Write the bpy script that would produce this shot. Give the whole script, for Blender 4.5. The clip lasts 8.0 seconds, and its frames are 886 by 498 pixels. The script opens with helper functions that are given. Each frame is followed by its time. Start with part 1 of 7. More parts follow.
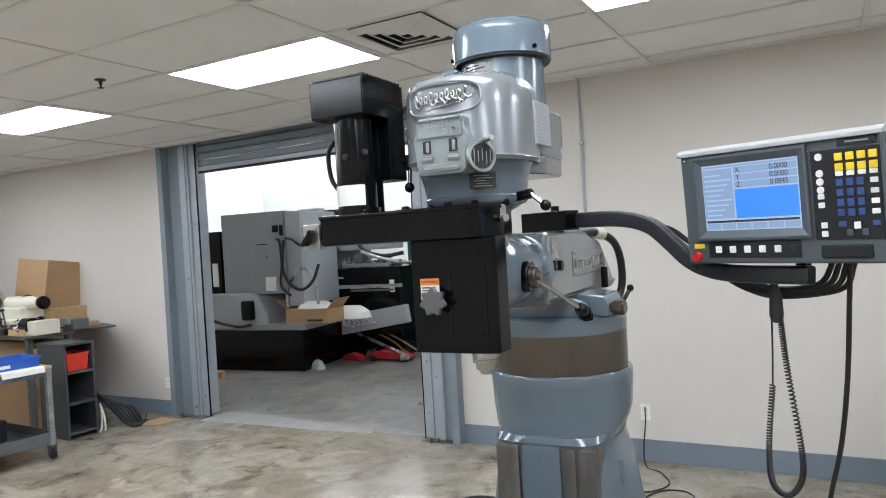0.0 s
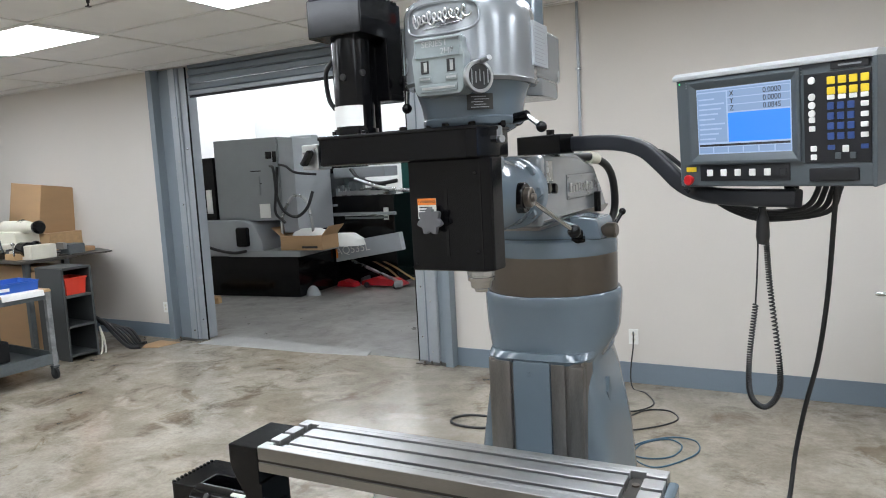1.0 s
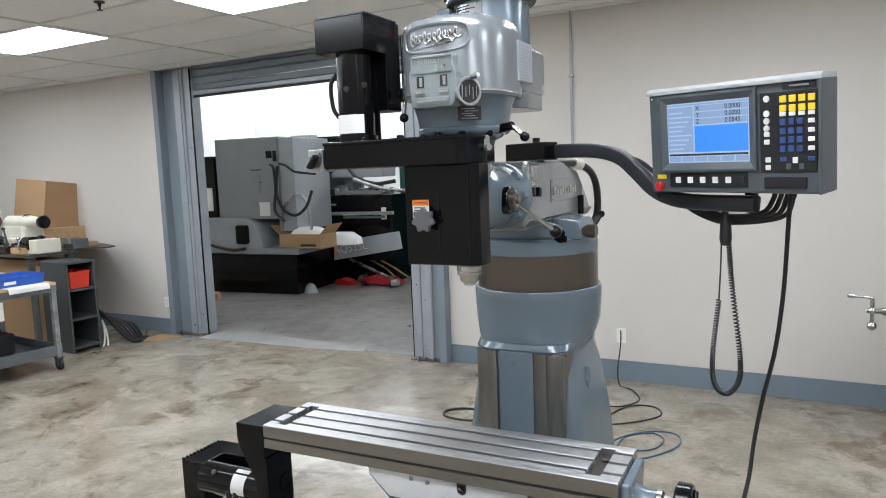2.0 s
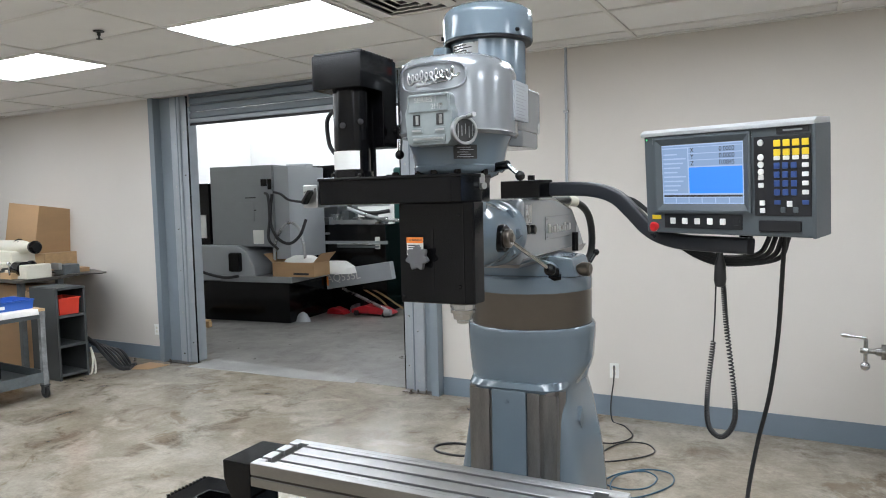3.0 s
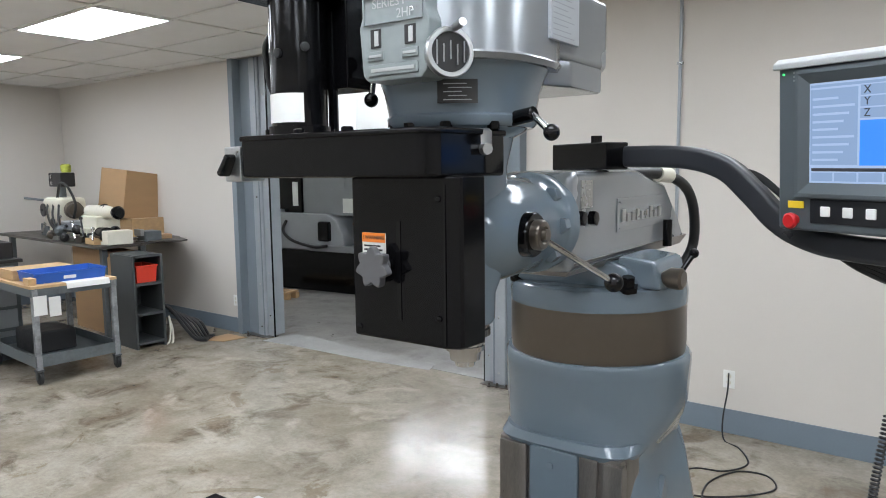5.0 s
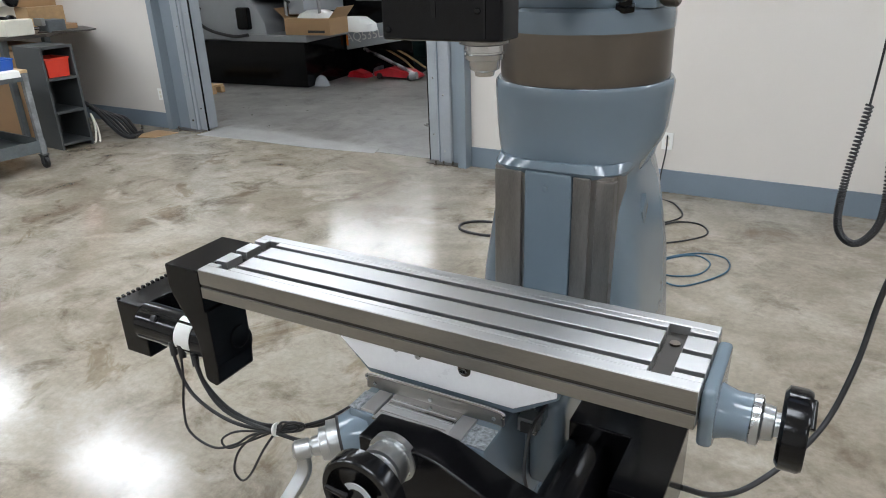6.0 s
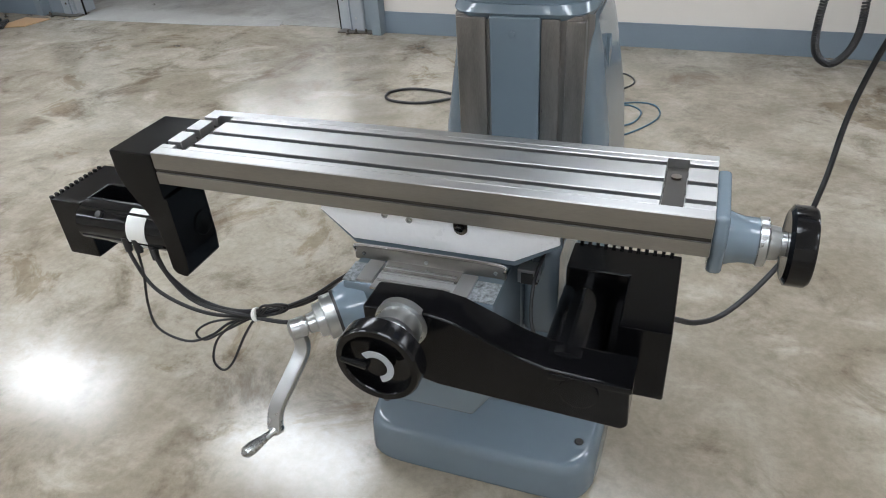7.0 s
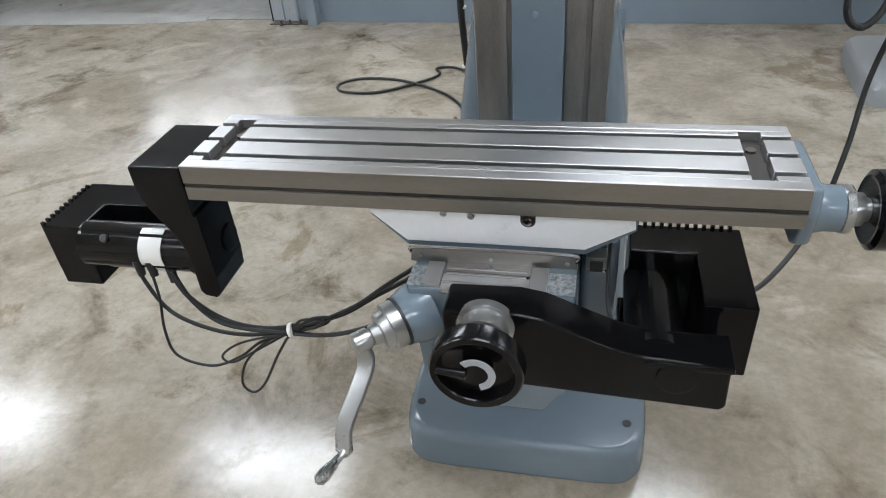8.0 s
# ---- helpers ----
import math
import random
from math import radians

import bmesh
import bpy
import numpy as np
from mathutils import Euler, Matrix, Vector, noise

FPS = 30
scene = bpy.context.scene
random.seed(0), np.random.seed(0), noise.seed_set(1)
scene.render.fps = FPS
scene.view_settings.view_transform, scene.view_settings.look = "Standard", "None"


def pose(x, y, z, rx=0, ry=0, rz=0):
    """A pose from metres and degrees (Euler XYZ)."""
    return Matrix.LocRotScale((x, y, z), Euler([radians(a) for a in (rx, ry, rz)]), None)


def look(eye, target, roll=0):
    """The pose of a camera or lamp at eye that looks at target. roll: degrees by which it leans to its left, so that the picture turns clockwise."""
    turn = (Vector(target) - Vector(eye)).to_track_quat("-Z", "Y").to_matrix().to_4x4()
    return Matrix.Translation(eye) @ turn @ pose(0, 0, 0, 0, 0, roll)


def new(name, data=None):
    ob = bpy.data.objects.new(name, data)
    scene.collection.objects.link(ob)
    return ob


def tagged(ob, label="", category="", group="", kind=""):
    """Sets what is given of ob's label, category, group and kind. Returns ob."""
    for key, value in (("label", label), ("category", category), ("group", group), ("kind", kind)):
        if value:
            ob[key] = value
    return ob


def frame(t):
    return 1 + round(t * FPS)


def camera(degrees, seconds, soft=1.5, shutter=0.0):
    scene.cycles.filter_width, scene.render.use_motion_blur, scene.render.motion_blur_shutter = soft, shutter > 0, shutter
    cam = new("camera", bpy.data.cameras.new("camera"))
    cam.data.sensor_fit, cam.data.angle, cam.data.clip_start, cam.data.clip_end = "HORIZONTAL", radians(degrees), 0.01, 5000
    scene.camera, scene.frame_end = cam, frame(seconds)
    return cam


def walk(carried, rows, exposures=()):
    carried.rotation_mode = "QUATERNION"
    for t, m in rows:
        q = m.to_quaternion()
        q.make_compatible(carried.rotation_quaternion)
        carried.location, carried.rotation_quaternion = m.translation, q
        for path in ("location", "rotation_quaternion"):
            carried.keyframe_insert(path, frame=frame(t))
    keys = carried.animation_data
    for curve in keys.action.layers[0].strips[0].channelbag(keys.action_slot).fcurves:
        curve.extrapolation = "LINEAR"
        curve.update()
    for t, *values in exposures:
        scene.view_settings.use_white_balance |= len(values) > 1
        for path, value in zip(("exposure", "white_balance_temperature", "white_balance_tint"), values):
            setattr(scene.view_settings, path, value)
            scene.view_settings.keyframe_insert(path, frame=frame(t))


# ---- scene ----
cam = camera(64.9, 8.0, soft=1.0)
PATH = [
    (0, (0.776, -1.479, 1.691), (-0.139, 0.299, 1.667), -3.4),
    (0.5, (0.781, -1.497, 1.689), (-0.144, 0.275, 1.637), -3.1),
    (1, (0.787, -1.52, 1.671), (-0.116, 0.251, 1.445), -3.0),
    (2.5, (0.909, -1.715, 1.69), (0.018, 0.063, 1.483), -1.9),
    (3, (0.875, -1.663, 1.702), (-0.005, 0.128, 1.56), -1.3),
    (3.5, (0.781, -1.343, 1.712), (-0.161, 0.417, 1.597), -1.1),
    (4, (0.702, -1.063, 1.721), (-0.32, 0.654, 1.629), -1.3),
    (4.2, (0.681, -0.971, 1.716), (-0.367, 0.73, 1.613), -1.5),
    (5.3, (0.761, -0.911, 1.69), (-0.414, 0.668, 1.339), -1.1),
    (5.5, (0.733, -0.916, 1.636), (-0.411, 0.652, 1.153), -1.2),
    (6, (0.628, -1.065, 1.562), (-0.28, 0.537, 0.781), -2.0),
    (6.5, (0.548, -1.123, 1.528), (-0.175, 0.455, 0.533), -3.1),
    (7, (0.466, -1.094, 1.506), (-0.154, 0.457, 0.405), -4.0),
    (7.5, (0.334, -1.066, 1.498), (-0.206, 0.511, 0.392), -5.3),
    (8, (0.185, -1.102, 1.504), (-0.215, 0.486, 0.356), -4.8),
]
walk(cam, [(t, look(eye, target, roll)) for t, eye, target, roll in PATH])
scene.view_settings.exposure = 0.0

# ---- world ----
world = bpy.data.worlds.new("world")
scene.world = world
world.use_nodes = True
world.node_tree.nodes["Background"].inputs[0].default_value = (0.6, 0.7, 0.8, 1)
world.node_tree.nodes["Background"].inputs[1].default_value = 0.05
LAMP = 17.8       # troffers in the showroom
LAMP_FAR = 38.0   # unseen fill fixtures added in the next hall

# ---- frames of reference ----
# world: x along the mill's table, y from the table to the column, origin on the floor under the table
ROOM = Matrix.Translation((-0.7110, 3.6288, 0)) @ Matrix.Rotation(radians(-1.8), 4, "Z") @ Matrix.Translation((1.0, -3.56, 0))  # the room's walls
CORNER = Matrix.Translation((0.115, -0.125, 0)) @ Matrix.Rotation(radians(-4.604), 4, "Z")  # benches and the cart
HALL = Matrix.Translation((-5.39, 6.135, 0)) @ Matrix.Rotation(radians(4.5), 4, "Z") @ Matrix.Translation((5.68, -5.86, 0))  # machines in the next hall
JACK = Matrix.Translation((-4.30, 7.03, 0)) @ Matrix.Rotation(radians(-2.0), 4, "Z") @ Matrix.Translation((4.85, -6.5, 0))  # tools on the hall floor
SIDE = Matrix.Rotation(radians(-4.604), 4, "Z")     # cords and the machine by the wall
TUR = Matrix.Translation((0.065, 0.87, -0.033))    # ram and head
ZBX = TUR @ Matrix.Translation((0.018, -0.010, -0.006))  # quill drive cover
TU2 = Matrix.Translation((0.055, 0.72, -0.018))    # turret
TBL = Matrix.Translation((-0.016, 0.016, -0.029)) @ Matrix.Diagonal((1.01, 1, 1, 1))  # table
KNE = Matrix.Translation((-0.018, -0.030, -0.006))  # knee
WIP = KNE @ Matrix.Translation((0, 0.016, -0.004))  # way wiper
KCR = KNE @ Matrix.Translation((-0.020, -0.010, -0.018))  # knee crank
YDR = Matrix.Translation((-0.030, -0.065, 0.018))  # cross drive
YCV = Matrix.Translation((-0.012, 0, -0.008))       # cross belt cover
CON2 = Matrix.Translation((-0.1573, 0.3447, -0.2779)) @ Matrix.Scale(1.14, 4) # what hangs under the console
WALL_Y, CEIL = 3.552, 2.845
WALL_E = WALL_Y + 0.06      # the wall east of the doorway stands a little further back
WEST, EAST, SOUTH = -9.3, 4.6, -4.6
DOOR0, DOOR1, DOOR_H = -5.08, -2.48, 2.595
JW, JE, RECESS = 0.47, 0.40, 0.115   # the jambs' widths, and how far the door stands back in them


# ---- materials ----
def mat(name, color, rough=0.5, metal=0.0, var=0.15, scale=6.0, grain=60.0, bump=0.1, coat=0.0, stretch=(1, 1, 1), rough_var=0.1, dark=None, spec=0.5):
    m = bpy.data.materials.new(name)
    m.use_nodes = True
    nt = m.node_tree
    b = nt.nodes["Principled BSDF"]
    tc = nt.nodes.new("ShaderNodeTexCoord")
    mp = nt.nodes.new("ShaderNodeMapping")
    mp.inputs["Scale"].default_value = stretch
    nt.links.new(tc.outputs["Object"], mp.inputs[0])
    n1 = nt.nodes.new("ShaderNodeTexNoise")
    n1.inputs["Scale"].default_value = scale
    n1.inputs["Detail"].default_value = 5
    n2 = nt.nodes.new("ShaderNodeTexNoise")
    n2.inputs["Scale"].default_value = grain
    n2.inputs["Detail"].default_value = 3
    nt.links.new(mp.outputs[0], n1.inputs["Vector"])
    nt.links.new(mp.outputs[0], n2.inputs["Vector"])
    mix = nt.nodes.new("ShaderNodeMath")
    mix.operation = "MULTIPLY_ADD"
    nt.links.new(n2.outputs["Fac"], mix.inputs[0])
    mix.inputs[1].default_value = 0.4
    nt.links.new(n1.outputs["Fac"], mix.inputs[2])
    ramp = nt.nodes.new("ShaderNodeValToRGB")
    d = dark if dark else tuple(c * (1 - var) for c in color)
    l = tuple(min(1, c * (1 + var)) for c in color)
    ramp.color_ramp.elements[0].position, ramp.color_ramp.elements[1].position = 0.4, 1.0
    ramp.color_ramp.elements[0].color = (*d, 1)
    ramp.color_ramp.elements[1].color = (*l, 1)
    nt.links.new(mix.outputs[0], ramp.inputs[0])
    nt.links.new(ramp.outputs[0], b.inputs["Base Color"])
    b.inputs["Metallic"].default_value = metal
    b.inputs["Specular IOR Level"].default_value = spec
    rr = nt.nodes.new("ShaderNodeMapRange")
    rr.inputs["From Min"].default_value, rr.inputs["From Max"].default_value = 0.45, 0.95
    rr.inputs["To Min"].default_value, rr.inputs["To Max"].default_value = max(0.02, rough - rough_var), min(1, rough + rough_var)
    nt.links.new(mix.outputs[0], rr.inputs[0])
    nt.links.new(rr.outputs[0], b.inputs["Roughness"])
    if coat:
        b.inputs["Coat Weight"].default_value = coat
        b.inputs["Coat Roughness"].default_value = 0.08
    if bump:
        bp = nt.nodes.new("ShaderNodeBump")
        bp.inputs["Strength"].default_value = bump
        bp.inputs["Distance"].default_value = 0.004
        nt.links.new(mix.outputs[0], bp.inputs["Height"])
        nt.links.new(bp.outputs[0], b.inputs["Normal"])
    return m


def glow(name, color, strength):
    m = bpy.data.materials.new(name)
    m.use_nodes = True
    b = m.node_tree.nodes["Principled BSDF"]
    b.inputs["Base Color"].default_value = (0.05, 0.05, 0.05, 1)
    b.inputs["Emission Color"].default_value = (*color, 1)
    b.inputs["Emission Strength"].default_value = strength
    b.inputs["Roughness"].default_value = 0.25
    return m


def concrete(name, light, mid, dark, rough):
    """Stained, sealed concrete: clouds of stain over a fine grain, with darker blotches and a sealer's gloss."""
    m = bpy.data.materials.new(name)
    m.use_nodes = True
    nt = m.node_tree
    b = nt.nodes["Principled BSDF"]
    tc = nt.nodes.new("ShaderNodeTexCoord")

    def noise_node(scale, detail, distort=0.0, rough_=0.55):
        n = nt.nodes.new("ShaderNodeTexNoise")
        n.inputs["Scale"].default_value, n.inputs["Detail"].default_value = scale, detail
        n.inputs["Distortion"].default_value, n.inputs["Roughness"].default_value = distort, rough_
        nt.links.new(tc.outputs["Object"], n.inputs["Vector"])
        return n

    def mixer(fac, a, c, kind="MIX"):
        n = nt.nodes.new("ShaderNodeMix")
        n.data_type, n.blend_type = "RGBA", kind
        for sock, v in ((n.inputs[0], fac), (n.inputs[6], a), (n.inputs[7], c)):
            if isinstance(v, (tuple, float)):
                sock.default_value = v
            else:
                nt.links.new(v, sock)
        return n.outputs[2]

    def ramp(src, p0, p1):
        n = nt.nodes.new("ShaderNodeMapRange")
        n.inputs["From Min"].default_value, n.inputs["From Max"].default_value = p0, p1
        n.interpolation_type = "SMOOTHSTEP"
        nt.links.new(src, n.inputs[0])
        return n.outputs[0]

    big = noise_node(1.3, 5, 0.8)
    med = noise_node(2.6, 8, 0.5, 0.7)
    mp = nt.nodes.new("ShaderNodeMapping")
    mp.inputs["Rotation"].default_value = (0, 0, 0.7)
    mp.inputs["Scale"].default_value = (1.0, 1.7, 1.0)
    nt.links.new(tc.outputs["Object"], mp.inputs[0])
    streak = noise_node(2.2, 6, 0.6, 0.6)
    nt.links.new(mp.outputs[0], streak.inputs["Vector"])
    cloud = noise_node(5.5, 5, 0.3, 0.6)
    fine = noise_node(34, 6, 0.2, 0.75)
    col = mixer(ramp(big.outputs["Fac"], 0.38, 0.62), (*mid, 1), (*light, 1))
    col = mixer(ramp(med.outputs["Fac"], 0.48, 0.70), col, (*dark, 1))
    col = mixer(ramp(streak.outputs["Fac"], 0.54, 0.74), col, (light[0] * 1.12, light[1] * 1.12, light[2] * 1.13, 1))
    stain = noise_node(1.15, 9, 0.9, 0.68)
    col = mixer(1.0, col, mixer(ramp(stain.outputs["Fac"], 0.585, 0.64), (1, 1, 1, 1), (0.70, 0.64, 0.56, 1)), "MULTIPLY")
    col = mixer(1.0, col, mixer(ramp(cloud.outputs["Fac"], 0.34, 0.66), (0.88, 0.87, 0.84, 1), (1.05, 1.05, 1.05, 1)), "MULTIPLY")
    spot = mixer(ramp(fine.outputs["Fac"], 0.30, 0.70), (0.87, 0.865, 0.85, 1), (1.07, 1.07, 1.07, 1))
    col = mixer(1.0, col, spot, "MULTIPLY")
    nt.links.new(col, b.inputs["Base Color"])
    rr = nt.nodes.new("ShaderNodeMapRange")
    rr.inputs["From Min"].default_value, rr.inputs["From Max"].default_value = 0.3, 0.7
    rr.inputs["To Min"].default_value, rr.inputs["To Max"].default_value = rough * 0.88, rough * 1.2
    nt.links.new(med.outputs["Fac"], rr.inputs[0])
    nt.links.new(rr.outputs[0], b.inputs["Roughness"])
    bp = nt.nodes.new("ShaderNodeBump")
    bp.inputs["Strength"].default_value, bp.inputs["Distance"].default_value = 0.05, 0.003
    nt.links.new(fine.outputs["Fac"], bp.inputs["Height"])
    nt.links.new(bp.outputs[0], b.inputs["Normal"])
    return m


M_WALL = mat("wall_paint", (0.60, 0.565, 0.52), 0.75, var=0.03, scale=1.5, grain=140, bump=0.06)
M_TRIM = mat("trim_paint", (0.16, 0.20, 0.24), 0.5, var=0.08, scale=3, grain=80, bump=0.05)
M_CEIL = mat("ceiling_tile", (0.79, 0.785, 0.77), 0.9, var=0.05, scale=2, grain=220, bump=0.35)
M_TBAR = mat("ceiling_grid_paint", (0.72, 0.71, 0.68), 0.5, var=0.02, bump=0)
M_FLOOR = concrete("stained_concrete", (0.362, 0.326, 0.272), (0.268, 0.231, 0.181), (0.150, 0.119, 0.083), 0.15)
M_FLOOR2 = concrete("grey_concrete", (0.25, 0.242, 0.230), (0.19, 0.182, 0.173), (0.13, 0.125, 0.12), 0.30)
M_MILL = mat("grey_enamel", (0.138, 0.177, 0.208), 0.14, var=0.04, scale=3, grain=18, bump=0.0, rough_var=0.03)
M_HEAD = mat("silver_grey_enamel", (0.245, 0.262, 0.275), 0.24, metal=0.35, var=0.05, scale=3, grain=14, bump=0.012, coat=0.35, rough_var=0.05)
M_PLATE = mat("light_grey_enamel", (0.21, 0.238, 0.240), 0.34, var=0.2, bump=0.05)
M_BLACK = mat("black_powder_coat", (0.0035, 0.0035, 0.004), 0.13, var=0.3, scale=8, grain=300, bump=0.0, spec=0.22, rough_var=0.04)
M_GLOSS = mat("black_gloss_plastic", (0.004, 0.004, 0.0045), 0.15, var=0.2, bump=0.0, spec=0.3)
M_RUB = mat("black_rubber", (0.010, 0.010, 0.011), 0.5, var=0.2, bump=0.05)
M_STEEL = mat("ground_steel", (0.43, 0.43, 0.425), 0.36, metal=0.95, var=0.06, scale=2.0, grain=60, bump=0.0, stretch=(1, 6, 6), rough_var=0.04)
M_STEELS = mat("darkened_milled_steel", (0.25, 0.236, 0.218), 0.36, metal=0.9, var=0.16, scale=3, grain=70, bump=0.0, stretch=(1, 5, 5), rough_var=0.08)
M_WAY = mat("scraped_way_steel", (0.25, 0.232, 0.215), 0.38, metal=0.8, var=0.3, scale=5, grain=90, bump=0.06, stretch=(6, 6, 1), rough_var=0.12)
M_RING = mat("oiled_turret_ring", (0.140, 0.120, 0.100), 0.30, metal=0.8, var=0.06, scale=5, grain=60, bump=0.0, rough_var=0.02)
M_DSTEEL = mat("dark_bright_steel", (0.24, 0.235, 0.225), 0.2, metal=1.0, var=0.1, bump=0.0)
M_CHROME = mat("polished_steel", (0.50, 0.50, 0.50), 0.16, metal=1.0, var=0.06, bump=0.02)
M_ALU = mat("cast_aluminium", (0.43, 0.44, 0.44), 0.30, metal=0.95, var=0.08, bump=0.012)
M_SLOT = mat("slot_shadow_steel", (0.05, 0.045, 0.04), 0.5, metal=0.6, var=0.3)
M_SADDLE = mat("flaked_saddle_sheen", (0.90, 0.91, 0.925), 0.34, metal=0.0, var=0.05, scale=8, grain=120, bump=0.04)
M_DOOR = mat("door_steel_paint", (0.185, 0.22, 0.25), 0.42, var=0.08, scale=4, grain=60, bump=0.05)
M_DOORL = mat("galvanised_guide", (0.34, 0.37, 0.40), 0.4, metal=0.3, var=0.1, scale=5, bump=0.05)
M_WHITE = mat("white_plastic", (0.78, 0.78, 0.75), 0.45, var=0.03, bump=0.02)
M_LABEL = mat("white_label", (0.75, 0.75, 0.72), 0.5, var=0.03, bump=0)
M_ORANGE = mat("orange_label", (0.85, 0.23, 0.03), 0.5, var=0.03, bump=0)
M_INK = mat("black_ink", (0.02, 0.02, 0.02), 0.6, var=0.1, bump=0)
M_CARD = mat("cardboard", (0.40, 0.25, 0.13), 0.8, var=0.08, scale=3, grain=90, bump=0.1, stretch=(1, 1, 4))
M_STOP = mat("red_button", (0.50, 0.014, 0.018), 0.35, var=0.05, bump=0.0)
M_JACK = mat("red_jack_paint", (0.36, 0.012, 0.018), 0.4, var=0.3, scale=12, bump=0.05)
M_ARM = mat("dark_arm_paint", (0.020, 0.022, 0.027), 0.34, var=0.1, bump=0.01)
M_SHELF = mat("dark_steel_paint", (0.052, 0.057, 0.058), 0.5, var=0.3, scale=9, grain=60, bump=0.08)
M_TOP = mat("oily_bench_top", (0.055, 0.048, 0.040), 0.42, var=0.4, scale=7, grain=50, bump=0.08)
M_TANH = mat("tan_hose", (0.26, 0.17, 0.07), 0.5)
M_RED = mat("red_plastic", (0.70, 0.05, 0.025), 0.4, var=0.08, bump=0.03)
M_BLUE = mat("blue_plastic", (0.02, 0.10, 0.42), 0.4, var=0.08, bump=0.03)
M_YEL = mat("yellow_key", (0.80, 0.58, 0.03), 0.5, var=0.05, bump=0)
M_KEYB = mat("blue_key", (0.03, 0.07, 0.22), 0.5, var=0.05, bump=0)
M_CONS = mat("console_grey", (0.075, 0.09, 0.10), 0.42, var=0.05, grain=200, bump=0.05)
M_RIM = mat("pale_console_rim", (0.40, 0.41, 0.41), 0.4, var=0.03, bump=0.0)
M_CONSB = mat("console_black", (0.012, 0.013, 0.016), 0.35, var=0.1, bump=0.02)
M_MACH = mat("machine_grey", (0.25, 0.265, 0.275), 0.45, var=0.06, bump=0.04)
M_MACHL = mat("machine_light_grey", (0.35, 0.37, 0.39), 0.45, var=0.05, bump=0.04)
M_TEAL = mat("teal_enamel", (0.02, 0.10, 0.09), 0.4, var=0.15, bump=0.05)
M_WHITEW = mat("white_hall_wall", (0.80, 0.80, 0.79), 0.7, var=0.02, bump=0.02)
M_WOOD = mat("pine_board", (0.50, 0.33, 0.17), 0.65, var=0.15, scale=3, grain=40, bump=0.1, stretch=(1, 8, 8))
M_BENCH = mat("worn_steel_paint", (0.10, 0.115, 0.12), 0.5, var=0.3, scale=9, grain=60, bump=0.1)
M_CREAM = mat("cream_enamel", (0.66, 0.63, 0.53), 0.4, var=0.08, bump=0.05)
M_BROWNPLATE = mat("bronze_plate", (0.05, 0.045, 0.04), 0.4, metal=0.5, var=0.2, bump=0.05)
M_LAMP = glow("troffer_diffuser", (0.85, 0.912, 1.0), LAMP)
M_LAMPF = glow("hall_fill_diffuser", (0.88, 0.94, 1.0), LAMP_FAR)


# ---- mesh helpers ----
def box(bm, x0, x1, y0, y1, z0, z1, bevel=0.0, seg=2):
    vs = [bm.verts.new((x, y, z)) for z in (z0, z1) for y in (y0, y1) for x in (x0, x1)]
    fs = [bm.faces.new([vs[i] for i in q]) for q in ((0, 2, 3, 1), (4, 5, 7, 6), (0, 1, 5, 4), (2, 6, 7, 3), (0, 4, 6, 2), (1, 3, 7, 5))]
    if bevel:
        es = list({e for f in fs for e in f.edges})
        bmesh.ops.bevel(bm, geom=es, offset=bevel, segments=seg, profile=0.5, affect="EDGES")
    return vs


def prism(bm, poly, axis, a, b, bevel=0.0, seg=2):
    """poly: 2D points in the plane across axis (x: (y, z), y: (x, z), z: (x, y)); extruded from a to b."""
    def at(p, k):
        return {"x": (k, p[0], p[1]), "y": (p[0], k, p[1]), "z": (p[0], p[1], k)}[axis]
    v0 = [bm.verts.new(at(p, a)) for p in poly]
    v1 = [bm.verts.new(at(p, b)) for p in poly]
    fs = [bm.faces.new(v0), bm.faces.new(v1[::-1])]
    n = len(poly)
    for i in range(n):
        fs.append(bm.faces.new([v0[i], v1[i], v1[(i + 1) % n], v0[(i + 1) % n]]))
    bmesh.ops.recalc_face_normals(bm, faces=fs)
    if bevel:
        es = list({e for f in fs for e in f.edges})
        bmesh.ops.bevel(bm, geom=es, offset=bevel, segments=seg, profile=0.5, affect="EDGES", clamp_overlap=True)


def loft(bm, rings, cap=True):
    """rings: lists of 3D points of one length, joined in order."""
    vs = [[bm.verts.new(p) for p in r] for r in rings]
    n = len(vs[0])
    fs = []
    for a, b in zip(vs, vs[1:]):
        for i in range(n):
            fs.append(bm.faces.new([a[i], a[(i + 1) % n], b[(i + 1) % n], b[i]]))
    if cap:
        fs.append(bm.faces.new(vs[0][::-1]))
        fs.append(bm.faces.new(vs[-1]))
    bmesh.ops.recalc_face_normals(bm, faces=fs)


def superring(cx, cy, z, a, b, n=2.0, count=40):
    out = []
    for i in range(count):
        t = 2 * math.pi * (i + 0.5) / count
        c, s = math.cos(t), math.sin(t)
        out.append((cx + a * math.copysign(abs(c) ** (2 / n), c), cy + b * math.copysign(abs(s) ** (2 / n), s), z))
    return out


def turned(bm, p, d, profile, count=28):
    """A turned body: profile of (along, radius) on the axis d from p."""
    p, d = Vector(p), Vector(d).normalized()
    u = d.orthogonal().normalized()
    w = d.cross(u)
    rings = []
    for k, r in profile:
        r = max(r, 0.0004)
        rings.append([p + d * k + (u * math.cos(2 * math.pi * i / count) + w * math.sin(2 * math.pi * i / count)) * r for i in range(count)])
    loft(bm, rings)


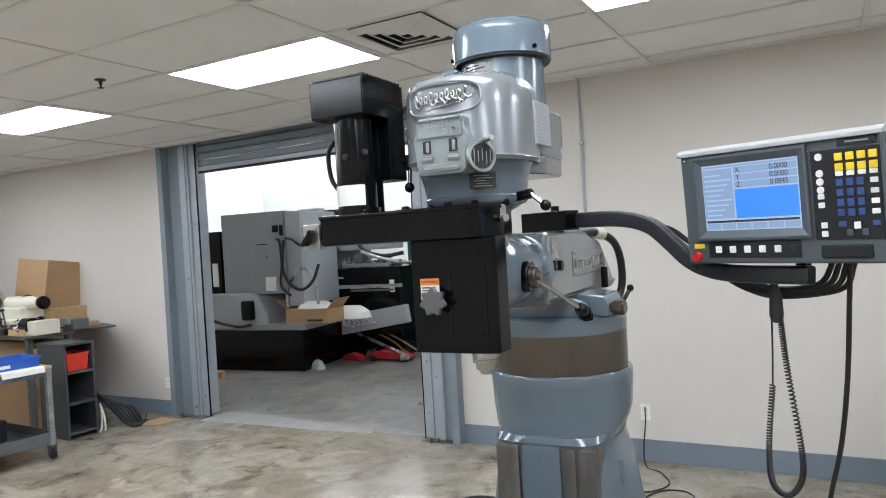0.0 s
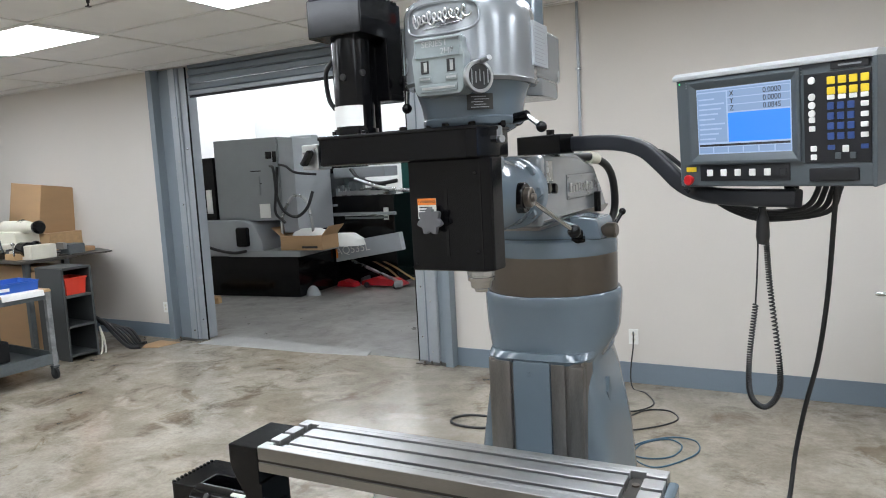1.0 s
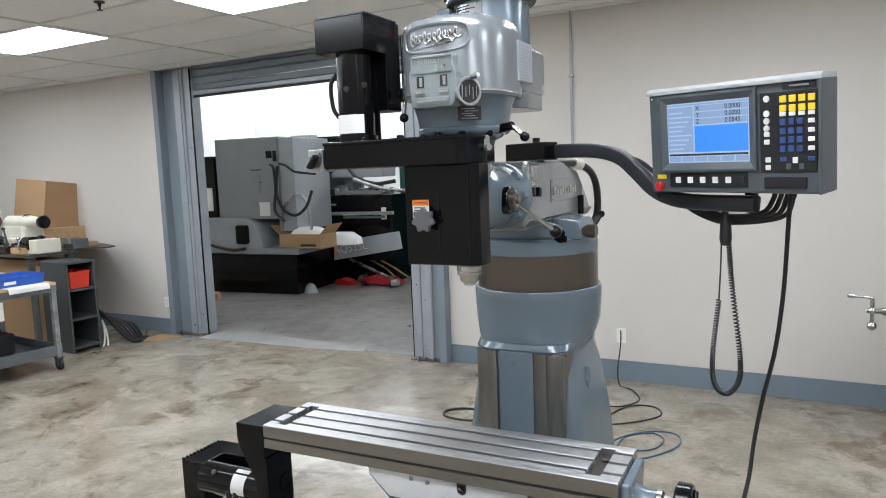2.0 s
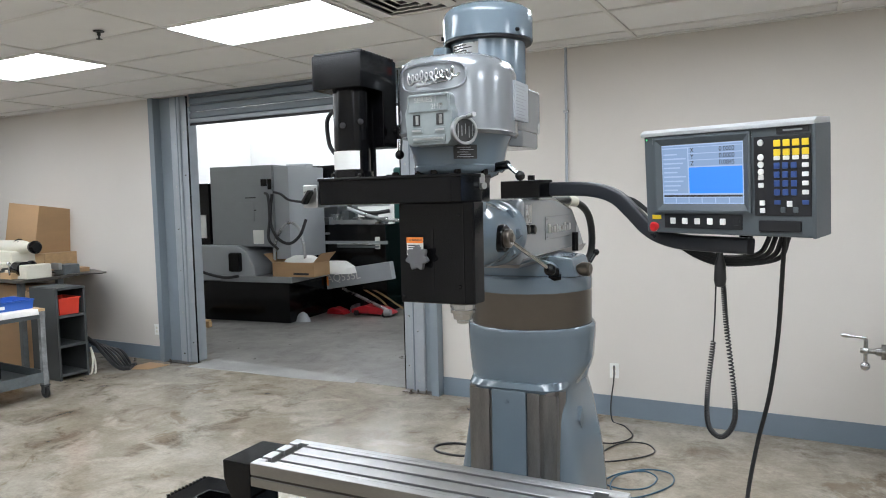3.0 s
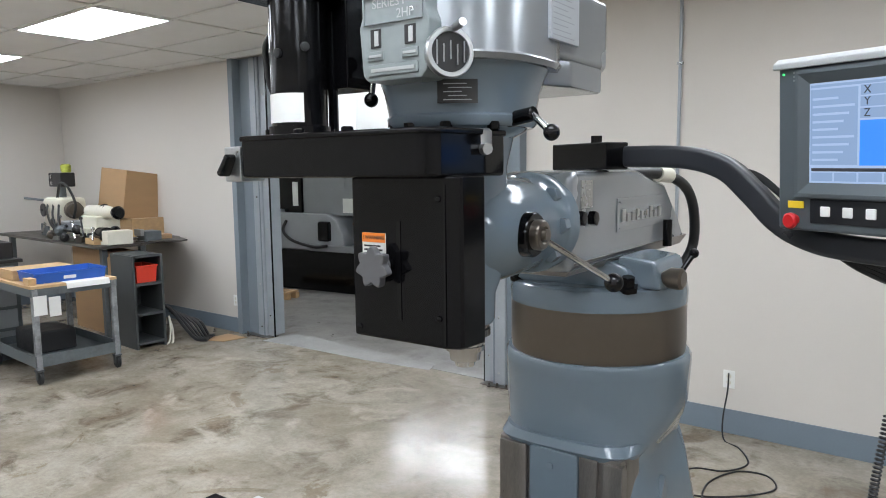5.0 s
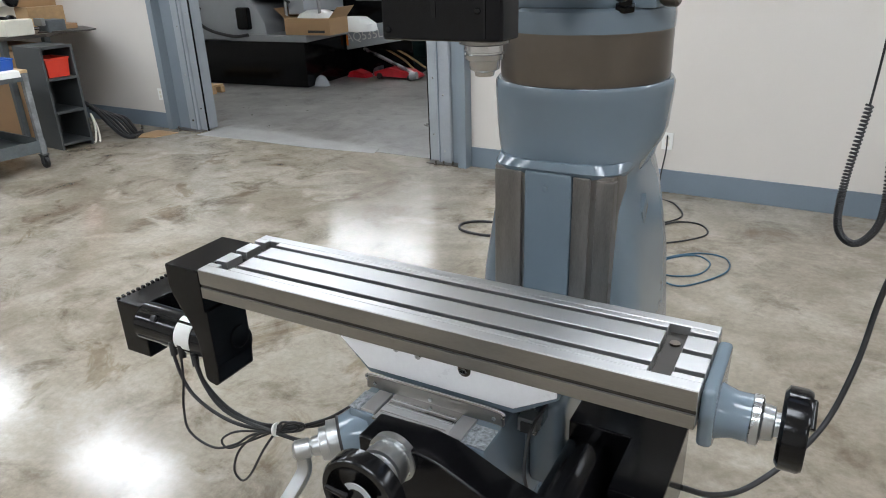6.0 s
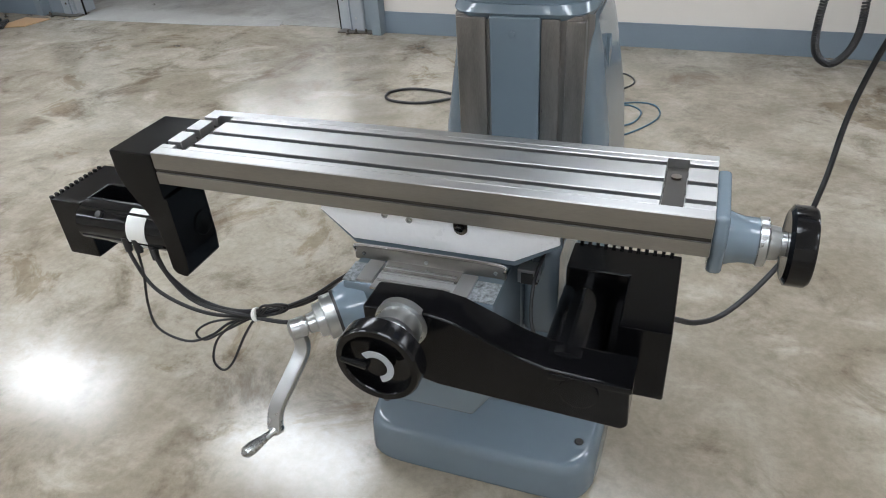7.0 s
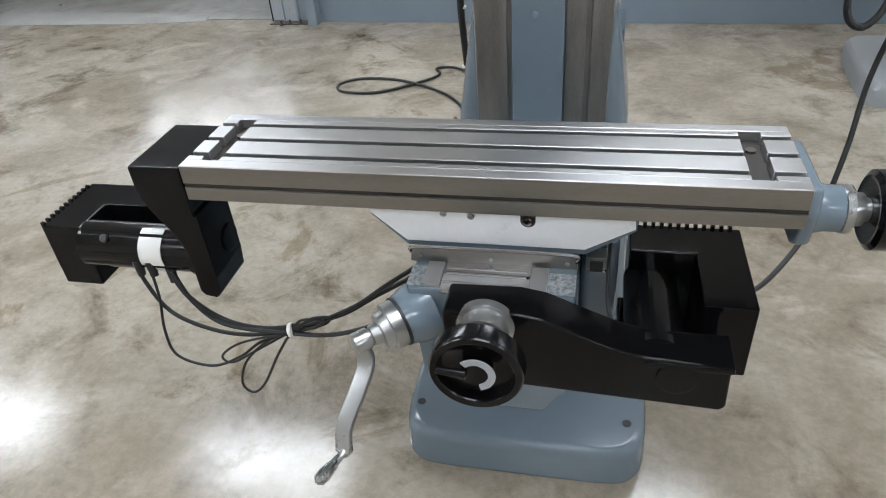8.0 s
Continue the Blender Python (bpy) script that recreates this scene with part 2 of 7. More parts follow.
def cyl(bm, p0, p1, r, r1=None, count=20, bev=0.0):
    p0, p1 = Vector(p0), Vector(p1)
    L = (p1 - p0).length
    r1 = r if r1 is None else r1
    prof = [(0, r), (L, r1)] if not bev else [(0, r - bev), (bev, r), (L - bev, r1), (L, r1 - bev)]
    turned(bm, p0, p1 - p0, prof, count)


def ball(bm, p, r, count=16):
    turned(bm, Vector(p) - Vector((0, 0, r)), (0, 0, 1), [(r - r * math.cos(math.pi * i / 10), r * math.sin(math.pi * i / 10)) for i in range(11)], count)


def spline(pts, steps=8):
    pts = [Vector(p) for p in pts]
    ext = [2 * pts[0] - pts[1], *pts, 2 * pts[-1] - pts[-2]]
    out = []
    for i in range(1, len(ext) - 2):
        a, b, c, d = ext[i - 1:i + 3]
        for k in range(steps):
            t = k / steps
            out.append(0.5 * (2 * b + (c - a) * t + (2 * a - 5 * b + 4 * c - d) * t * t + (3 * b - a - 3 * c + d) * t ** 3))
    return out + [pts[-1]]


def tube(bm, pts, r, steps=8, count=10, flat=None):
    """A cable or bent bar along a smooth line; flat: (half width, half height) for a bar of rounded rectangular section."""
    line = spline(pts, steps)
    rings, up = [], None
    for i, p in enumerate(line):
        d = (line[min(i + 1, len(line) - 1)] - line[max(i - 1, 0)]).normalized()
        if up is None:
            up = Vector((0, 0, 1)) if abs(d.z) < 0.9 else Vector((0, 1, 0))
        side = d.cross(up).normalized()
        up = side.cross(d).normalized()
        ring = []
        for k in range(count):
            t = 2 * math.pi * (k + 0.5) / count
            c, s = math.cos(t), math.sin(t)
            if flat:
                c, s = math.copysign(abs(c) ** 0.4, c) * flat[0], math.copysign(abs(s) ** 0.4, s) * flat[1]
            else:
                c, s = c * r, s * r
            ring.append(p + side * c + up * s)
        rings.append(ring)
    loft(bm, rings)


def coil(bm, pts, r_coil, r_wire, turns, count=5):
    """A coiled cord along a line."""
    line = spline(pts, 24)
    n = turns * 8
    path = []
    for i in range(n + 1):
        f = i / n * (len(line) - 1)
        k = min(int(f), len(line) - 2)
        p = line[k].lerp(line[k + 1], f - k)
        d = (line[k + 1] - line[k]).normalized()
        u = d.cross(Vector((0, 1, 0.01))).normalized()
        w = d.cross(u)
        a = 2 * math.pi * i / 8
        path.append(p + (u * math.cos(a) + w * math.sin(a)) * r_coil)
    rings = []
    for i, p in enumerate(path):
        d = (path[min(i + 1, n)] - path[max(i - 1, 0)]).normalized()
        u = d.cross(Vector((0.3, 0.2, 1))).normalized()
        w = d.cross(u)
        rings.append([p + (u * math.cos(2 * math.pi * k / count) + w * math.sin(2 * math.pi * k / count)) * r_wire for k in range(count)])
    loft(bm, rings)


ORIGIN = {}


def shade(me, ob, angle):
    """Smooth over the rounded edges, while broad faces keep their own normals."""
    if angle:
        me.polygons.foreach_set("use_smooth", [True] * len(me.polygons))
        me.set_sharp_from_angle(angle=radians(angle))
        wn = ob.modifiers.new("normals", "WEIGHTED_NORMAL")
        wn.keep_sharp, wn.weight, wn.mode = True, 100, "FACE_AREA"


def thing(name, base, label, category, frame_=Matrix(), group="", kind=""):
    """An Empty at the thing's base, which is given in frame_."""
    ob = new(name)
    ob.empty_display_size = 0.1
    ob.matrix_world = frame_ @ Matrix.Translation(base)
    ORIGIN[ob.name] = ob.matrix_world.inverted() @ frame_
    return tagged(ob, label, category, group, kind)


def part(name, bm, material, parent, label="", xf=None, smooth=40):
    """One mesh under a thing or under a part. Its bmesh is in the thing's frame, or in xf of it."""
    top = parent if parent.parent is None else parent.parent
    top = top if top.parent is None else top.parent
    if xf is not None:
        bm.transform(xf)
    bm.transform(ORIGIN[top.name])
    me = bpy.data.meshes.new(name)
    bm.to_mesh(me)
    bm.free()
    me.materials.append(material)
    ob = new(name, me)
    shade(me, ob, smooth)
    ob.parent = parent
    if label:
        ob["label"] = label
    return ob


def solid(name, bm, material, label, category, frame_=None, kind="", group="", smooth=40):
    """One mesh that is a thing, or a piece of the setting, by itself."""
    me = bpy.data.meshes.new(name)
    bm.to_mesh(me)
    bm.free()
    me.materials.append(material)
    ob = new(name, me)
    shade(me, ob, smooth)
    if frame_ is not None:
        ob.matrix_world = frame_
    ORIGIN[ob.name] = Matrix()
    return tagged(ob, label, category, group, kind)


def B(*boxes, bevel=0.0):
    bm = bmesh.new()
    for b in boxes:
        box(bm, *b, bevel=bevel)
    return bm


def words(text, size, m):
    """A bmesh of a line of writing, 0.6 mm deep, set at m (x to the right, y up, z out of the face)."""
    cu = bpy.data.curves.new("writing", "FONT")
    cu.body, cu.size, cu.extrude, cu.align_x, cu.align_y = text, size, 0.0003, "CENTER", "CENTER"
    ob = bpy.data.objects.new("writing", cu)
    scene.collection.objects.link(ob)
    bpy.context.view_layer.update()
    me = bpy.data.meshes.new_from_object(ob.evaluated_get(bpy.context.evaluated_depsgraph_get()))
    bm = bmesh.new()
    bm.from_mesh(me)
    bpy.data.objects.remove(ob)
    bpy.data.curves.remove(cu)
    bpy.data.meshes.remove(me)
    bm.transform(m)
    return bm


# ---- the large structure ----
def wall_piece(name, x0, x1, y0, y1, z0, z1, material=M_WALL, label="warm beige painted wall", cat="wall"):
    return solid(name, B((x0, x1, y0, y1, z0, z1)), material, label, cat, ROOM, "structure", smooth=0)


bm = bmesh.new()
bmesh.ops.create_grid(bm, x_segments=2, y_segments=2, size=0.5)
bm.transform(Matrix.Translation(((WEST + EAST) / 2, (WALL_Y + SOUTH) / 2 + 0.05, 0)) @ Matrix.Diagonal((EAST - WEST + 0.6, WALL_Y - SOUTH + 0.1, 1, 1)))
solid("floor", bm, M_FLOOR, "mottled tan stained concrete floor with a glossy sealer", "floor", ROOM, "structure", smooth=0)
bm = bmesh.new()
bmesh.ops.create_grid(bm, x_segments=2, y_segments=2, size=0.5)
bm.transform(Matrix.Translation((-5.0, 9.62, -0.004)) @ Matrix.Diagonal((16, 11.9, 1, 1)))
solid("floor_hall", bm, M_FLOOR2, "dull grey concrete floor of the next hall", "floor", ROOM, "structure", smooth=0)
bm = bmesh.new()
prism(bm, [(DOOR0 + 0.02, WALL_Y - 0.10), (DOOR0 + 0.7, WALL_Y - 0.05), (DOOR0 + 1.4, WALL_Y - 0.03), (DOOR0 + 2.05, WALL_Y + 0.05), (DOOR0 + 2.0, WALL_Y + 0.20), (DOOR0 + 1.2, WALL_Y + 0.26), (DOOR0 + 0.02, WALL_Y + 0.30)], "z", -0.01, 0.003)
solid("threshold", bm, mat("pale_concrete", (0.265, 0.26, 0.247), 0.5, var=0.3, scale=5, grain=40), "pale worn concrete threshold strip in the doorway", "threshold", ROOM, "structure", smooth=0)

wall_piece("wall_north_west", WEST - 0.2, DOOR0 - JW, WALL_Y, WALL_Y + 0.2, 0, CEIL + 0.3)
wall_piece("wall_north_east", DOOR1 + JE, EAST + 0.2, WALL_E, WALL_E + 0.2, 0, CEIL + 0.3)
wall_piece("wall_north_header", DOOR0 - JW, DOOR1 + JE, WALL_Y + 0.15, WALL_Y + 0.24, 2.75, 5.2)
wall_piece("wall_west", WEST - 0.2, WEST, SOUTH, WALL_Y, 0, CEIL + 0.3)
wall_piece("wall_east", EAST, EAST + 0.2, SOUTH, WALL_Y, 0, CEIL + 0.3)
wall_piece("wall_south", WEST - 0.2, EAST + 0.2, SOUTH - 0.2, SOUTH, 0, CEIL + 0.3)
for name, x0, x1, wy in (("baseboard_west", WEST, DOOR0 - JW, WALL_Y), ("baseboard_east", DOOR1 + JE, EAST, WALL_E)):
    bm = bmesh.new()
    box(bm, x0, x1, wy - 0.012, wy - 0.001, 0.0, 0.158, bevel=0.003)
    solid(name, bm, M_TRIM, "grey painted baseboard along the wall", "baseboard", ROOM, "structure")
bm = B((WEST + 0.001, WEST + 0.012, SOUTH, WALL_Y - 0.012, 0, 0.158))
solid("baseboard_side", bm, M_TRIM, "grey painted baseboard along the wall", "baseboard", ROOM, "structure", smooth=0)

# suspended ceiling: 2 by 4 foot tiles set a little above the grid's flanges, with holes for the troffers and the vent
LA_X, LA_Y = -2.985, 1.54     # corner of one troffer; the grid follows it
TW, TH = 1.29, 0.60
LIGHTS = [(LA_X + i * TW, LA_Y + j * TH) for j in (0, -4, -8) for i in (-4, -2, 0, 2, 4)]
VENT = (-1.545, -1.09, 1.545, 2.02)
bm = bmesh.new()
nx0, nx1 = math.floor((WEST - LA_X) / TW), math.ceil((EAST - LA_X) / TW)
ny0, ny1 = math.floor((SOUTH - LA_Y) / TH), math.ceil((WALL_Y - LA_Y) / TH)
for i in range(nx0, nx1):
    for j in range(ny0, ny1):
        x, y = LA_X + i * TW, LA_Y + j * TH
        x0, x1, y0, y1 = max(x, WEST), min(x + TW, EAST), max(y, SOUTH), min(y + TH, WALL_Y)
        if x1 - x0 > 0.05 and y1 - y0 > 0.05:
            box(bm, x0 + 0.012, x1 - 0.012, y0 + 0.012, y1 - 0.012, CEIL + 0.006 + 0.002 * ((i * 7 + j * 3) % 3), CEIL + 0.03, bevel=0.004, seg=1)
box(bm, DOOR1 + JE, EAST, WALL_Y + 0.001, WALL_E, CEIL + 0.007, CEIL + 0.03)
solid("ceiling", bm, M_CEIL, "off-white acoustic ceiling tiles in a suspended grid", "ceiling", ROOM, "structure", smooth=0)
bm = bmesh.new()
for i in range(nx0, nx1 + 1):
    x = LA_X + i * TW
    if WEST < x < EAST:
        box(bm, x - 0.012, x + 0.012, SOUTH, WALL_Y, CEIL + 0.001, CEIL + 0.012)
for j in range(ny0, ny1 + 1):
    y = LA_Y + j * TH
    if SOUTH < y < WALL_Y:
        box(bm, WEST, EAST, y - 0.012, y + 0.012, CEIL, CEIL + 0.011)
box(bm, WEST, DOOR1 + JE, WALL_Y - 0.022, WALL_Y - 0.001, CEIL - 0.001, CEIL + 0.01)
box(bm, DOOR1 + JE + 0.001, EAST, WALL_E - 0.022, WALL_E - 0.001, CEIL - 0.001, CEIL + 0.01)
box(bm, WEST + 0.001, WEST + 0.022, SOUTH, WALL_Y - 0.03, CEIL - 0.001, CEIL + 0.01)
solid("ceiling_grid", bm, M_TBAR, "white painted ceiling grid bars", "ceiling grid", ROOM, "structure", smooth=0)
solid("ceiling_deck", B((WEST - 0.2, EAST + 0.2, SOUTH - 0.2, WALL_E, CEIL + 0.2, CEIL + 0.3)), M_CEIL, "plain deck above the ceiling tiles", "ceiling", ROOM, "structure", smooth=0)

for k, (x, y) in enumerate(LIGHTS):
    t = thing("ceiling_light", (x + TW / 2, y + TH / 2, CEIL), "lit white recessed fluorescent troffer in the ceiling", "ceiling light", ROOM, "ceiling troffers")
    part("frame", B((x, x + TW, y, y + 0.012, CEIL - 0.005, CEIL + 0.004), (x, x + TW, y + TH - 0.012, y + TH, CEIL - 0.005, CEIL + 0.004),
                    (x, x + 0.036, y + 0.012, y + TH - 0.012, CEIL - 0.005, CEIL + 0.004), (x + TW - 0.036, x + TW, y + 0.012, y + TH - 0.012, CEIL - 0.005, CEIL + 0.004)), M_TBAR, t, smooth=0)
    part("diffuser", B((x + 0.036, x + TW - 0.036, y + 0.012, y + TH - 0.012, CEIL - 0.002, CEIL + 0.003)), M_LAMP, t, "glowing white diffuser", smooth=0)

# air vent: square louvres in four directions
t = thing("ceiling_vent", (-1.3175, 1.7825, CEIL), "grey louvred square air vent in the ceiling", "air vent", ROOM)
vx0, vx1, vy0, vy1 = VENT
part("backing", B((vx0, vx1, vy0, vy1, CEIL - 0.004, CEIL + 0.001)), mat("vent_dark", (0.03, 0.03, 0.032), 0.7), t, smooth=0)
for k in range(4):
    d = 0.055 * k
    z0, z1 = CEIL - 0.035 + 0.002 * k, CEIL - 0.006
    bm = bmesh.new()
    o, i_ = d, d + 0.034
    ring = lambda q, z: [(vx0 + q, vy0 + q, z), (vx1 - q, vy0 + q, z), (vx1 - q, vy1 - q, z), (vx0 + q, vy1 - q, z)]
    loft(bm, [ring(o, z1), ring(o, z1 - 0.004), ring(i_, z0), ring(i_ + 0.004, z0 + 0.004), ring(o + 0.004, z1)], cap=False)
    part("slat", bm, M_TBAR, t, smooth=0)
t = thing("sprinkler_head", (-3.38, 1.38, CEIL), "small brass sprinkler head hanging from the ceiling", "sprinkler", ROOM)
bm = bmesh.new()
turned(bm, (-3.38, 1.38, CEIL + 0.004), (0, 0, -1), [(0, 0.035), (0.006, 0.033), (0.008, 0.012), (0.03, 0.010), (0.032, 0.006), (0.05, 0.006), (0.051, 0.02), (0.054, 0.02)], 16)
part("body", bm, M_RUB, t)

# the doorway: steel jambs, guides, and a rolled-up slatted door
def jamb(side, x_in, sgn, far):
    """A flanged post beside the wall, a recessed web, and the door's guide: a channel with a bent lip and a flat bar before it."""
    t = thing("door_jamb_" + side, (x_in, WALL_Y, 0), "grey painted steel jamb of the roll-up door", "door jamb", ROOM, kind="structure")
    span = lambda p, q: sorted((x_in + sgn * p, x_in + sgn * q))
    yf = WALL_Y + RECESS
    a, b = span(far, far - 0.075)
    bm = bmesh.new()
    box(bm, a, b, WALL_Y - 0.035, WALL_Y + 0.26, 0, CEIL + 0.004, bevel=0.006)
    part("post", bm, M_DOOR, t)
    a, b = span(far - 0.075, 0.23)
    part("web", B((a, b, WALL_Y + 0.06, WALL_Y + 0.26, 0, CEIL)), M_DOOR, t, smooth=0)
    a, b = span(0.23, 0.10)
    bm = bmesh.new()
    prism(bm, [(a, yf + 0.03), (a, yf - 0.065), (a + 0.012, yf - 0.075), (b - 0.012, yf - 0.075), (b, yf - 0.065), (b, yf + 0.03)], "z", 0, CEIL, bevel=0.004)
    part("guide", bm, M_DOORL, t)
    a, b = span(0.125, 0.117)
    part("guide_lip", B((a, b, yf - 0.083, yf - 0.074, 0.002, CEIL - 0.002)), M_DOOR, t, smooth=0)
    a, b = span(0.098, 0.012)
    part("angle", B((a, b, yf - 0.045, yf - 0.030, 0, CEIL), (a + 0.06 * (sgn > 0), b - 0.06 * (sgn < 0), yf - 0.030, yf + 0.145, 0, CEIL)), M_DOORL, t, "pale galvanised angle bar", smooth=0)
    # black strip stands for the shade in a thin gap beside the angle
    a, b = span(0.012, 0.0)
    part("gap_shade", B((a, b, yf - 0.044, yf - 0.032, 0, CEIL)), M_BLACK, t, "thin black strip drawn for the shade of a narrow gap", smooth=0)
    for z in (0.1, 0.55, 1.0, 1.45, 1.9, 2.35):
        for off, d in ((0.165, -0.074), (0.055, -0.044)):
            bm = bmesh.new()
            turned(bm, (x_in + sgn * off, yf + d, z + (0.12 if off < 0.1 else 0)), (0, -1, 0), [(0, 0.010), (0.006, 0.010), (0.008, 0.006)], 8)
            part("bolt", bm, M_ALU, t)
    a, b = span(far - 0.09, 0.02)
    part("foot_plate", B((a, b, WALL_Y - 0.02, yf + 0.02, 0.0, 0.008), bevel=0.003), M_RING, t, "rusty steel foot plate")
    return t


jamb("west", DOOR0, -1, JW)
jamb("east", DOOR1, 1, JE)
DOOR_Y = WALL_Y + RECESS
t = thing("rolling_door", (DOOR0, DOOR_Y, DOOR_H), "grey slatted steel roll-up door, raised under the ceiling", "roll-up door", ROOM, kind="structure")
for k in range(5):
    z0 = DOOR_H + 0.012 + 0.075 * k
    bm = bmesh.new()
    prism(bm, [(DOOR_Y + 0.005, z0), (DOOR_Y - 0.010, z0 + 0.012), (DOOR_Y - 0.012, z0 + 0.055), (DOOR_Y + 0.005, z0 + 0.072), (DOOR_Y + 0.02, z0 + 0.07), (DOOR_Y + 0.02, z0 + 0.002)], "x", DOOR0, DOOR1)
    part("slat", bm, M_DOOR, t)
bm = B((DOOR0, DOOR1, DOOR_Y - 0.025, DOOR_Y + 0.03, DOOR_H - 0.03, DOOR_H + 0.01), bevel=0.005)
part("bottom_rail", bm, M_DOORL, t, "pale steel bottom rail")
part("weather_seal", B((DOOR0, DOOR1, DOOR_Y - 0.008, DOOR_Y + 0.012, DOOR_H - 0.055, DOOR_H - 0.031)), M_RUB, t, smooth=0)

# the next hall
HALL_H = 5.2
for name, b in (("hall_wall_north", (-13, 3.2, 13.0, 13.2, 0, HALL_H)), ("hall_wall_west", (-13.2, -13, 3.7, 13.2, 0, HALL_H)), ("hall_wall_east", (3.0, 3.2, 3.77, 13.0, 0, HALL_H))):
    solid(name, B(b), M_WHITEW, "bright white wall of the next hall", "wall", ROOM, "structure", smooth=0)
solid("hall_ceiling", B((-13.2, 3.2, 3.7, 13.2, HALL_H, HALL_H + 0.2)), M_WHITEW, "white ceiling of the next hall", "ceiling", ROOM, "structure", smooth=0)
solid("hall_wall_south", B((-13.2, 3.2, 3.785, 3.80, CEIL + 0.1, HALL_H)), M_WHITEW, "white wall over the doorway", "wall", ROOM, "structure", smooth=0)
# unseen fixtures added overhead to whiten the far wall and light the machines
for y, n in ((6.2, 3), (11.7, 8)):
    for k in range(n):
        x = -12.0 + 1.75 * k if n > 3 else -10.5 + 4.2 * k
        t = thing("hall_fill_light", (x, y, HALL_H), "unseen white fixture added under the hall ceiling to brighten the hall", "ceiling light", ROOM, "hall fixtures")
        part("body", B((x - 0.80, x + 0.80, y - 0.2, y + 0.2, HALL_H - 0.06, HALL_H - 0.001), bevel=0.01), M_WHITE, t)
        part("diffuser", B((x - 0.77, x + 0.77, y - 0.17, y + 0.17, HALL_H - 0.075, HALL_H - 0.061)), M_LAMPF, t, smooth=0)

# conduit and outlets on the north wall
t = thing("wall_conduit", (-0.945, WALL_E, 1.2), "thin galvanised conduit running down the wall from the ceiling", "conduit", ROOM)
bm = bmesh.new()
cyl(bm, (-0.945, WALL_E - 0.012, 1.35), (-0.945, WALL_E - 0.012, CEIL), 0.011, count=12)
part("pipe", bm, M_DOORL, t)
for z in (1.75, 2.35):
    part("clip", B((-0.965, -0.925, WALL_E - 0.025, WALL_E - 0.001, z, z + 0.02), bevel=0.003), M_ALU, t)


def outlet(x, z, label, wy):
    t = thing("wall_outlet", (x, wy, z), label, "outlet", ROOM, "wall outlets")
    bm = bmesh.new()
    box(bm, x - 0.036, x + 0.036, wy - 0.007, wy, z - 0.058, z + 0.058, bevel=0.003)
    part("cover_plate", bm, M_WHITE, t)
    for dz in (-0.02, 0.02):
        bm = bmesh.new()
        turned(bm, (x, wy - 0.006, z + dz), (0, -1, 0), [(0, 0.015), (0.003, 0.015)], 14)
        part("socket", bm, M_CREAM, t)
    return t


outlet(-0.583, 0.354, "white wall outlet with a black cord plugged in", WALL_E)
outlet(-5.615, 0.343, "white wall outlet beside the door jamb", WALL_Y)


# ---- the milling machine ----
XC = 0.055          # its middle plane
mill = thing("milling_machine", (XC, 0.6, 0), "blue-grey knee milling machine with black servo drives, on the concrete floor", "milling machine")

# base: a flat casting with rounded corners
bm = bmesh.new()
BASE = (XC - 0.002, 0.535, 0.310, 0.515)
loft(bm, [superring(BASE[0], BASE[1], z, BASE[2] + da, BASE[3] + da, 9, 64) for z, da in ((0.0, 0.0), (0.012, 0.004), (0.085, 0.0), (0.105, -0.008), (0.115, -0.022))])
base = part("base", bm, M_MILL, mill, "blue-grey cast base plate")
for x, y in ((-0.216, 0.124), (0.312, 0.122)):
    bm = bmesh.new()
    turned(bm, (x, y, 0.113), (0, 0, 1), [(0, 0.011), (0.0035, 0.011), (0.0035, 0.006)], 14)
    part("bolt_hole", bm, M_INK, base)
part("cast_boss", B((XC + 0.0, XC + 0.08, 0.038, 0.050, 0.0, 0.012), bevel=0.003), M_INK, base)
bm = bmesh.new()
turned(bm, (XC, 0.30, 0.113), (0, 0, 1), [(0, 0.10), (0.02, 0.095), (0.05, 0.065), (0.06, 0.06), (0.20, 0.058)], 28)
part("screw_pedestal", bm, M_MILL, mill)
bm = bmesh.new()
cyl(bm, (XC, 0.30, 0.30), (XC, 0.30, 0.5), 0.022)
part("knee_screw", bm, M_CHROME, mill)

# column: wide at the foot, narrow below the round shoulder
bm = bmesh.new()
rings = []
for z, a, y0, y1, n in ((0.108, 0.275, 0.52, 1.02, 7), (0.14, 0.255, 0.52, 1.01, 7), (0.45, 0.238, 0.52, 0.99, 8), (0.75, 0.216, 0.52, 0.97, 8), (0.96, 0.182, 0.52, 0.95, 7),
                        (1.03, 0.170, 0.518, 0.945, 5), (1.07, 0.185, 0.508, 0.945, 3.4), (1.10, 0.205, 0.500, 0.945, 2.5), (1.14, 0.220, 0.495, 0.947, 2.1), (1.23, 0.228, 0.492, 0.948, 2), (1.253, 0.228, 0.492, 0.948, 2), (1.262, 0.222, 0.498, 0.942, 2)):
    rings.append(superring(XC, (y0 + y1) / 2, z, a, (y1 - y0) / 2, n, 64))
loft(bm, rings)
column = part("column", bm, M_MILL, mill, "blue-grey cast column with a round shoulder")
# dovetail ways in front of it
def way(x0, x1, lean):
    bm = bmesh.new()
    prism(bm, [(x0, 0.490), (x1, 0.490), (x1 + (lean if lean < 0 else 0), 0.535), (x0 + (lean if lean > 0 else 0), 0.535)], "z", 0.30, 1.055, bevel=0.002)
    part("way", bm, M_WAY, mill, "brown-grey scraped steel dovetail way")


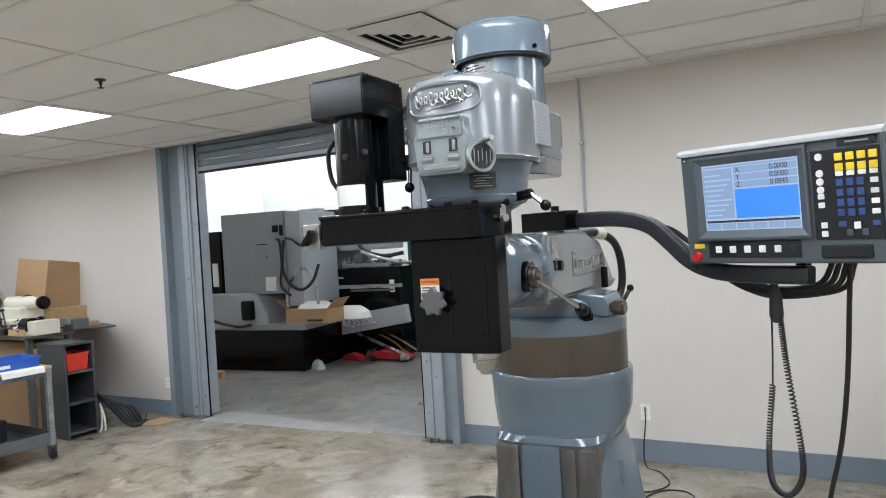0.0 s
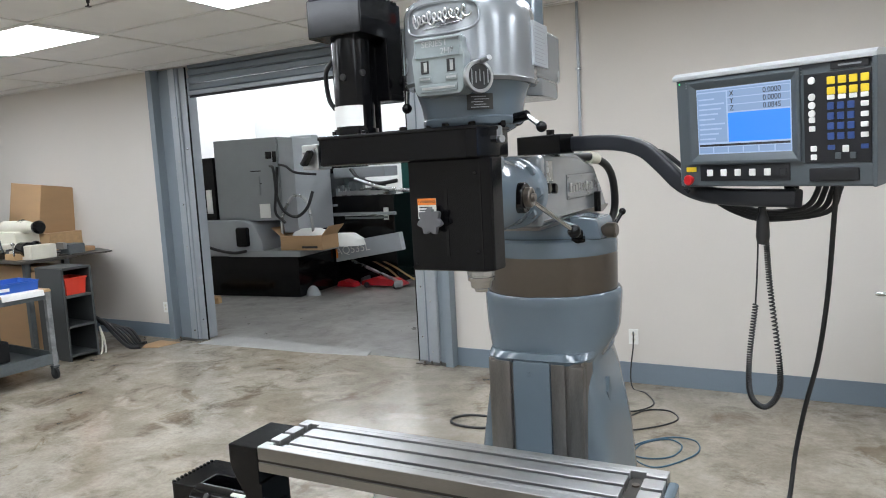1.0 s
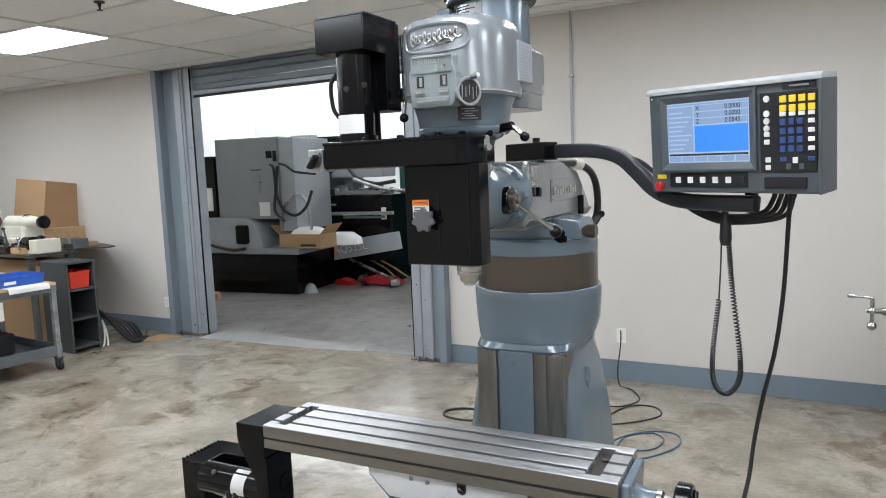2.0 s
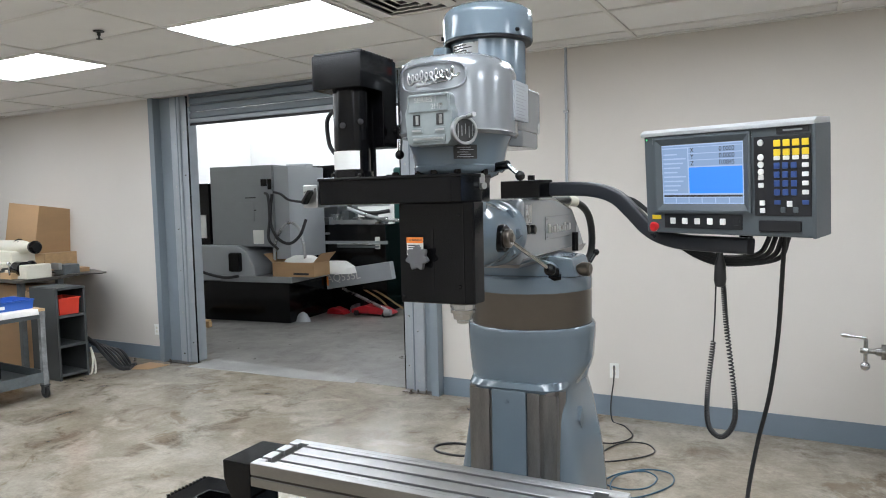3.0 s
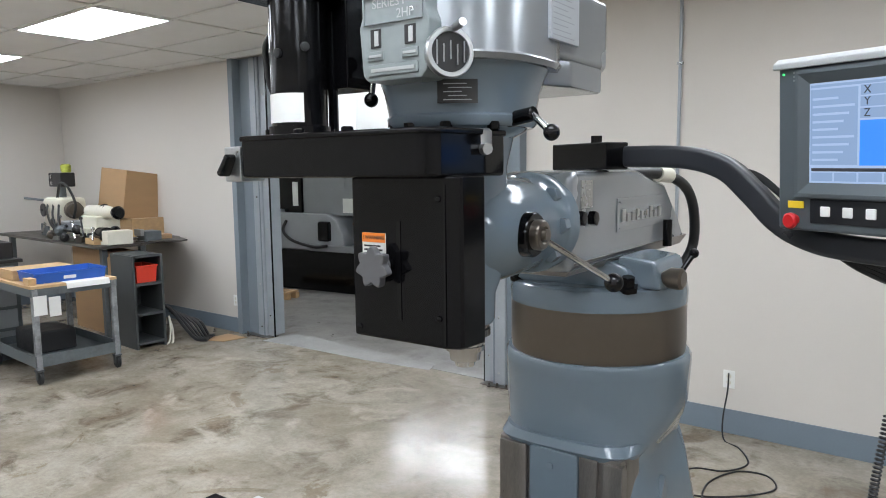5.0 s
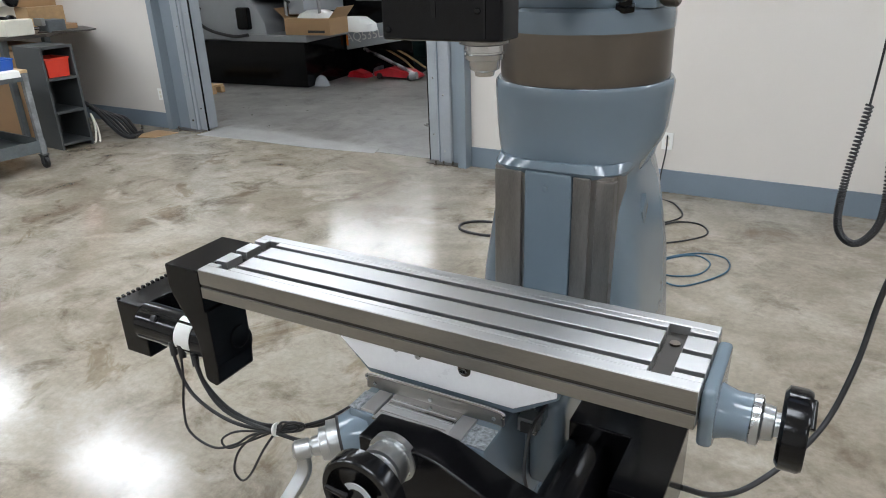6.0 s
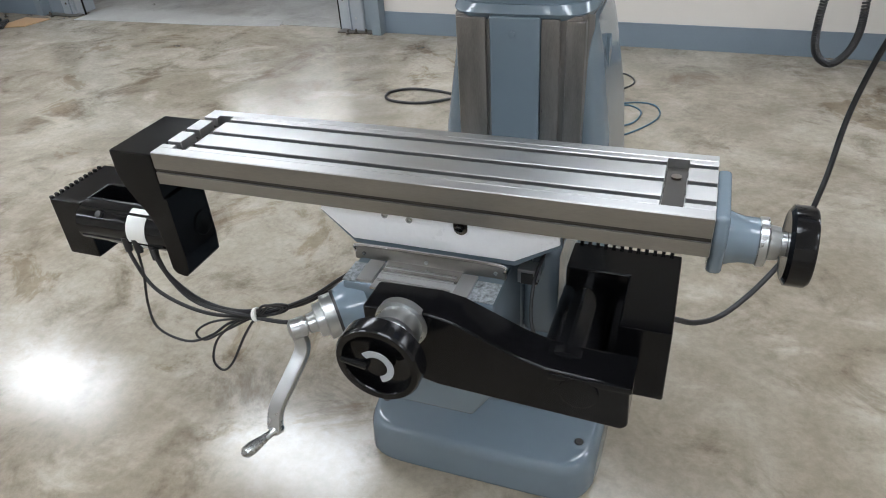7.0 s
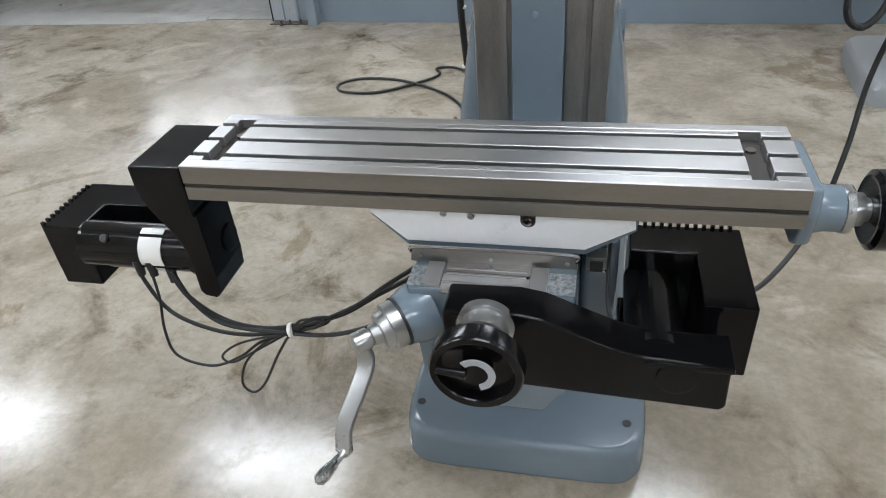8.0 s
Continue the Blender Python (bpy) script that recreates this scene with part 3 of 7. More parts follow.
bm = bmesh.new()
prism(bm, [(-0.104, 0.53), (-0.098, 0.500), (0.208, 0.500), (0.216, 0.53), (0.222, 0.58), (-0.115, 0.58)], "z", 0.28, 1.062, bevel=0.003)
part("way_bed", bm, M_WAY, mill)
way(-0.094, -0.022, 0.02)
way(0.113, 0.157, -0.01)
part("way_panel", B((-0.012, 0.111, 0.486, 0.52, 0.28, 1.060), bevel=0.006), M_MILL, mill, "blue-grey panel between the ways")
bm = bmesh.new()
box(bm, 0.170, 0.214, 0.494, 0.54, 0.30, 1.052, bevel=0.003)
part("way_flank", bm, M_WAY, mill)
bm = bmesh.new()
turned(bm, (0.044, 0.487, 1.02), (0, -1, 0), [(0, 0.008), (0.004, 0.008), (0.005, 0.004)], 12)
part("screw", bm, M_MILL, mill)
bm = bmesh.new()
loft(bm, [superring(XC, 0.72, z, a, b, n, 48) for z, a, b, n in ((1.050, 0.168, 0.222, 6), (1.066, 0.178, 0.234, 5), (1.085, 0.18, 0.228, 3.6))])
part("shoulder_lip", bm, M_MILL, mill)
bm = bmesh.new()
prism(bm, [(0.683, 0.974), (0.708, 0.929), (0.683, 0.884), (0.658, 0.929)], "x", XC + 0.165, XC + 0.194, bevel=0.002)
part("diamond_boss", bm, M_MILL, column)

bm = bmesh.new()
tube(bm, [(-0.16, 1.03, 1.30), (-0.215, 1.02, 1.10), (-0.226, 1.0, 0.92), (-0.222, 1.0, 0.80), (-0.213, 1.01, 0.63), (-0.215, 1.04, 0.30), (-0.24, 1.12, 0.06), (-0.30, 1.35, 0.012), (-0.42, 1.8, 0.010), (-0.50, 2.1, 0.010)], 0.011, count=10)
lead = part("supply_cable", bm, M_RUB, mill, "black supply cable tied along the back of the column")
for z in (0.70, 0.885):
    bm = bmesh.new()
    turned(bm, (-0.2185 - 0.03 * (z - 0.7), 1.003, z), (0, 0, 1), [(0, 0.0135), (0.006, 0.0135)], 12)
    part("cable_tie", bm, M_WHITE, lead, "white cable tie")

# turret
bm = bmesh.new()
loft(bm, [superring(XC, 0.72, z, r, r, 2, 64) for z, r in ((1.256, 0.213), (1.28, 0.215), (1.381, 0.215), (1.386, 0.213))])
part("turret_ring", bm, M_RING, mill, "oily brown bare steel ring", smooth=40)
bm = bmesh.new()
loft(bm, [superring(0, 0, z, r, r, 2, 64) for z, r in ((1.40, 0.216), (1.43, 0.217), (1.448, 0.214), (1.455, 0.202))])
prism(bm, [(-0.16, 1.45), (0.16, 1.45), (0.13, 1.50), (0.09, 1.512), (-0.12, 1.512)], "y", -0.15, 0.15, bevel=0.012)
turret = part("turret", bm, M_MILL, mill, "blue-grey swivelling turret clamp", xf=TU2)
for lx, ly, z in ((0.135, -0.15, 1.47), (0.17, 0.08, 1.47), (-0.15, -0.13, 1.47)):
    bm = bmesh.new()
    turned(bm, (lx, ly, z - 0.02), (0.1, -0.25, 1), [(0, 0.024), (0.012, 0.024), (0.014, 0.017), (0.03, 0.017), (0.034, 0.013)], 6)
    part("clamp_bolt", bm, M_BLACK, turret, xf=TU2)
bm = bmesh.new()
prism(bm, [(0.10, 1.45), (0.205, 1.45), (0.19, 1.515), (0.10, 1.525)], "y", -0.13, 0.06, bevel=0.012)
part("clamp_lug", bm, M_MILL, turret, xf=TU2)
bm = bmesh.new()
turned(bm, (0.195, -0.10, 1.478), (1, -0.1, 0), [(0, 0.012), (0.02, 0.024), (0.045, 0.024), (0.05, 0.018)], 16)
part("lock_nut", bm, M_RING, turret, "brown lock nut", xf=TU2)
bm = bmesh.new()
cyl(bm, (0.228, -0.10, 1.48), (0.252, -0.066, 1.53), 0.006)
ball(bm, (0.253, -0.065, 1.532), 0.011)
part("lock_lever", bm, M_BLACK, turret, xf=TU2)

# ram
bm = bmesh.new()
prism(bm, [(-0.51, 1.525), (-0.51, 1.722), (-0.48, 1.733), (-0.12, 1.732), (0.08, 1.695), (0.20, 1.60), (0.27, 1.530)], "x", -0.082, 0.082, bevel=0.02, seg=3)
ram = part("ram", bm, M_HEAD, mill, "silver-grey cast ram", xf=TUR)
bm = bmesh.new()
prism(bm, [(-0.065, 1.515), (0.065, 1.515), (0.086, 1.545), (-0.086, 1.545)], "y", -0.49, 0.27, bevel=0.003)
part("dovetail", bm, M_WAY, ram, xf=TUR)
bm = B((0.081, 0.0855, -0.265, 0.050, 1.590, 1.668), bevel=0.002)
badge = part("name_panel", bm, M_HEAD, ram, "raised cast name panel", xf=TUR)
for z in (1.597, 1.657):
    part("name_panel_rim", B((0.085, 0.089, -0.258, 0.043, z, z + 0.004)), M_HEAD, ram, xf=TUR, smooth=0)
for k in range(9):
    y = -0.245 + 0.031 * k
    h = (0.030, 0.020, 0.022, 0.028, 0.020, 0.022, 0.030, 0.020, 0.026)[k]
    part("raised_mark", B((0.085, 0.090, y, y + 0.021, 1.612, 1.612 + h), bevel=0.002), M_ALU, ram, xf=TUR)
bm = B((0.081, 0.0845, -0.46, -0.405, 1.655, 1.712))
part("small_plate", bm, M_ALU, ram, xf=TUR, smooth=0)
for y, z in ((-0.47, 1.635), (-0.41, 1.632)):
    bm = bmesh.new()
    turned(bm, (0.078, y, z), (1, 0, 0), [(0, 0.016), (0.018, 0.016), (0.020, 0.012)], 6)
    part("adapter_bolt", bm, M_BLACK, ram, xf=TUR)
bm = bmesh.new()
cyl(bm, (0.097, 0.055, 1.53), (0.097, 0.055, 1.60), 0.012, count=10)
part("ram_pinion", bm, M_BLACK, ram, xf=TUR)

# ram adapter and the tilting knuckle behind the spindle
bm = bmesh.new()
turned(bm, (0, -0.50, 1.628), (0, -1, 0), [(0, 0.096), (0.004, 0.102), (0.035, 0.103), (0.045, 0.099), (0.055, 0.092), (0.09, 0.091), (0.13, 0.096), (0.19, 0.098), (0.24, 0.094), (0.28, 0.083), (0.305, 0.066), (0.315, 0.045)], 40)
adapter = part("ram_adapter", bm, M_MILL, mill, "glossy blue-grey round ram adapter", xf=TUR)
for a in (40, 140, 0, 180, 320):
    bm = bmesh.new()
    x, z = 0.088 * math.cos(radians(a)), 1.628 + 0.088 * math.sin(radians(a))
    turned(bm, (x, -0.548, z), (0, -1, 0), [(0, 0.016), (0.022, 0.017), (0.025, 0.012)], 6)
    part("adapter_nut", bm, M_MILL, adapter, xf=TUR)

# head: quill housing, lower casting, drive housing, belt housing, motor
SP = -0.765
bm = bmesh.new()
loft(bm, [superring(0, SP + dy, z, a, b, n, 48) for z, a, b, n, dy in ((1.468, 0.050, 0.050, 2, 0), (1.475, 0.054, 0.054, 2, 0), (1.52, 0.055, 0.055, 2, 0), (1.545, 0.060, 0.07, 2.2, 0.0), (1.58, 0.062, 0.075, 2.6, 0.01), (1.74, 0.062, 0.075, 2.6, 0.01), (1.79, 0.075, 0.085, 2.4, 0.01), (1.80, 0.100, 0.115, 2.2, 0), (1.812, 0.108, 0.122, 2.2, 0))])
part("quill_housing", bm, M_MILL, mill, xf=TUR)
bm = bmesh.new()
loft(bm, [superring(0, SP, z, a, b, 2.2, 56) for z, a, b in ((1.806, 0.114, 0.128), (1.812, 0.120, 0.134), (1.822, 0.121, 0.135), (1.826, 0.118, 0.132), (1.86, 0.124, 0.139), (1.892, 0.134, 0.149), (1.905, 0.141, 0.156))])
part("back_gear_housing", bm, M_MILL, mill, "dark blue-grey gear housing", xf=TUR)
for a in (-70, -38, -8, 24, 60):
    bm = bmesh.new()
    turned(bm, (0.116 * math.sin(radians(a)), SP - 0.130 * math.cos(radians(a)), 1.812), (0, 0, -1), [(0, 0.010), (0.012, 0.010), (0.014, 0.007)], 6)
    part("housing_bolt", bm, M_BLACK, mill, xf=TUR)
bm = bmesh.new()
loft(bm, [superring(0, SP + dy, z, a, b, 2.5, 64) for z, a, b, dy in ((1.902, 0.150, 0.164, 0), (1.910, 0.156, 0.169, 0), (1.915, 0.153, 0.166, 0), (2.03, 0.152, 0.165, 0), (2.072, 0.150, 0.162, 0), (2.094, 0.142, 0.153, 0), (2.106, 0.125, 0.136, 0), (2.110, 0.09, 0.1, 0))])
head = part("drive_housing", bm, M_HEAD, mill, "polished silver-grey round drive housing", xf=TUR)
bm = bmesh.new()
prism(bm, [(-0.145, -0.76), (0.138, -0.76), (0.138, -0.60), (0.134, -0.46), (0.10, -0.400), (-0.11, -0.385), (-0.150, -0.44), (-0.152, -0.60)], "z", 1.925, 2.055, bevel=0.012, seg=3)
part("belt_housing", bm, M_HEAD, mill, "silver-grey belt housing behind the head", xf=TUR)
bm = bmesh.new()
prism(bm, [(-0.10, -0.72), (0.10, -0.72), (0.135, -0.62), (0.13, -0.47), (-0.13, -0.47), (-0.135, -0.62)], "z", 1.88, 1.93, bevel=0.008)
part("belt_guard_foot", bm, M_HEAD, mill, xf=TUR)
MY = -0.545
bm = bmesh.new()
prof = [(2.045, 0.118), (2.06, 0.118), (2.065, 0.113), (2.215, 0.113)]
loft(bm, [superring(0, MY, z, r, r, 2, 56) for z, r in prof])
motor = part("spindle_motor", bm, M_MILL, mill, "blue-grey spindle motor on top of the head", xf=TUR)
bm = bmesh.new()
loft(bm, [superring(0, MY, z, r, r, 2, 56) for z, r in ((2.200, 0.128), (2.202, 0.135), (2.265, 0.135), (2.285, 0.130), (2.297, 0.115), (2.302, 0.08), (2.303, 0.02))])
part("fan_cowl", bm, M_MILL, motor, xf=TUR)
bm = bmesh.new()
loft(bm, [superring(0, MY, z, r, r, 2, 56) for z, r in ((2.193, 0.122), (2.195, 0.131), (2.201, 0.131))])
part("cowl_gap", bm, M_RUB, motor, xf=TUR)
for a in (-60, 60, 180):
    bm = bmesh.new()
    p = Vector((0.136 * math.sin(radians(a)), MY - 0.136 * math.cos(radians(a)), 2.215))
    turned(bm, p - Vector((0, 0, 0)), (math.sin(radians(a)), -math.cos(radians(a)), 0), [(-0.004, 0.006), (0.005, 0.006)], 8)
    part("cowl_screw", bm, M_BLACK, motor, xf=TUR)
bm = B((-0.145, -0.095, MY - 0.09, MY + 0.03, 2.10, 2.19), bevel=0.012)
part("terminal_box", bm, M_MILL, motor, "blue-grey terminal box", xf=TUR)


def curved_patch(r, a0, a1, z0, z1, cy, rb=None, n=8, thick=0.0012):
    bm = bmesh.new()
    rings = []
    rb = rb or r
    for k in range(n + 1):
        a = radians(a0 + (a1 - a0) * k / n)
        s, c = math.sin(a), math.cos(a)
        rings.append([(s * r, cy - c * rb, z0), (s * r, cy - c * rb, z1), (s * (r + thick), cy - c * (rb + thick), z1), (s * (r + thick), cy - c * (rb + thick), z0)])
    loft(bm, rings)
    return bm


part("rating_plate", curved_patch(0.1135, -42, 8, 2.13, 2.185, MY), M_ALU, motor, "pale metal rating plate", xf=TUR)
part("red_label", curved_patch(0.1135, -62, -44, 2.125, 2.15, MY), M_RED, motor, "small red label", xf=TUR)
bm = bmesh.new()
for k in range(6):
    z = 2.138 + 0.008 * k
    tmp = curved_patch(0.1150, -38, -2 - 9 * (k % 2), z, z + 0.003, MY, thick=0.0004)
    me = bpy.data.meshes.new("tmp")
    tmp.to_mesh(me)
    tmp.free()
    bm.from_mesh(me)
    bpy.data.meshes.remove(me)
part("print", bm, M_INK, motor, xf=TUR)

# name badge: a raised oval frame with plain raised strokes
def sweep_patch(a0, a1, z0, z1, thick, base_off=0.0, zslope=0.0):
    """A raised patch on the front of the drive housing."""
    bm = bmesh.new()
    rings = []
    n = 10
    for k in range(n + 1):
        a = radians(a0 + (a1 - a0) * k / n)
        s, c = math.sin(a), math.cos(a)
        e = (abs(s) ** 2.5 + abs(c) ** 2.5) ** (-1 / 2.5)
        r0, r1 = 0.150 + base_off, 0.150 + base_off + thick
        f = 0.165 / 0.152
        dz = zslope * k / n
        rings.append([(s * e * r0, SP - c * e * r0 * f, z0 + dz), (s * e * r0, SP - c * e * r0 * f, z1 + dz), (s * e * r1, SP - c * e * r1 * f, z1 + dz), (s * e * r1, SP - c * e * r1 * f, z0 + dz)])
    loft(bm, rings)
    return bm


def on_front(a, z, off):
    a = radians(a)
    s, c = math.sin(a), math.cos(a)
    e = (abs(s) ** 2.5 + abs(c) ** 2.5) ** (-1 / 2.5)
    r = 0.1515 + off - max(0.0, z - 2.072) * 0.3
    return (s * e * r, SP - c * e * r * 1.086, z)


bm = bmesh.new()
ringp = superring(-1, 2.047, 0, 34, 0.036, 3.2, 44)
tube(bm, [on_front(p[0], p[1], 0.002) for p in ringp + ringp[:1]], 0.0028, count=6)
part("badge_rim", bm, M_HEAD, head, "raised oval badge rim", xf=TUR)
bm = bmesh.new()
squig = []
for k in range(150):
    u = k / 149
    ph = u * 2 * math.pi * 10
    squig.append(on_front(-27 + 52 * u + 2.6 * math.cos(ph), 2.046 + 0.006 * u + (0.009 + 0.006 * (math.sin(u * 23.0) > 0.55)) * math.sin(ph), 0.0025))
tube(bm, squig, 0.0021, count=6)
part("badge_script", bm, M_ALU, head, "raised flourish on the badge", xf=TUR)
bm = bmesh.new()
tube(bm, [on_front(-16 + 4 * k, 2.024 + 0.0012 * k, 0.002) for k in range(10)], 0.0017, count=6)
part("badge_underline", bm, M_ALU, head, xf=TUR)

# speed plate on the head's front
PF = SP - 0.187
bm = bmesh.new()
prism(bm, [(-0.062, 1.882), (-0.052, 1.872), (0.052, 1.872), (0.062, 1.882), (0.068, 1.955), (0.061, 1.972), (0.061, 1.996), (0.055, 2.002), (-0.055, 2.002), (-0.061, 1.996), (-0.061, 1.972), (-0.068, 1.955)], "y", PF, SP - 0.12, bevel=0.005)
speed = part("speed_plate", bm, M_PLATE, mill, "grey cast speed selector plate", xf=TUR)
front = lambda x, z, y=PF - 0.0005: Matrix.Translation((x, y, z)) @ Matrix.Rotation(radians(90), 4, "X")
part("lettering", words("SERIES I", 0.019, front(-0.008, 1.986, PF - 0.001)), M_ALU, speed, xf=TUR, smooth=0)
part("lettering", words("2HP", 0.019, front(0.024, 1.968, PF - 0.001)), M_ALU, speed, xf=TUR, smooth=0)
for b in ((-0.055, 0.055, 1.957, 1.959), (-0.055, 0.055, 1.995, 1.997), (-0.057, -0.055, 1.957, 1.997), (0.055, 0.057, 1.957, 1.997)):
    part("raised_rim", B((b[0], b[1], PF - 0.003, PF, b[2], b[3])), M_PLATE, speed, xf=TUR, smooth=0)
for x in (-0.033, 0.033):
    part("window", B((x - 0.010, x + 0.010, PF - 0.0015, PF + 0.002, 1.922, 1.950)), M_INK, speed, xf=TUR, smooth=0)
    part("dial_tick", B((x - 0.002, x + 0.006, PF - 0.0025, PF - 0.0015, 1.925, 1.947)), M_ALU, speed, xf=TUR, smooth=0)
    part("caption_tab", B((x - 0.016, x + 0.016, PF - 0.003, PF, 1.903, 1.917), bevel=0.002), M_PLATE, speed, xf=TUR)
    part("caption_bar", B((x - 0.012, x + 0.012, PF - 0.0038, PF - 0.003, 1.908, 1.912)), M_ALU, speed, xf=TUR, smooth=0)
part("caption_tab", B((-0.048, 0.048, PF - 0.003, PF, 1.880, 1.897), bevel=0.002), M_PLATE, speed, xf=TUR)
part("caption_bar", B((-0.042, 0.042, PF - 0.0038, PF - 0.003, 1.886, 1.891)), M_ALU, speed, xf=TUR, smooth=0)

# speed dial wheel beside the plate
bm = bmesh.new()
DI = Vector((0.086, SP - 0.168, 1.905))
dd = Vector((0.82, -0.57, 0))
turned(bm, DI - dd * 0.05, dd, [(0, 0.022), (0.02, 0.022), (0.04, 0.028), (0.05, 0.036), (0.060, 0.037), (0.064, 0.035), (0.064, 0.029), (0.060, 0.028)], 32)
dial = part("speed_handwheel", bm, M_ALU, mill, "aluminium speed change handwheel", xf=TUR)
bm = bmesh.new()
turned(bm, DI, dd, [(0.0095, 0.0285), (0.0115, 0.0285)], 28)
part("dial_face", bm, M_INK, dial, "black dial face", xf=TUR)
bm = bmesh.new()
cyl(bm, DI + dd * 0.014 + Vector((0.005, 0.004, 0.034)), DI + dd * 0.045 + Vector((0.005, 0.004, 0.036)), 0.006, count=10)
part("knob", bm, M_ALU, dial, xf=TUR)
bm = bmesh.new()
for k in range(5):
    cyl(bm, DI + dd * 0.0137 + Vector((0.013 * 0.57 * (k - 2) * 0.8, 0.013 * 0.82 * (k - 2) * 0.8, -0.018 + 0.004 * (k % 3))), DI + dd * 0.0137 + Vector((0.013 * 0.57 * (k - 2) * 0.8, 0.013 * 0.82 * (k - 2) * 0.8, 0.016 - 0.005 * (k % 2))), 0.0012, count=5)
part("dial_mark", bm, M_ALU, dial, xf=TUR)

# instruction plates
bm = curved_patch(0.1310, 20, 46, 1.838, 1.874, SP, 0.1455, thick=0.002)
pl = part("instruction_plate", bm, M_INK, mill, "small black printed plate", xf=TUR)
for k in range(5):
    part("print_line", curved_patch(0.1331, 24 + 3 * (k % 2), 42 - 3 * (k % 3), 1.8425 + 0.006 * k, 1.8440 + 0.006 * k, SP, 0.1476, thick=0.0004), M_MACHL, pl, xf=TUR)
part("spec_plate", B((0.1455, 0.1540, -0.745, -0.640, 1.945, 2.050), bevel=0.001), M_MACHL, mill, "pale metal chart plate on the head's side", xf=TUR @ Matrix.Translation((0.004, 0, 0)))
bm = bmesh.new()
for k in range(11):
    box(bm, 0.1579, 0.1582, -0.738, -0.660 - 0.012 * (k % 3), 1.952 + 0.0086 * k, 1.9537 + 0.0086 * k)
part("chart_print", bm, M_MACH, mill, xf=TUR, smooth=0)

# levers on the head
def ball_lever(name, p, q, r, rb, label=""):
    bm = bmesh.new()
    cyl(bm, p, q, r, count=12)
    lev = part(name, bm, M_CHROME, mill, label, xf=TUR)
    bm = bmesh.new()
    ball(bm, q, rb)
    part("ball_knob", bm, M_GLOSS, lev, "black ball knob", xf=TUR)
    return lev


bm = bmesh.new()
cyl(bm, (-0.13, SP - 0.05, 1.93), (-0.175, SP - 0.05, 1.93), 0.013)
part("lever_hub", bm, M_BLACK, mill, xf=TUR)
box_b = B((-0.168, -0.146, SP - 0.064, SP - 0.04, 1.905, 1.945), bevel=0.006)
part("lever_boss", box_b, M_BLACK, mill, xf=TUR)
ball_lever("back_gear_lever", (-0.157, SP - 0.052, 1.91), (-0.157, SP - 0.06, 1.862), 0.006, 0.013, "short lever with a black ball")
bm = bmesh.new()
cyl(bm, (0.10, SP - 0.02, 1.816), (0.155, SP - 0.03, 1.823), 0.012, bev=0.002)
part("feed_lever_hub", bm, M_BLACK, mill, xf=TUR)
ball_lever("feed_lever", (0.150, SP - 0.03, 1.822), (0.190, SP - 0.041, 1.792), 0.006, 0.013, "small black lever with a ball end")
bm = bmesh.new()
cyl(bm, (0.085, SP - 0.09, 1.76), (0.085, SP - 0.09, 1.80), 0.024, bev=0.004)
cyl(bm, (0.085, SP - 0.09, 1.768), (0.118, SP - 0.11, 1.768), 0.009, count=8)
part("depth_stop_boss", bm, M_ALU, mill, xf=TUR)

# quill feed hub and handle
HB = Vector((0.078, -0.700, 1.622))
bm = bmesh.new()
turned(bm, HB - Vector((0.04, 0, 0)), (1, 0, 0), [(0, 0.05), (0.03, 0.046), (0.032, 0.040), (0.05, 0.040)], 28)
part("quill_feed_boss", bm, M_MILL, mill, xf=TUR)
bm = bmesh.new()
turned(bm, HB + Vector((0.020, 0, 0)), (1, 0, 0), [(0, 0.027), (0.022, 0.027), (0.026, 0.024), (0.027, 0.016), (0.023, 0.012), (0.034, 0.010)], 28)
hub = part("quill_feed_hub", bm, M_RING, mill, "dark steel quill feed hub", xf=TUR)
bm = bmesh.new()
turned(bm, HB + Vector((0.006, 0, 0)), (1, 0, 0), [(0, 0.040), (0.020, 0.040), (0.024, 0.037), (0.024, 0.020)], 28)
part("hub_collar", bm, M_GLOSS, hub, "black collar", xf=TUR)
ball_lever("quill_feed_handle", HB + Vector((0.034, 0.012, -0.006)), HB + Vector((0.092, 0.205, -0.108)), 0.0062, 0.019, "polished steel feed handle with a black ball")

# spindle nose and chuck
bm = bmesh.new()
turned(bm, (0, SP, 1.475), (0, 0, -1), [(0, 0.047), (0.010, 0.047), (0.012, 0.043), (0.016, 0.043), (0.018, 0.046), (0.030, 0.046), (0.032, 0.036)], 32)
nose = part("spindle_nose", bm, M_DSTEEL, mill, "dark bright steel spindle nose", xf=TUR)
bm = bmesh.new()
turned(bm, (0, SP, 1.445), (0, 0, -1), [(0, 0.033), (0.003, 0.036), (0.014, 0.036), (0.015, 0.033), (0.018, 0.033), (0.019, 0.036), (0.028, 0.035), (0.030, 0.029), (0.046, 0.027), (0.050, 0.019), (0.058, 0.017)], 32)
part("collet_nut", bm, M_CHROME, nose, xf=TUR)

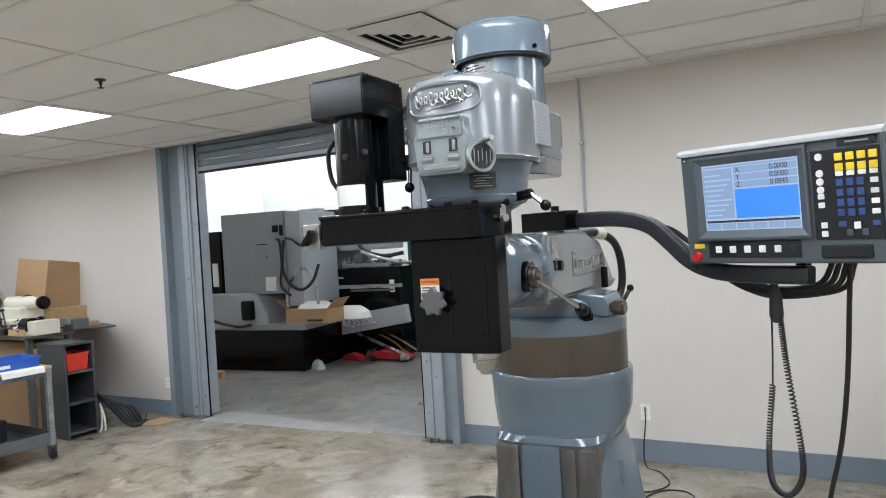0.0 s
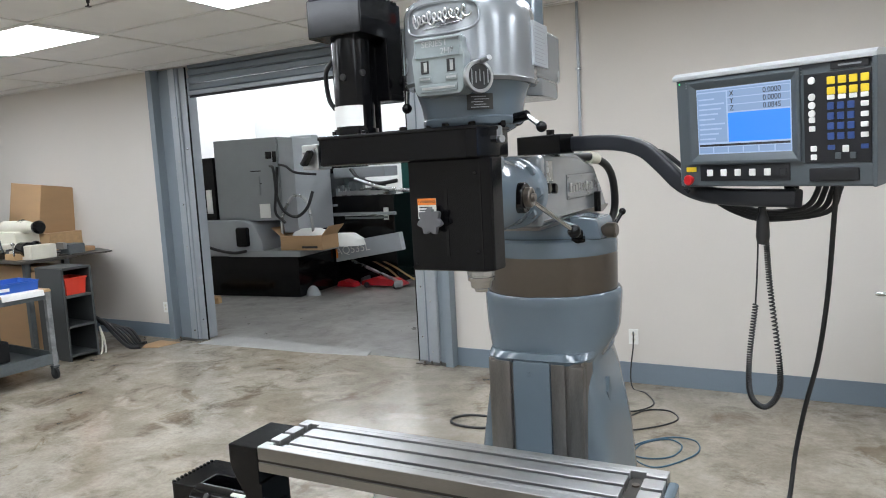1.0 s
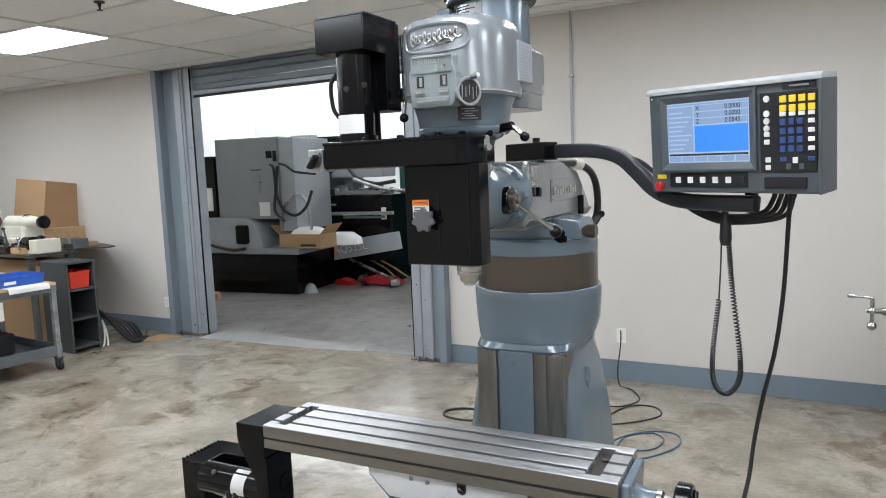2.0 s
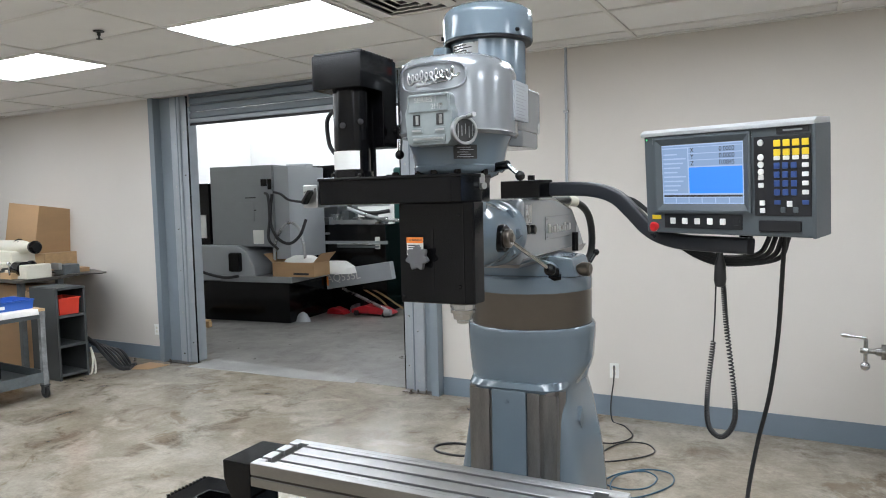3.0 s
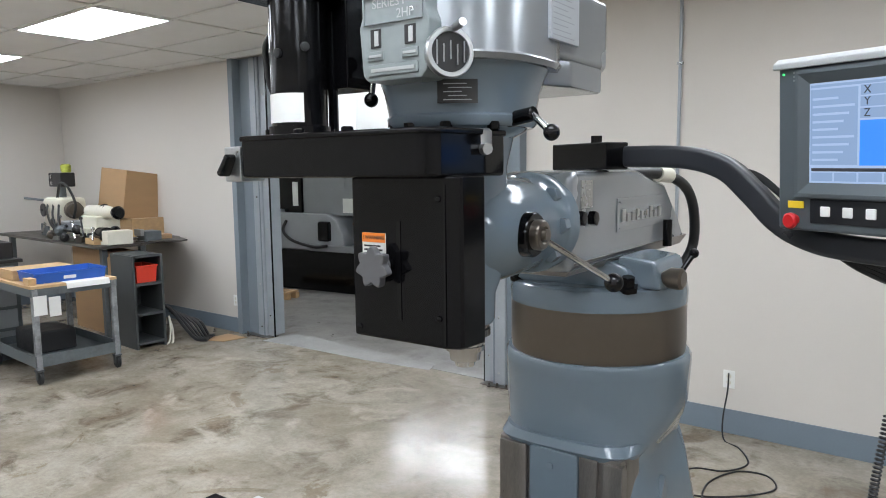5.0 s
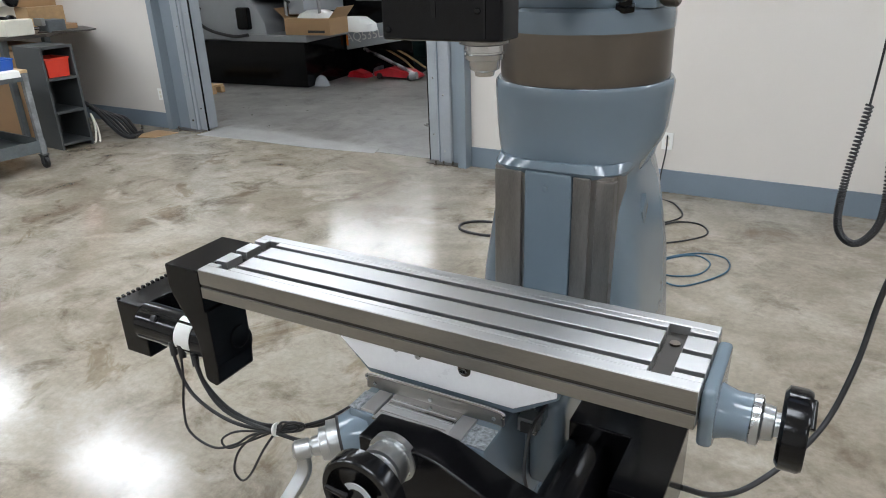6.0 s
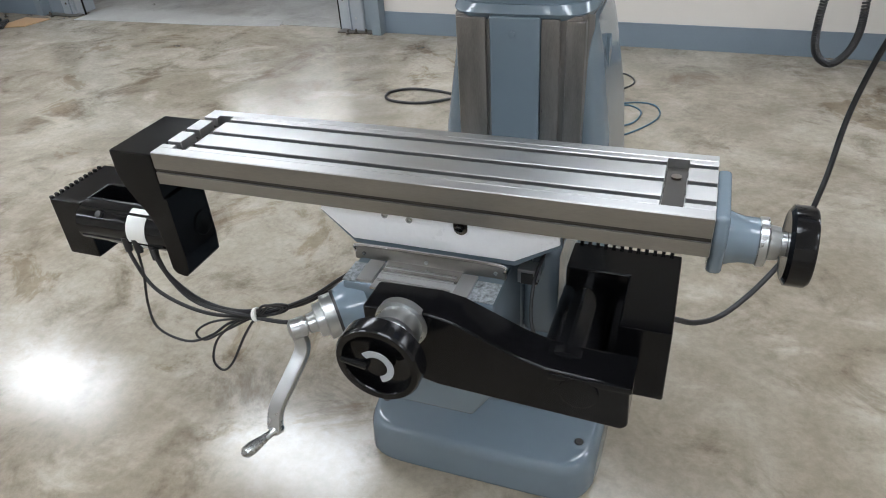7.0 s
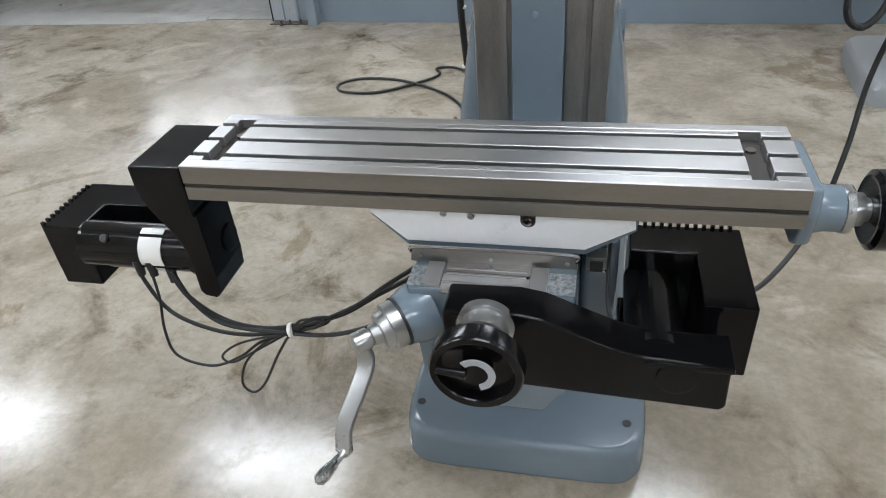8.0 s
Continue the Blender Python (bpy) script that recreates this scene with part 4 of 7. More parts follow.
# vertical servo drive: belt box, arm, motor, drive cover
bm = bmesh.new()
prism(bm, [(-0.322, -0.985), (0.070, -0.985), (0.092, -0.965), (0.104, -0.86), (0.104, -0.80), (-0.322, -0.80)], "z", 1.726, 1.797, bevel=0.006)
prism(bm, [(-0.324, -0.987), (0.071, -0.987), (0.094, -0.966), (0.106, -0.86), (0.106, -0.798), (-0.324, -0.798)], "z", 1.789, 1.799, bevel=0.003)
zdrive = part("feed_drive_arm", bm, M_BLACK, mill, "satin black belt arm of the quill drive", xf=TUR)
bm = bmesh.new()
prism(bm, [(-0.113, -0.940), (0.072, -0.940), (0.096, -0.93), (0.098, -0.868), (-0.113, -0.868)], "z", 1.474, 1.7345, bevel=0.005)
zbox = part("feed_drive_cover", bm, M_BLACK, mill, "satin black sheet cover of the quill drive", xf=ZBX)
part("seam", B((0.070, 0.0735, -0.9420, -0.935, 1.48, 1.722)), M_GLOSS, zbox, xf=ZBX, smooth=0)
bm = B((-0.020, -0.012, -0.9412, -0.93, 1.51, 1.665))
part("slot", bm, M_GLOSS, zbox, xf=ZBX, smooth=0)
for x, z in ((0.06, 1.70), (0.06, 1.52), (-0.10, 1.49)):
    bm = bmesh.new()
    turned(bm, (x, -0.939, z), (0, -1, 0), [(0, 0.005), (0.003, 0.005), (0.004, 0.003)], 8)
    part("screw", bm, M_GLOSS, zbox, xf=ZBX)
bm = bmesh.new()
star = []
for k in range(28):
    a = 2 * math.pi * k / 28
    r = 0.029 + 0.0052 * math.cos(a * 7)
    star.append((-0.047 + r * math.sin(a), 1.594 + r * math.cos(a)))
prism(bm, star, "y", -0.972, -0.957, bevel=0.003)
cyl(bm, (-0.047, -0.96, 1.594), (-0.042, -0.938, 1.596), 0.009)
part("star_knob", bm, mat("knob_grey", (0.10, 0.10, 0.105), 0.5), zbox, "grey seven-lobed star knob", xf=ZBX)
lab = part("warning_label", B((-0.090, -0.042, -0.9412, -0.9395, 1.598, 1.645)), M_LABEL, zbox, "orange and white warning label", xf=ZBX, smooth=0)
part("label_band", B((-0.090, -0.042, -0.9418, -0.9412, 1.630, 1.645)), M_ORANGE, zbox, xf=ZBX, smooth=0)
part("lettering", words("! WARNING", 0.0082, front(-0.066, 1.6375, -0.9421)), M_INK, zbox, xf=ZBX, smooth=0)
bm = bmesh.new()
for k in range(4):
    box(bm, -0.086, -0.048 - 0.004 * (k % 2), -0.9416, -0.9411, 1.604 + 0.0062 * k, 1.607 + 0.0062 * k)
part("print", bm, M_INK, zbox, xf=ZBX, smooth=0)
MX, MYY = -0.268, -0.893
bm = bmesh.new()
turned(bm, (MX, MYY, 1.796), (0, 0, 1), [(0, 0.056), (0.02, 0.056), (0.021, 0.050), (0.24, 0.050)], 36)
for k in range(4):
    a = radians(45 + 90 * k)
    cyl(bm, (MX + 0.056 * math.cos(a), MYY + 0.056 * math.sin(a), 1.796), (MX + 0.056 * math.cos(a), MYY + 0.056 * math.sin(a), 1.812), 0.006, count=8)
zmot = part("quill_servo_motor", bm, M_GLOSS, mill, "black cylindrical servo motor", xf=TUR)
part("sticker", curved_patch(0.0503, -50, 55, 1.822, 1.872, 0, n=14), M_LABEL, zmot, "white sticker round the motor", xf=TUR @ Matrix.Translation((MX, MYY, 0)))
for a, z in ((5, 1.94), (60, 1.95)):
    bm = bmesh.new()
    p = Vector((MX + 0.049 * math.sin(radians(a)), MYY - 0.049 * math.cos(radians(a)), z))
    turned(bm, p, (math.sin(radians(a)), -math.cos(radians(a)), 0), [(0, 0.008), (0.006, 0.008), (0.007, 0.004)], 10)
    part("plug", bm, M_RUB, zmot, xf=TUR)
bm = bmesh.new()
cyl(bm, (MX + 0.035, MYY + 0.05, 1.798), (MX + 0.035, MYY + 0.05, 2.02), 0.009, count=8)
part("tie_rod", bm, M_BLACK, zmot, xf=TUR)


def drive_cover(bm_, L=0.155, D=0.19, H=0.093, leg=0.245, leg_t=0.075):
    """An L-shaped finned drive cover: the block over the motor's end and the leg along its back. Base corner at 0, block on top."""
    prism(bm_, [(0, 0), (0, H), (D, H), (D, H - leg), (D - leg_t, H - leg), (D - leg_t, 0)], "x", 0, L, bevel=0.004)


bm = bmesh.new()
drive_cover(bm)
ZCOV = TUR @ Matrix.Translation((-0.347, -0.962, 2.036))
part("drive_cover", bm, M_BLACK, zmot, "black finned drive cover", xf=ZCOV)
for k in range(11):
    y = 0.006 + 0.016 * k
    part("cooling_fin", B((0.004, 0.1555, y, y + 0.007, 0.088, 0.0975)), M_BLACK, zmot, xf=ZCOV, smooth=0)
bm = bmesh.new()
tube(bm, [(MX - 0.052, MYY - 0.01, 1.99), (MX - 0.075, MYY - 0.01, 1.96), (MX - 0.078, MYY, 1.90), (MX - 0.06, MYY, 1.87)], 0.006)
part("motor_cord", bm, M_RUB, zmot, xf=TUR)
# selector switch on the arm's end
bm = bmesh.new()
prism(bm, [(-0.382, -0.975), (-0.325, -0.985), (-0.325, -0.93), (-0.372, -0.93)], "z", 1.720, 1.782, bevel=0.003)
sw = part("selector_switch", bm, M_ALU, mill, "silver switch box with a black knob", xf=TUR)
bm = bmesh.new()
prism(bm, [(-0.372, 1.735), (-0.362, 1.728), (-0.338, 1.762), (-0.345, 1.770)], "y", -1.003, -0.978, bevel=0.004)
part("knob", bm, M_GLOSS, sw, "black rotary knob", xf=TUR)
for x, y in ((-0.30, -0.90), (-0.20, -0.96), (-0.19, -0.83), (-0.10, -0.95)):
    bm = bmesh.new()
    turned(bm, (x, y, 1.796), (0, 0, 1), [(0, 0.010), (0.010, 0.010), (0.012, 0.007)], 10)
    part("cap_screw", bm, M_BLACK, zdrive, xf=TUR)
bm = bmesh.new()
tube(bm, [(-0.10, -0.80, 1.80), (-0.13, -0.70, 1.86), (-0.16, -0.62, 1.95)], 0.011)
part("flexible_conduit", bm, M_DOORL, zdrive, "grey flexible conduit", xf=TUR)

# work table: three T-slots, end pockets, a groove along the front
TZ, TW2, TL = 0.958, 0.1125, 0.5334
bm = bmesh.new()
box(bm, -TL, TL, -TW2 + 0.004, TW2 - 0.004, 0.886, 0.934, bevel=0.002)
box(bm, -TL, TL, -TW2, TW2, 0.886, 0.913, bevel=0.002)
box(bm, -TL, TL, -TW2, TW2, 0.921, 0.936, bevel=0.0015)
PK = ((-0.500, -0.466), (0.448, 0.485))
spans = [(-TL, PK[0][0]), (PK[0][1], PK[1][0]), (PK[1][1], TL)]
for y0, y1 in ((-TW2, -0.086), (0.088, TW2)):
    box(bm, -TL, TL, y0, y1, 0.934, TZ, bevel=0.0012, seg=1)
for y0, y1 in ((-0.0862, -0.0705), (-0.0565, -0.007), (0.007, 0.0565), (0.0705, 0.0882)):
    for a, b in spans:
        box(bm, a, b, y0, y1, 0.934, TZ, bevel=0.0010, seg=1)
table = part("work_table", bm, M_STEEL, mill, "ground steel work table with three T-slots", xf=TBL)
# thin skins darker than the top: the front's weaker light is in their colour
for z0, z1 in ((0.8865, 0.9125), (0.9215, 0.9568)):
    part("table_edge", B((-TL + 0.001, TL - 0.001, -TW2 - 0.0012, -TW2 + 0.002, z0, z1), bevel=0.0008), M_STEELS, table, "brown-grey milled steel edge, darkened for the dimmer front", xf=TBL)
# groove, slot and pocket bottoms: shade painted in as a dark steel
part("side_groove", B((-TL + 0.001, TL - 0.001, -TW2 + 0.002, -TW2 + 0.006, 0.9132, 0.9208)), M_SLOT, table, "groove bottom coloured dark for its shade", xf=TBL, smooth=0)
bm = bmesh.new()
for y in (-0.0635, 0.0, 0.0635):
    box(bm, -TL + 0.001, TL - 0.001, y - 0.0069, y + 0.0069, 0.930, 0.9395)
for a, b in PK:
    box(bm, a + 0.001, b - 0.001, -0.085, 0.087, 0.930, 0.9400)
part("slot_floor", bm, M_SLOT, table, "slot and pocket bottoms coloured dark for their shade", smooth=0, xf=TBL)
for a, b in PK:
    bm = bmesh.new()
    cyl(bm, ((a + b) / 2, 0.045, 0.938), ((a + b) / 2, 0.045, 0.944), 0.009)
    part("drain_plug", bm, M_RING, table, xf=TBL)
bm = bmesh.new()
turned(bm, (-0.02, 0.02, 0.936), (0, 0, 1), [(0, 0.002), (0.001, 0.002)], 6)
part("mark", bm, M_SLOT, table, xf=TBL)

# end bracket, dial and handwheel of the lengthwise feed
bm = bmesh.new()
prism(bm, [(-0.085, 0.945), (-0.095, 0.90), (-0.080, 0.835), (-0.05, 0.815), (0.02, 0.815), (0.06, 0.85), (0.095, 0.93), (0.088, 0.945)], "x", TL, TL + 0.024, bevel=0.008, seg=3)
turned(bm, (TL + 0.015, -0.02, 0.872), (1, 0, 0), [(0, 0.052), (0.02, 0.044), (0.035, 0.040), (0.06, 0.040)], 28)
xb = part("end_bracket", bm, M_MILL, mill, "blue-grey end bracket of the table", xf=TBL)
bm = bmesh.new()
turned(bm, (TL + 0.073, -0.02, 0.872), (1, 0, 0), [(0, 0.040), (0.002, 0.042), (0.014, 0.042), (0.016, 0.038), (0.018, 0.030), (0.034, 0.028), (0.036, 0.020), (0.044, 0.020), (0.046, 0.012), (0.07, 0.011)], 28)
part("dial", bm, M_ALU, xb, "aluminium feed dial", xf=TBL)


def handwheel(name, c, axis, r, label, xf):
    """A dished black handwheel with a rim, a web, a hub and a folding grip."""
    c, d = Vector(c), Vector(axis).normalized()
    bm = bmesh.new()
    turned(bm, c, d, [(-0.004, r - 0.020), (-0.006, r - 0.010), (0.0, r), (0.028, r), (0.034, r - 0.004), (0.034, r - 0.014), (0.028, r - 0.018), (0.012, r - 0.020), (0.008, 0.034), (0.010, 0.026), (0.030, 0.024), (0.034, 0.020), (0.034, 0.008)], 44)
    w = part(name, bm, M_GLOSS, mill, label, xf=xf)
    u = Vector((-1, 0, 0.1)).normalized() if abs(d.y) > 0.5 else d.orthogonal().normalized()
    bm = bmesh.new()
    p = c + d * 0.037 + u * (r - 0.014)
    cyl(bm, p - u * 0.050, p, 0.0085, 0.006, count=12, bev=0.002)
    part("folding_grip", bm, M_GLOSS, w, xf=xf)
    return w


handwheel("feed_handwheel", (0.655, -0.02, 0.872), (1, 0, 0), 0.068, "black lengthwise feed handwheel", TBL)
WY = (0.044, -0.268, 0.712)
yw = handwheel("cross_handwheel", WY, (0, -1, 0), 0.078, "black cross feed handwheel", KNE)
bm = bmesh.new()
rings = []
for k in range(15):
    a = radians(-45 + 210 * k / 14)
    s, c = math.sin(a), math.cos(a)
    y = WY[1] - 0.0355
    rings.append([(WY[0] + s * 0.021, y, WY[2] + c * 0.021), (WY[0] + s * 0.033, y, WY[2] + c * 0.033), (WY[0] + s * 0.033, y + 0.002, WY[2] + c * 0.033), (WY[0] + s * 0.021, y + 0.002, WY[2] + c * 0.021)])
loft(bm, rings)
part("arc_label", bm, M_MACHL, yw, "grey arc label", xf=KNE)
bm = bmesh.new()
turned(bm, (WY[0], -0.178, WY[2] + 0.004), (0, -1, 0), [(0, 0.050), (0.015, 0.050), (0.016, 0.042), (0.03, 0.042), (0.031, 0.044), (0.05, 0.044), (0.052, 0.038), (0.09, 0.036)], 32)
part("cross_dial", bm, M_ALU, mill, "aluminium cross feed dial", xf=KNE)

# lengthwise servo: end cover, motor and drive
bm = bmesh.new()
prism(bm, [(-0.640, 0.953), (-0.640, 0.900), (-0.633, 0.875), (-0.612, 0.838), (-0.600, 0.818), (-0.5350, 0.818), (-0.5350, 0.953)], "y", -0.114, 0.070, bevel=0.004)
prism(bm, [(-0.612, 0.838), (-0.590, 0.800), (-0.578, 0.765), (-0.574, 0.720), (-0.574, 0.662), (-0.566, 0.650), (-0.540, 0.645), (-0.530, 0.655), (-0.526, 0.700), (-0.528, 0.850)], "y", -0.1135, 0.005, bevel=0.004)
xc = part("belt_cover", bm, M_BLACK, mill, "black belt cover on the table's end", xf=TBL)
bm = bmesh.new()
turned(bm, (-0.530, -0.03, 0.745), (1, 0, 0), [(0, 0.030), (0.006, 0.030), (0.008, 0.026)], 24)
part("bearing_cap", bm, M_BLACK, xc, xf=TBL)
AY, AZ = 0.025, 0.690
bm = bmesh.new()
turned(bm, (-0.573, AY - 0.03, AZ), (-1, 0, 0), [(0, 0.058), (0.05, 0.058), (0.051, 0.053), (0.316, 0.053)], 36)
for a in (120, 200, 300):
    cyl(bm, (-0.64, AY - 0.03 + 0.050 * math.cos(radians(a)), AZ + 0.050 * math.sin(radians(a))), (-0.88, AY - 0.03 + 0.050 * math.cos(radians(a)), AZ + 0.050 * math.sin(radians(a))), 0.006, count=8)
xm = part("table_servo_motor", bm, M_GLOSS, mill, "black servo motor lying beside the table's end", xf=TBL)
bm = bmesh.new()
rings = []
for k in range(13):
    a = radians(100 + 130 * k / 12)
    c, s = math.cos(a), math.sin(a)
    rings.append([(x, AY - 0.03 + c * r, AZ + s * r) for x, r in ((-0.738, 0.0531), (-0.684, 0.0531), (-0.684, 0.0545), (-0.738, 0.0545))])
loft(bm, rings)
part("sticker", bm, M_LABEL, xm, "white sticker round the motor", xf=TBL)
bm = bmesh.new()
turned(bm, (-0.82, AY - 0.066, AZ + 0.038), (0, -0.7, 0.7), [(0, 0.009), (0.007, 0.009), (0.008, 0.005)], 10)
part("plug", bm, M_RUB, xm, xf=TBL)
bm = bmesh.new()
prism(bm, [(-0.984, -0.028), (-0.888, -0.028), (-0.888, 0.075), (-0.735, 0.075), (-0.735, 0.165), (-0.984, 0.165)], "z", 0.583, 0.742, bevel=0.004)
part("drive_cover", bm, M_BLACK, xm, "black finned drive cover", xf=TBL)
for k in range(11):
    y = -0.022 + 0.0165 * k
    part("cooling_fin", B((-0.989, -0.980, y, y + 0.007, 0.62, 0.7455)), M_BLACK, xm, xf=TBL, smooth=0)

# saddle
SADX = Matrix.Translation((-0.009, -0.012, 0.003))
SAD = [(-0.212, 0.851), (-0.216, 0.795), (-0.146, 0.727), (0.194, 0.727), (0.284, 0.785), (0.280, 0.851)]
bm = bmesh.new()
prism(bm, SAD, "y", -0.012, 0.21, bevel=0.004)
saddle = part("saddle", bm, M_MILL, mill, "blue-grey cast saddle under the table", xf=SADX)
# near-white, no metal: the flaked face's bright reflection is put into the colour
bm = bmesh.new()
prism(bm, [(-0.209, 0.851), (-0.213, 0.802), (-0.146, 0.742), (0.193, 0.742), (0.280, 0.792), (0.277, 0.851)], "y", -0.0165, -0.011, bevel=0.001)
sf = part("saddle_face", bm, M_SADDLE, saddle, "pale silver machined front face, whitened for its bright reflection", xf=SADX)
for x, z in ((-0.070, 0.808), (-0.018, 0.804)):
    bm = bmesh.new()
    turned(bm, (x, -0.0160, z), (0, -1, 0), [(0, 0.007), (0.003, 0.007), (0.003, 0.004), (0.001, 0.003)], 12)
    part("screw", bm, M_ALU, saddle, xf=SADX)
bm = bmesh.new()
turned(bm, (0.088, -0.0160, 0.800), (0, -1, 0), [(0, 0.014), (0.0015, 0.014)], 20)
box(bm, 0.074, 0.102, -0.0175, -0.0160, 0.800, 0.820)
part("lock_recess", bm, M_RING, saddle, xf=SADX)
bm = bmesh.new()
turned(bm, (0.088, -0.0170, 0.804), (0, -1, 0), [(0, 0.009), (0.010, 0.009), (0.011, 0.005)], 6)
part("lock_screw", bm, M_CHROME, saddle, xf=SADX)
bm = bmesh.new()
prism(bm, [(0.22, 0.80), (0.33, 0.80), (0.33, 0.848), (0.22, 0.848)], "y", 0.02, 0.16, bevel=0.004)
part("gib_block", bm, M_MILL, saddle, xf=SADX)

# knee
bm = bmesh.new()
prism(bm, [(-0.118, 0.722), (0.192, 0.722), (0.192, 0.50), (0.14, 0.42), (-0.04, 0.42), (-0.10, 0.50)], "y", -0.105, 0.10, bevel=0.008)
prism(bm, [(-0.118, 0.722), (0.192, 0.722), (0.20, 0.44), (0.16, 0.36), (-0.06, 0.36), (-0.118, 0.44)], "y", 0.09, 0.566, bevel=0.008)
knee = part("knee", bm, M_MILL, mill, "blue-grey cast knee", xf=KNE)
bm = bmesh.new()
box(bm, 0.196, 0.27, 0.09, 0.35, 0.50, 0.72, bevel=0.02, seg=3)
part("knee_housing", bm, M_MILL, knee, xf=KNE)
part("oil_valve", B((0.205, 0.245, 0.015, 0.085, 0.69, 0.725), bevel=0.003), M_ALU, knee, xf=KNE)
part("valve_mouth", B((0.213, 0.237, 0.012, 0.016, 0.694, 0.718)), M_INK, knee, smooth=0, xf=KNE)
bm = bmesh.new()
prism(bm, [(-0.128, 0.722), (-0.126, 0.746), (-0.116, 0.755), (0.180, 0.755), (0.190, 0.746), (0.192, 0.722)], "y", -0.038, -0.026, bevel=0.003)
wip = part("way_wiper", bm, M_STEELS, mill, "grey steel wiper strip with a bright edge", xf=WIP)
bm = bmesh.new()
tube(bm, [(-0.124, -0.036, 0.740), (-0.114, -0.036, 0.755), (0.03, -0.036, 0.757), (0.178, -0.036, 0.755), (0.189, -0.036, 0.740)], 0.0035, count=6)
part("bright_edge", bm, M_CHROME, wip, xf=WIP)
for x in (-0.105, 0.03, 0.172):
    bm = bmesh.new()
    turned(bm, (x, -0.038, 0.738), (0, -1, 0), [(0, 0.004), (0.003, 0.004)], 8)
    part("screw", bm, M_ALU, wip, xf=WIP)
for a, b in ((-0.088, -0.055), (0.108, 0.140)):
    part("knee_way", B((a, b, -0.100, -0.030, 0.721, 0.7275), bevel=0.001), M_STEEL, knee, "ground steel knee way", xf=KNE)
part("way_floor", B((-0.0545, 0.1075, -0.112, -0.020, 0.718, 0.7235), bevel=0.001), M_CHROME, knee, xf=KNE)
for y in (-0.088, -0.062, -0.045):
    part("cross_rib", B((-0.05, 0.10, y, y + 0.004, 0.7235, 0.7250)), M_STEEL, knee, xf=KNE, smooth=0)
flake = mat("flaked_iron", (0.24, 0.26, 0.27), 0.4, metal=0.5, var=0.85, scale=130, grain=400, bump=0.4)
for a, b in ((-0.117, -0.089), (0.141, 0.190)):
    part("flaked_pad", B((a, b, -0.102, -0.040, 0.7215, 0.7235)), flake, knee, smooth=0, xf=KNE)

# knee crank on the corner boss
KB, kd = Vector((-0.090, -0.085, 0.665)), Vector((-0.74, -0.62, -0.12)).normalized()
bm = bmesh.new()
turned(bm, KB - kd * 0.03, kd, [(0, 0.062), (0.035, 0.058), (0.05, 0.052), (0.058, 0.050)], 30)
part("crank_boss", bm, M_MILL, knee, xf=KCR)
bm = bmesh.new()
turned(bm, KB + kd * 0.026, kd, [(0, 0.050), (0.008, 0.050)], 30)
part("boss_seal", bm, M_RUB, knee, xf=KCR)
bm = bmesh.new()
turned(bm, KB + kd * 0.034, kd, [(0, 0.046), (0.022, 0.046), (0.024, 0.036), (0.040, 0.034), (0.042, 0.022), (0.058, 0.020), (0.060, 0.016), (0.075, 0.016)], 30)
crank = part("knee_crank", bm, M_ALU, mill, "cast aluminium knee crank and dial", xf=KCR)
KE = KB + kd * 0.115
bm = bmesh.new()
turned(bm, KE - kd * 0.018, kd, [(0, 0.019), (0.004, 0.021), (0.030, 0.021), (0.036, 0.012)], 20)
part("crank_hub", bm, M_ALU, crank, xf=KCR)
bm = bmesh.new()
tube(bm, [KE + Vector((0, 0, -0.010)), KE + Vector((0.008, -0.010, -0.045)), (-0.184, -0.205, 0.560), (-0.204, -0.245, 0.508), (-0.203, -0.268, 0.468)], 0.012, flat=(0.016, 0.0085), count=12)
part("crank_arm", bm, M_ALU, crank, xf=KCR)
bm = bmesh.new()
hd = Vector((-0.029, -0.080, 0.002)).normalized()
turned(bm, Vector((-0.201, -0.264, 0.466)) - hd * 0.012, hd, [(0, 0.008), (0.006, 0.013), (0.02, 0.012), (0.028, 0.007), (0.045, 0.009), (0.075, 0.0135), (0.092, 0.012), (0.098, 0.005)], 18)
part("crank_handle", bm, M_ALU, crank, xf=KCR)

# cross servo: belt cover in front of the knee, motor and drive beside it
bm = bmesh.new()
cov = [(-0.037, 0.744), (0.09, 0.748), (0.135, 0.740), (0.19, 0.716), (0.25, 0.690), (0.30, 0.676), (0.436, 0.667), (0.444, 0.659), (0.447, 0.576), (0.437, 0.566), (0.10, 0.582), (-0.02, 0.610), (-0.037, 0.630)]
prism(bm, cov, "y", -0.220, -0.140, bevel=0.011, seg=3)
yc = part("cross_belt_cover", bm, M_BLACK, mill, "black curved belt cover in front of the knee", xf=YCV)
bm = bmesh.new()
turned(bm, (0.36, -0.217, 0.636), (0, -1, 0), [(0, 0.034), (0.006, 0.034), (0.008, 0.030)], 28)
part("bearing_cap", bm, M_BLACK, yc, xf=YCV)
part("cover_lid", B((0.305, 0.449, -0.223, -0.138, 0.655, 0.669), bevel=0.004), M_BLACK, yc, xf=YCV)
bm = bmesh.new()
turned(bm, (0.345, -0.11, 0.598), (0, 1, 0), [(0, 0.056), (0.02, 0.056), (0.021, 0.052), (0.24, 0.052)], 36)
ym = part("cross_servo_motor", bm, M_GLOSS, mill, "black servo motor beside the knee", xf=YDR)
bm = bmesh.new()
prism(bm, [(0.300, 0.215), (0.517, 0.215), (0.517, -0.036), (0.424, -0.036), (0.424, 0.120), (0.300, 0.120)], "z", 0.512, 0.674, bevel=0.004)
part("drive_cover", bm, M_BLACK, ym, "black finned drive cover", xf=YDR)
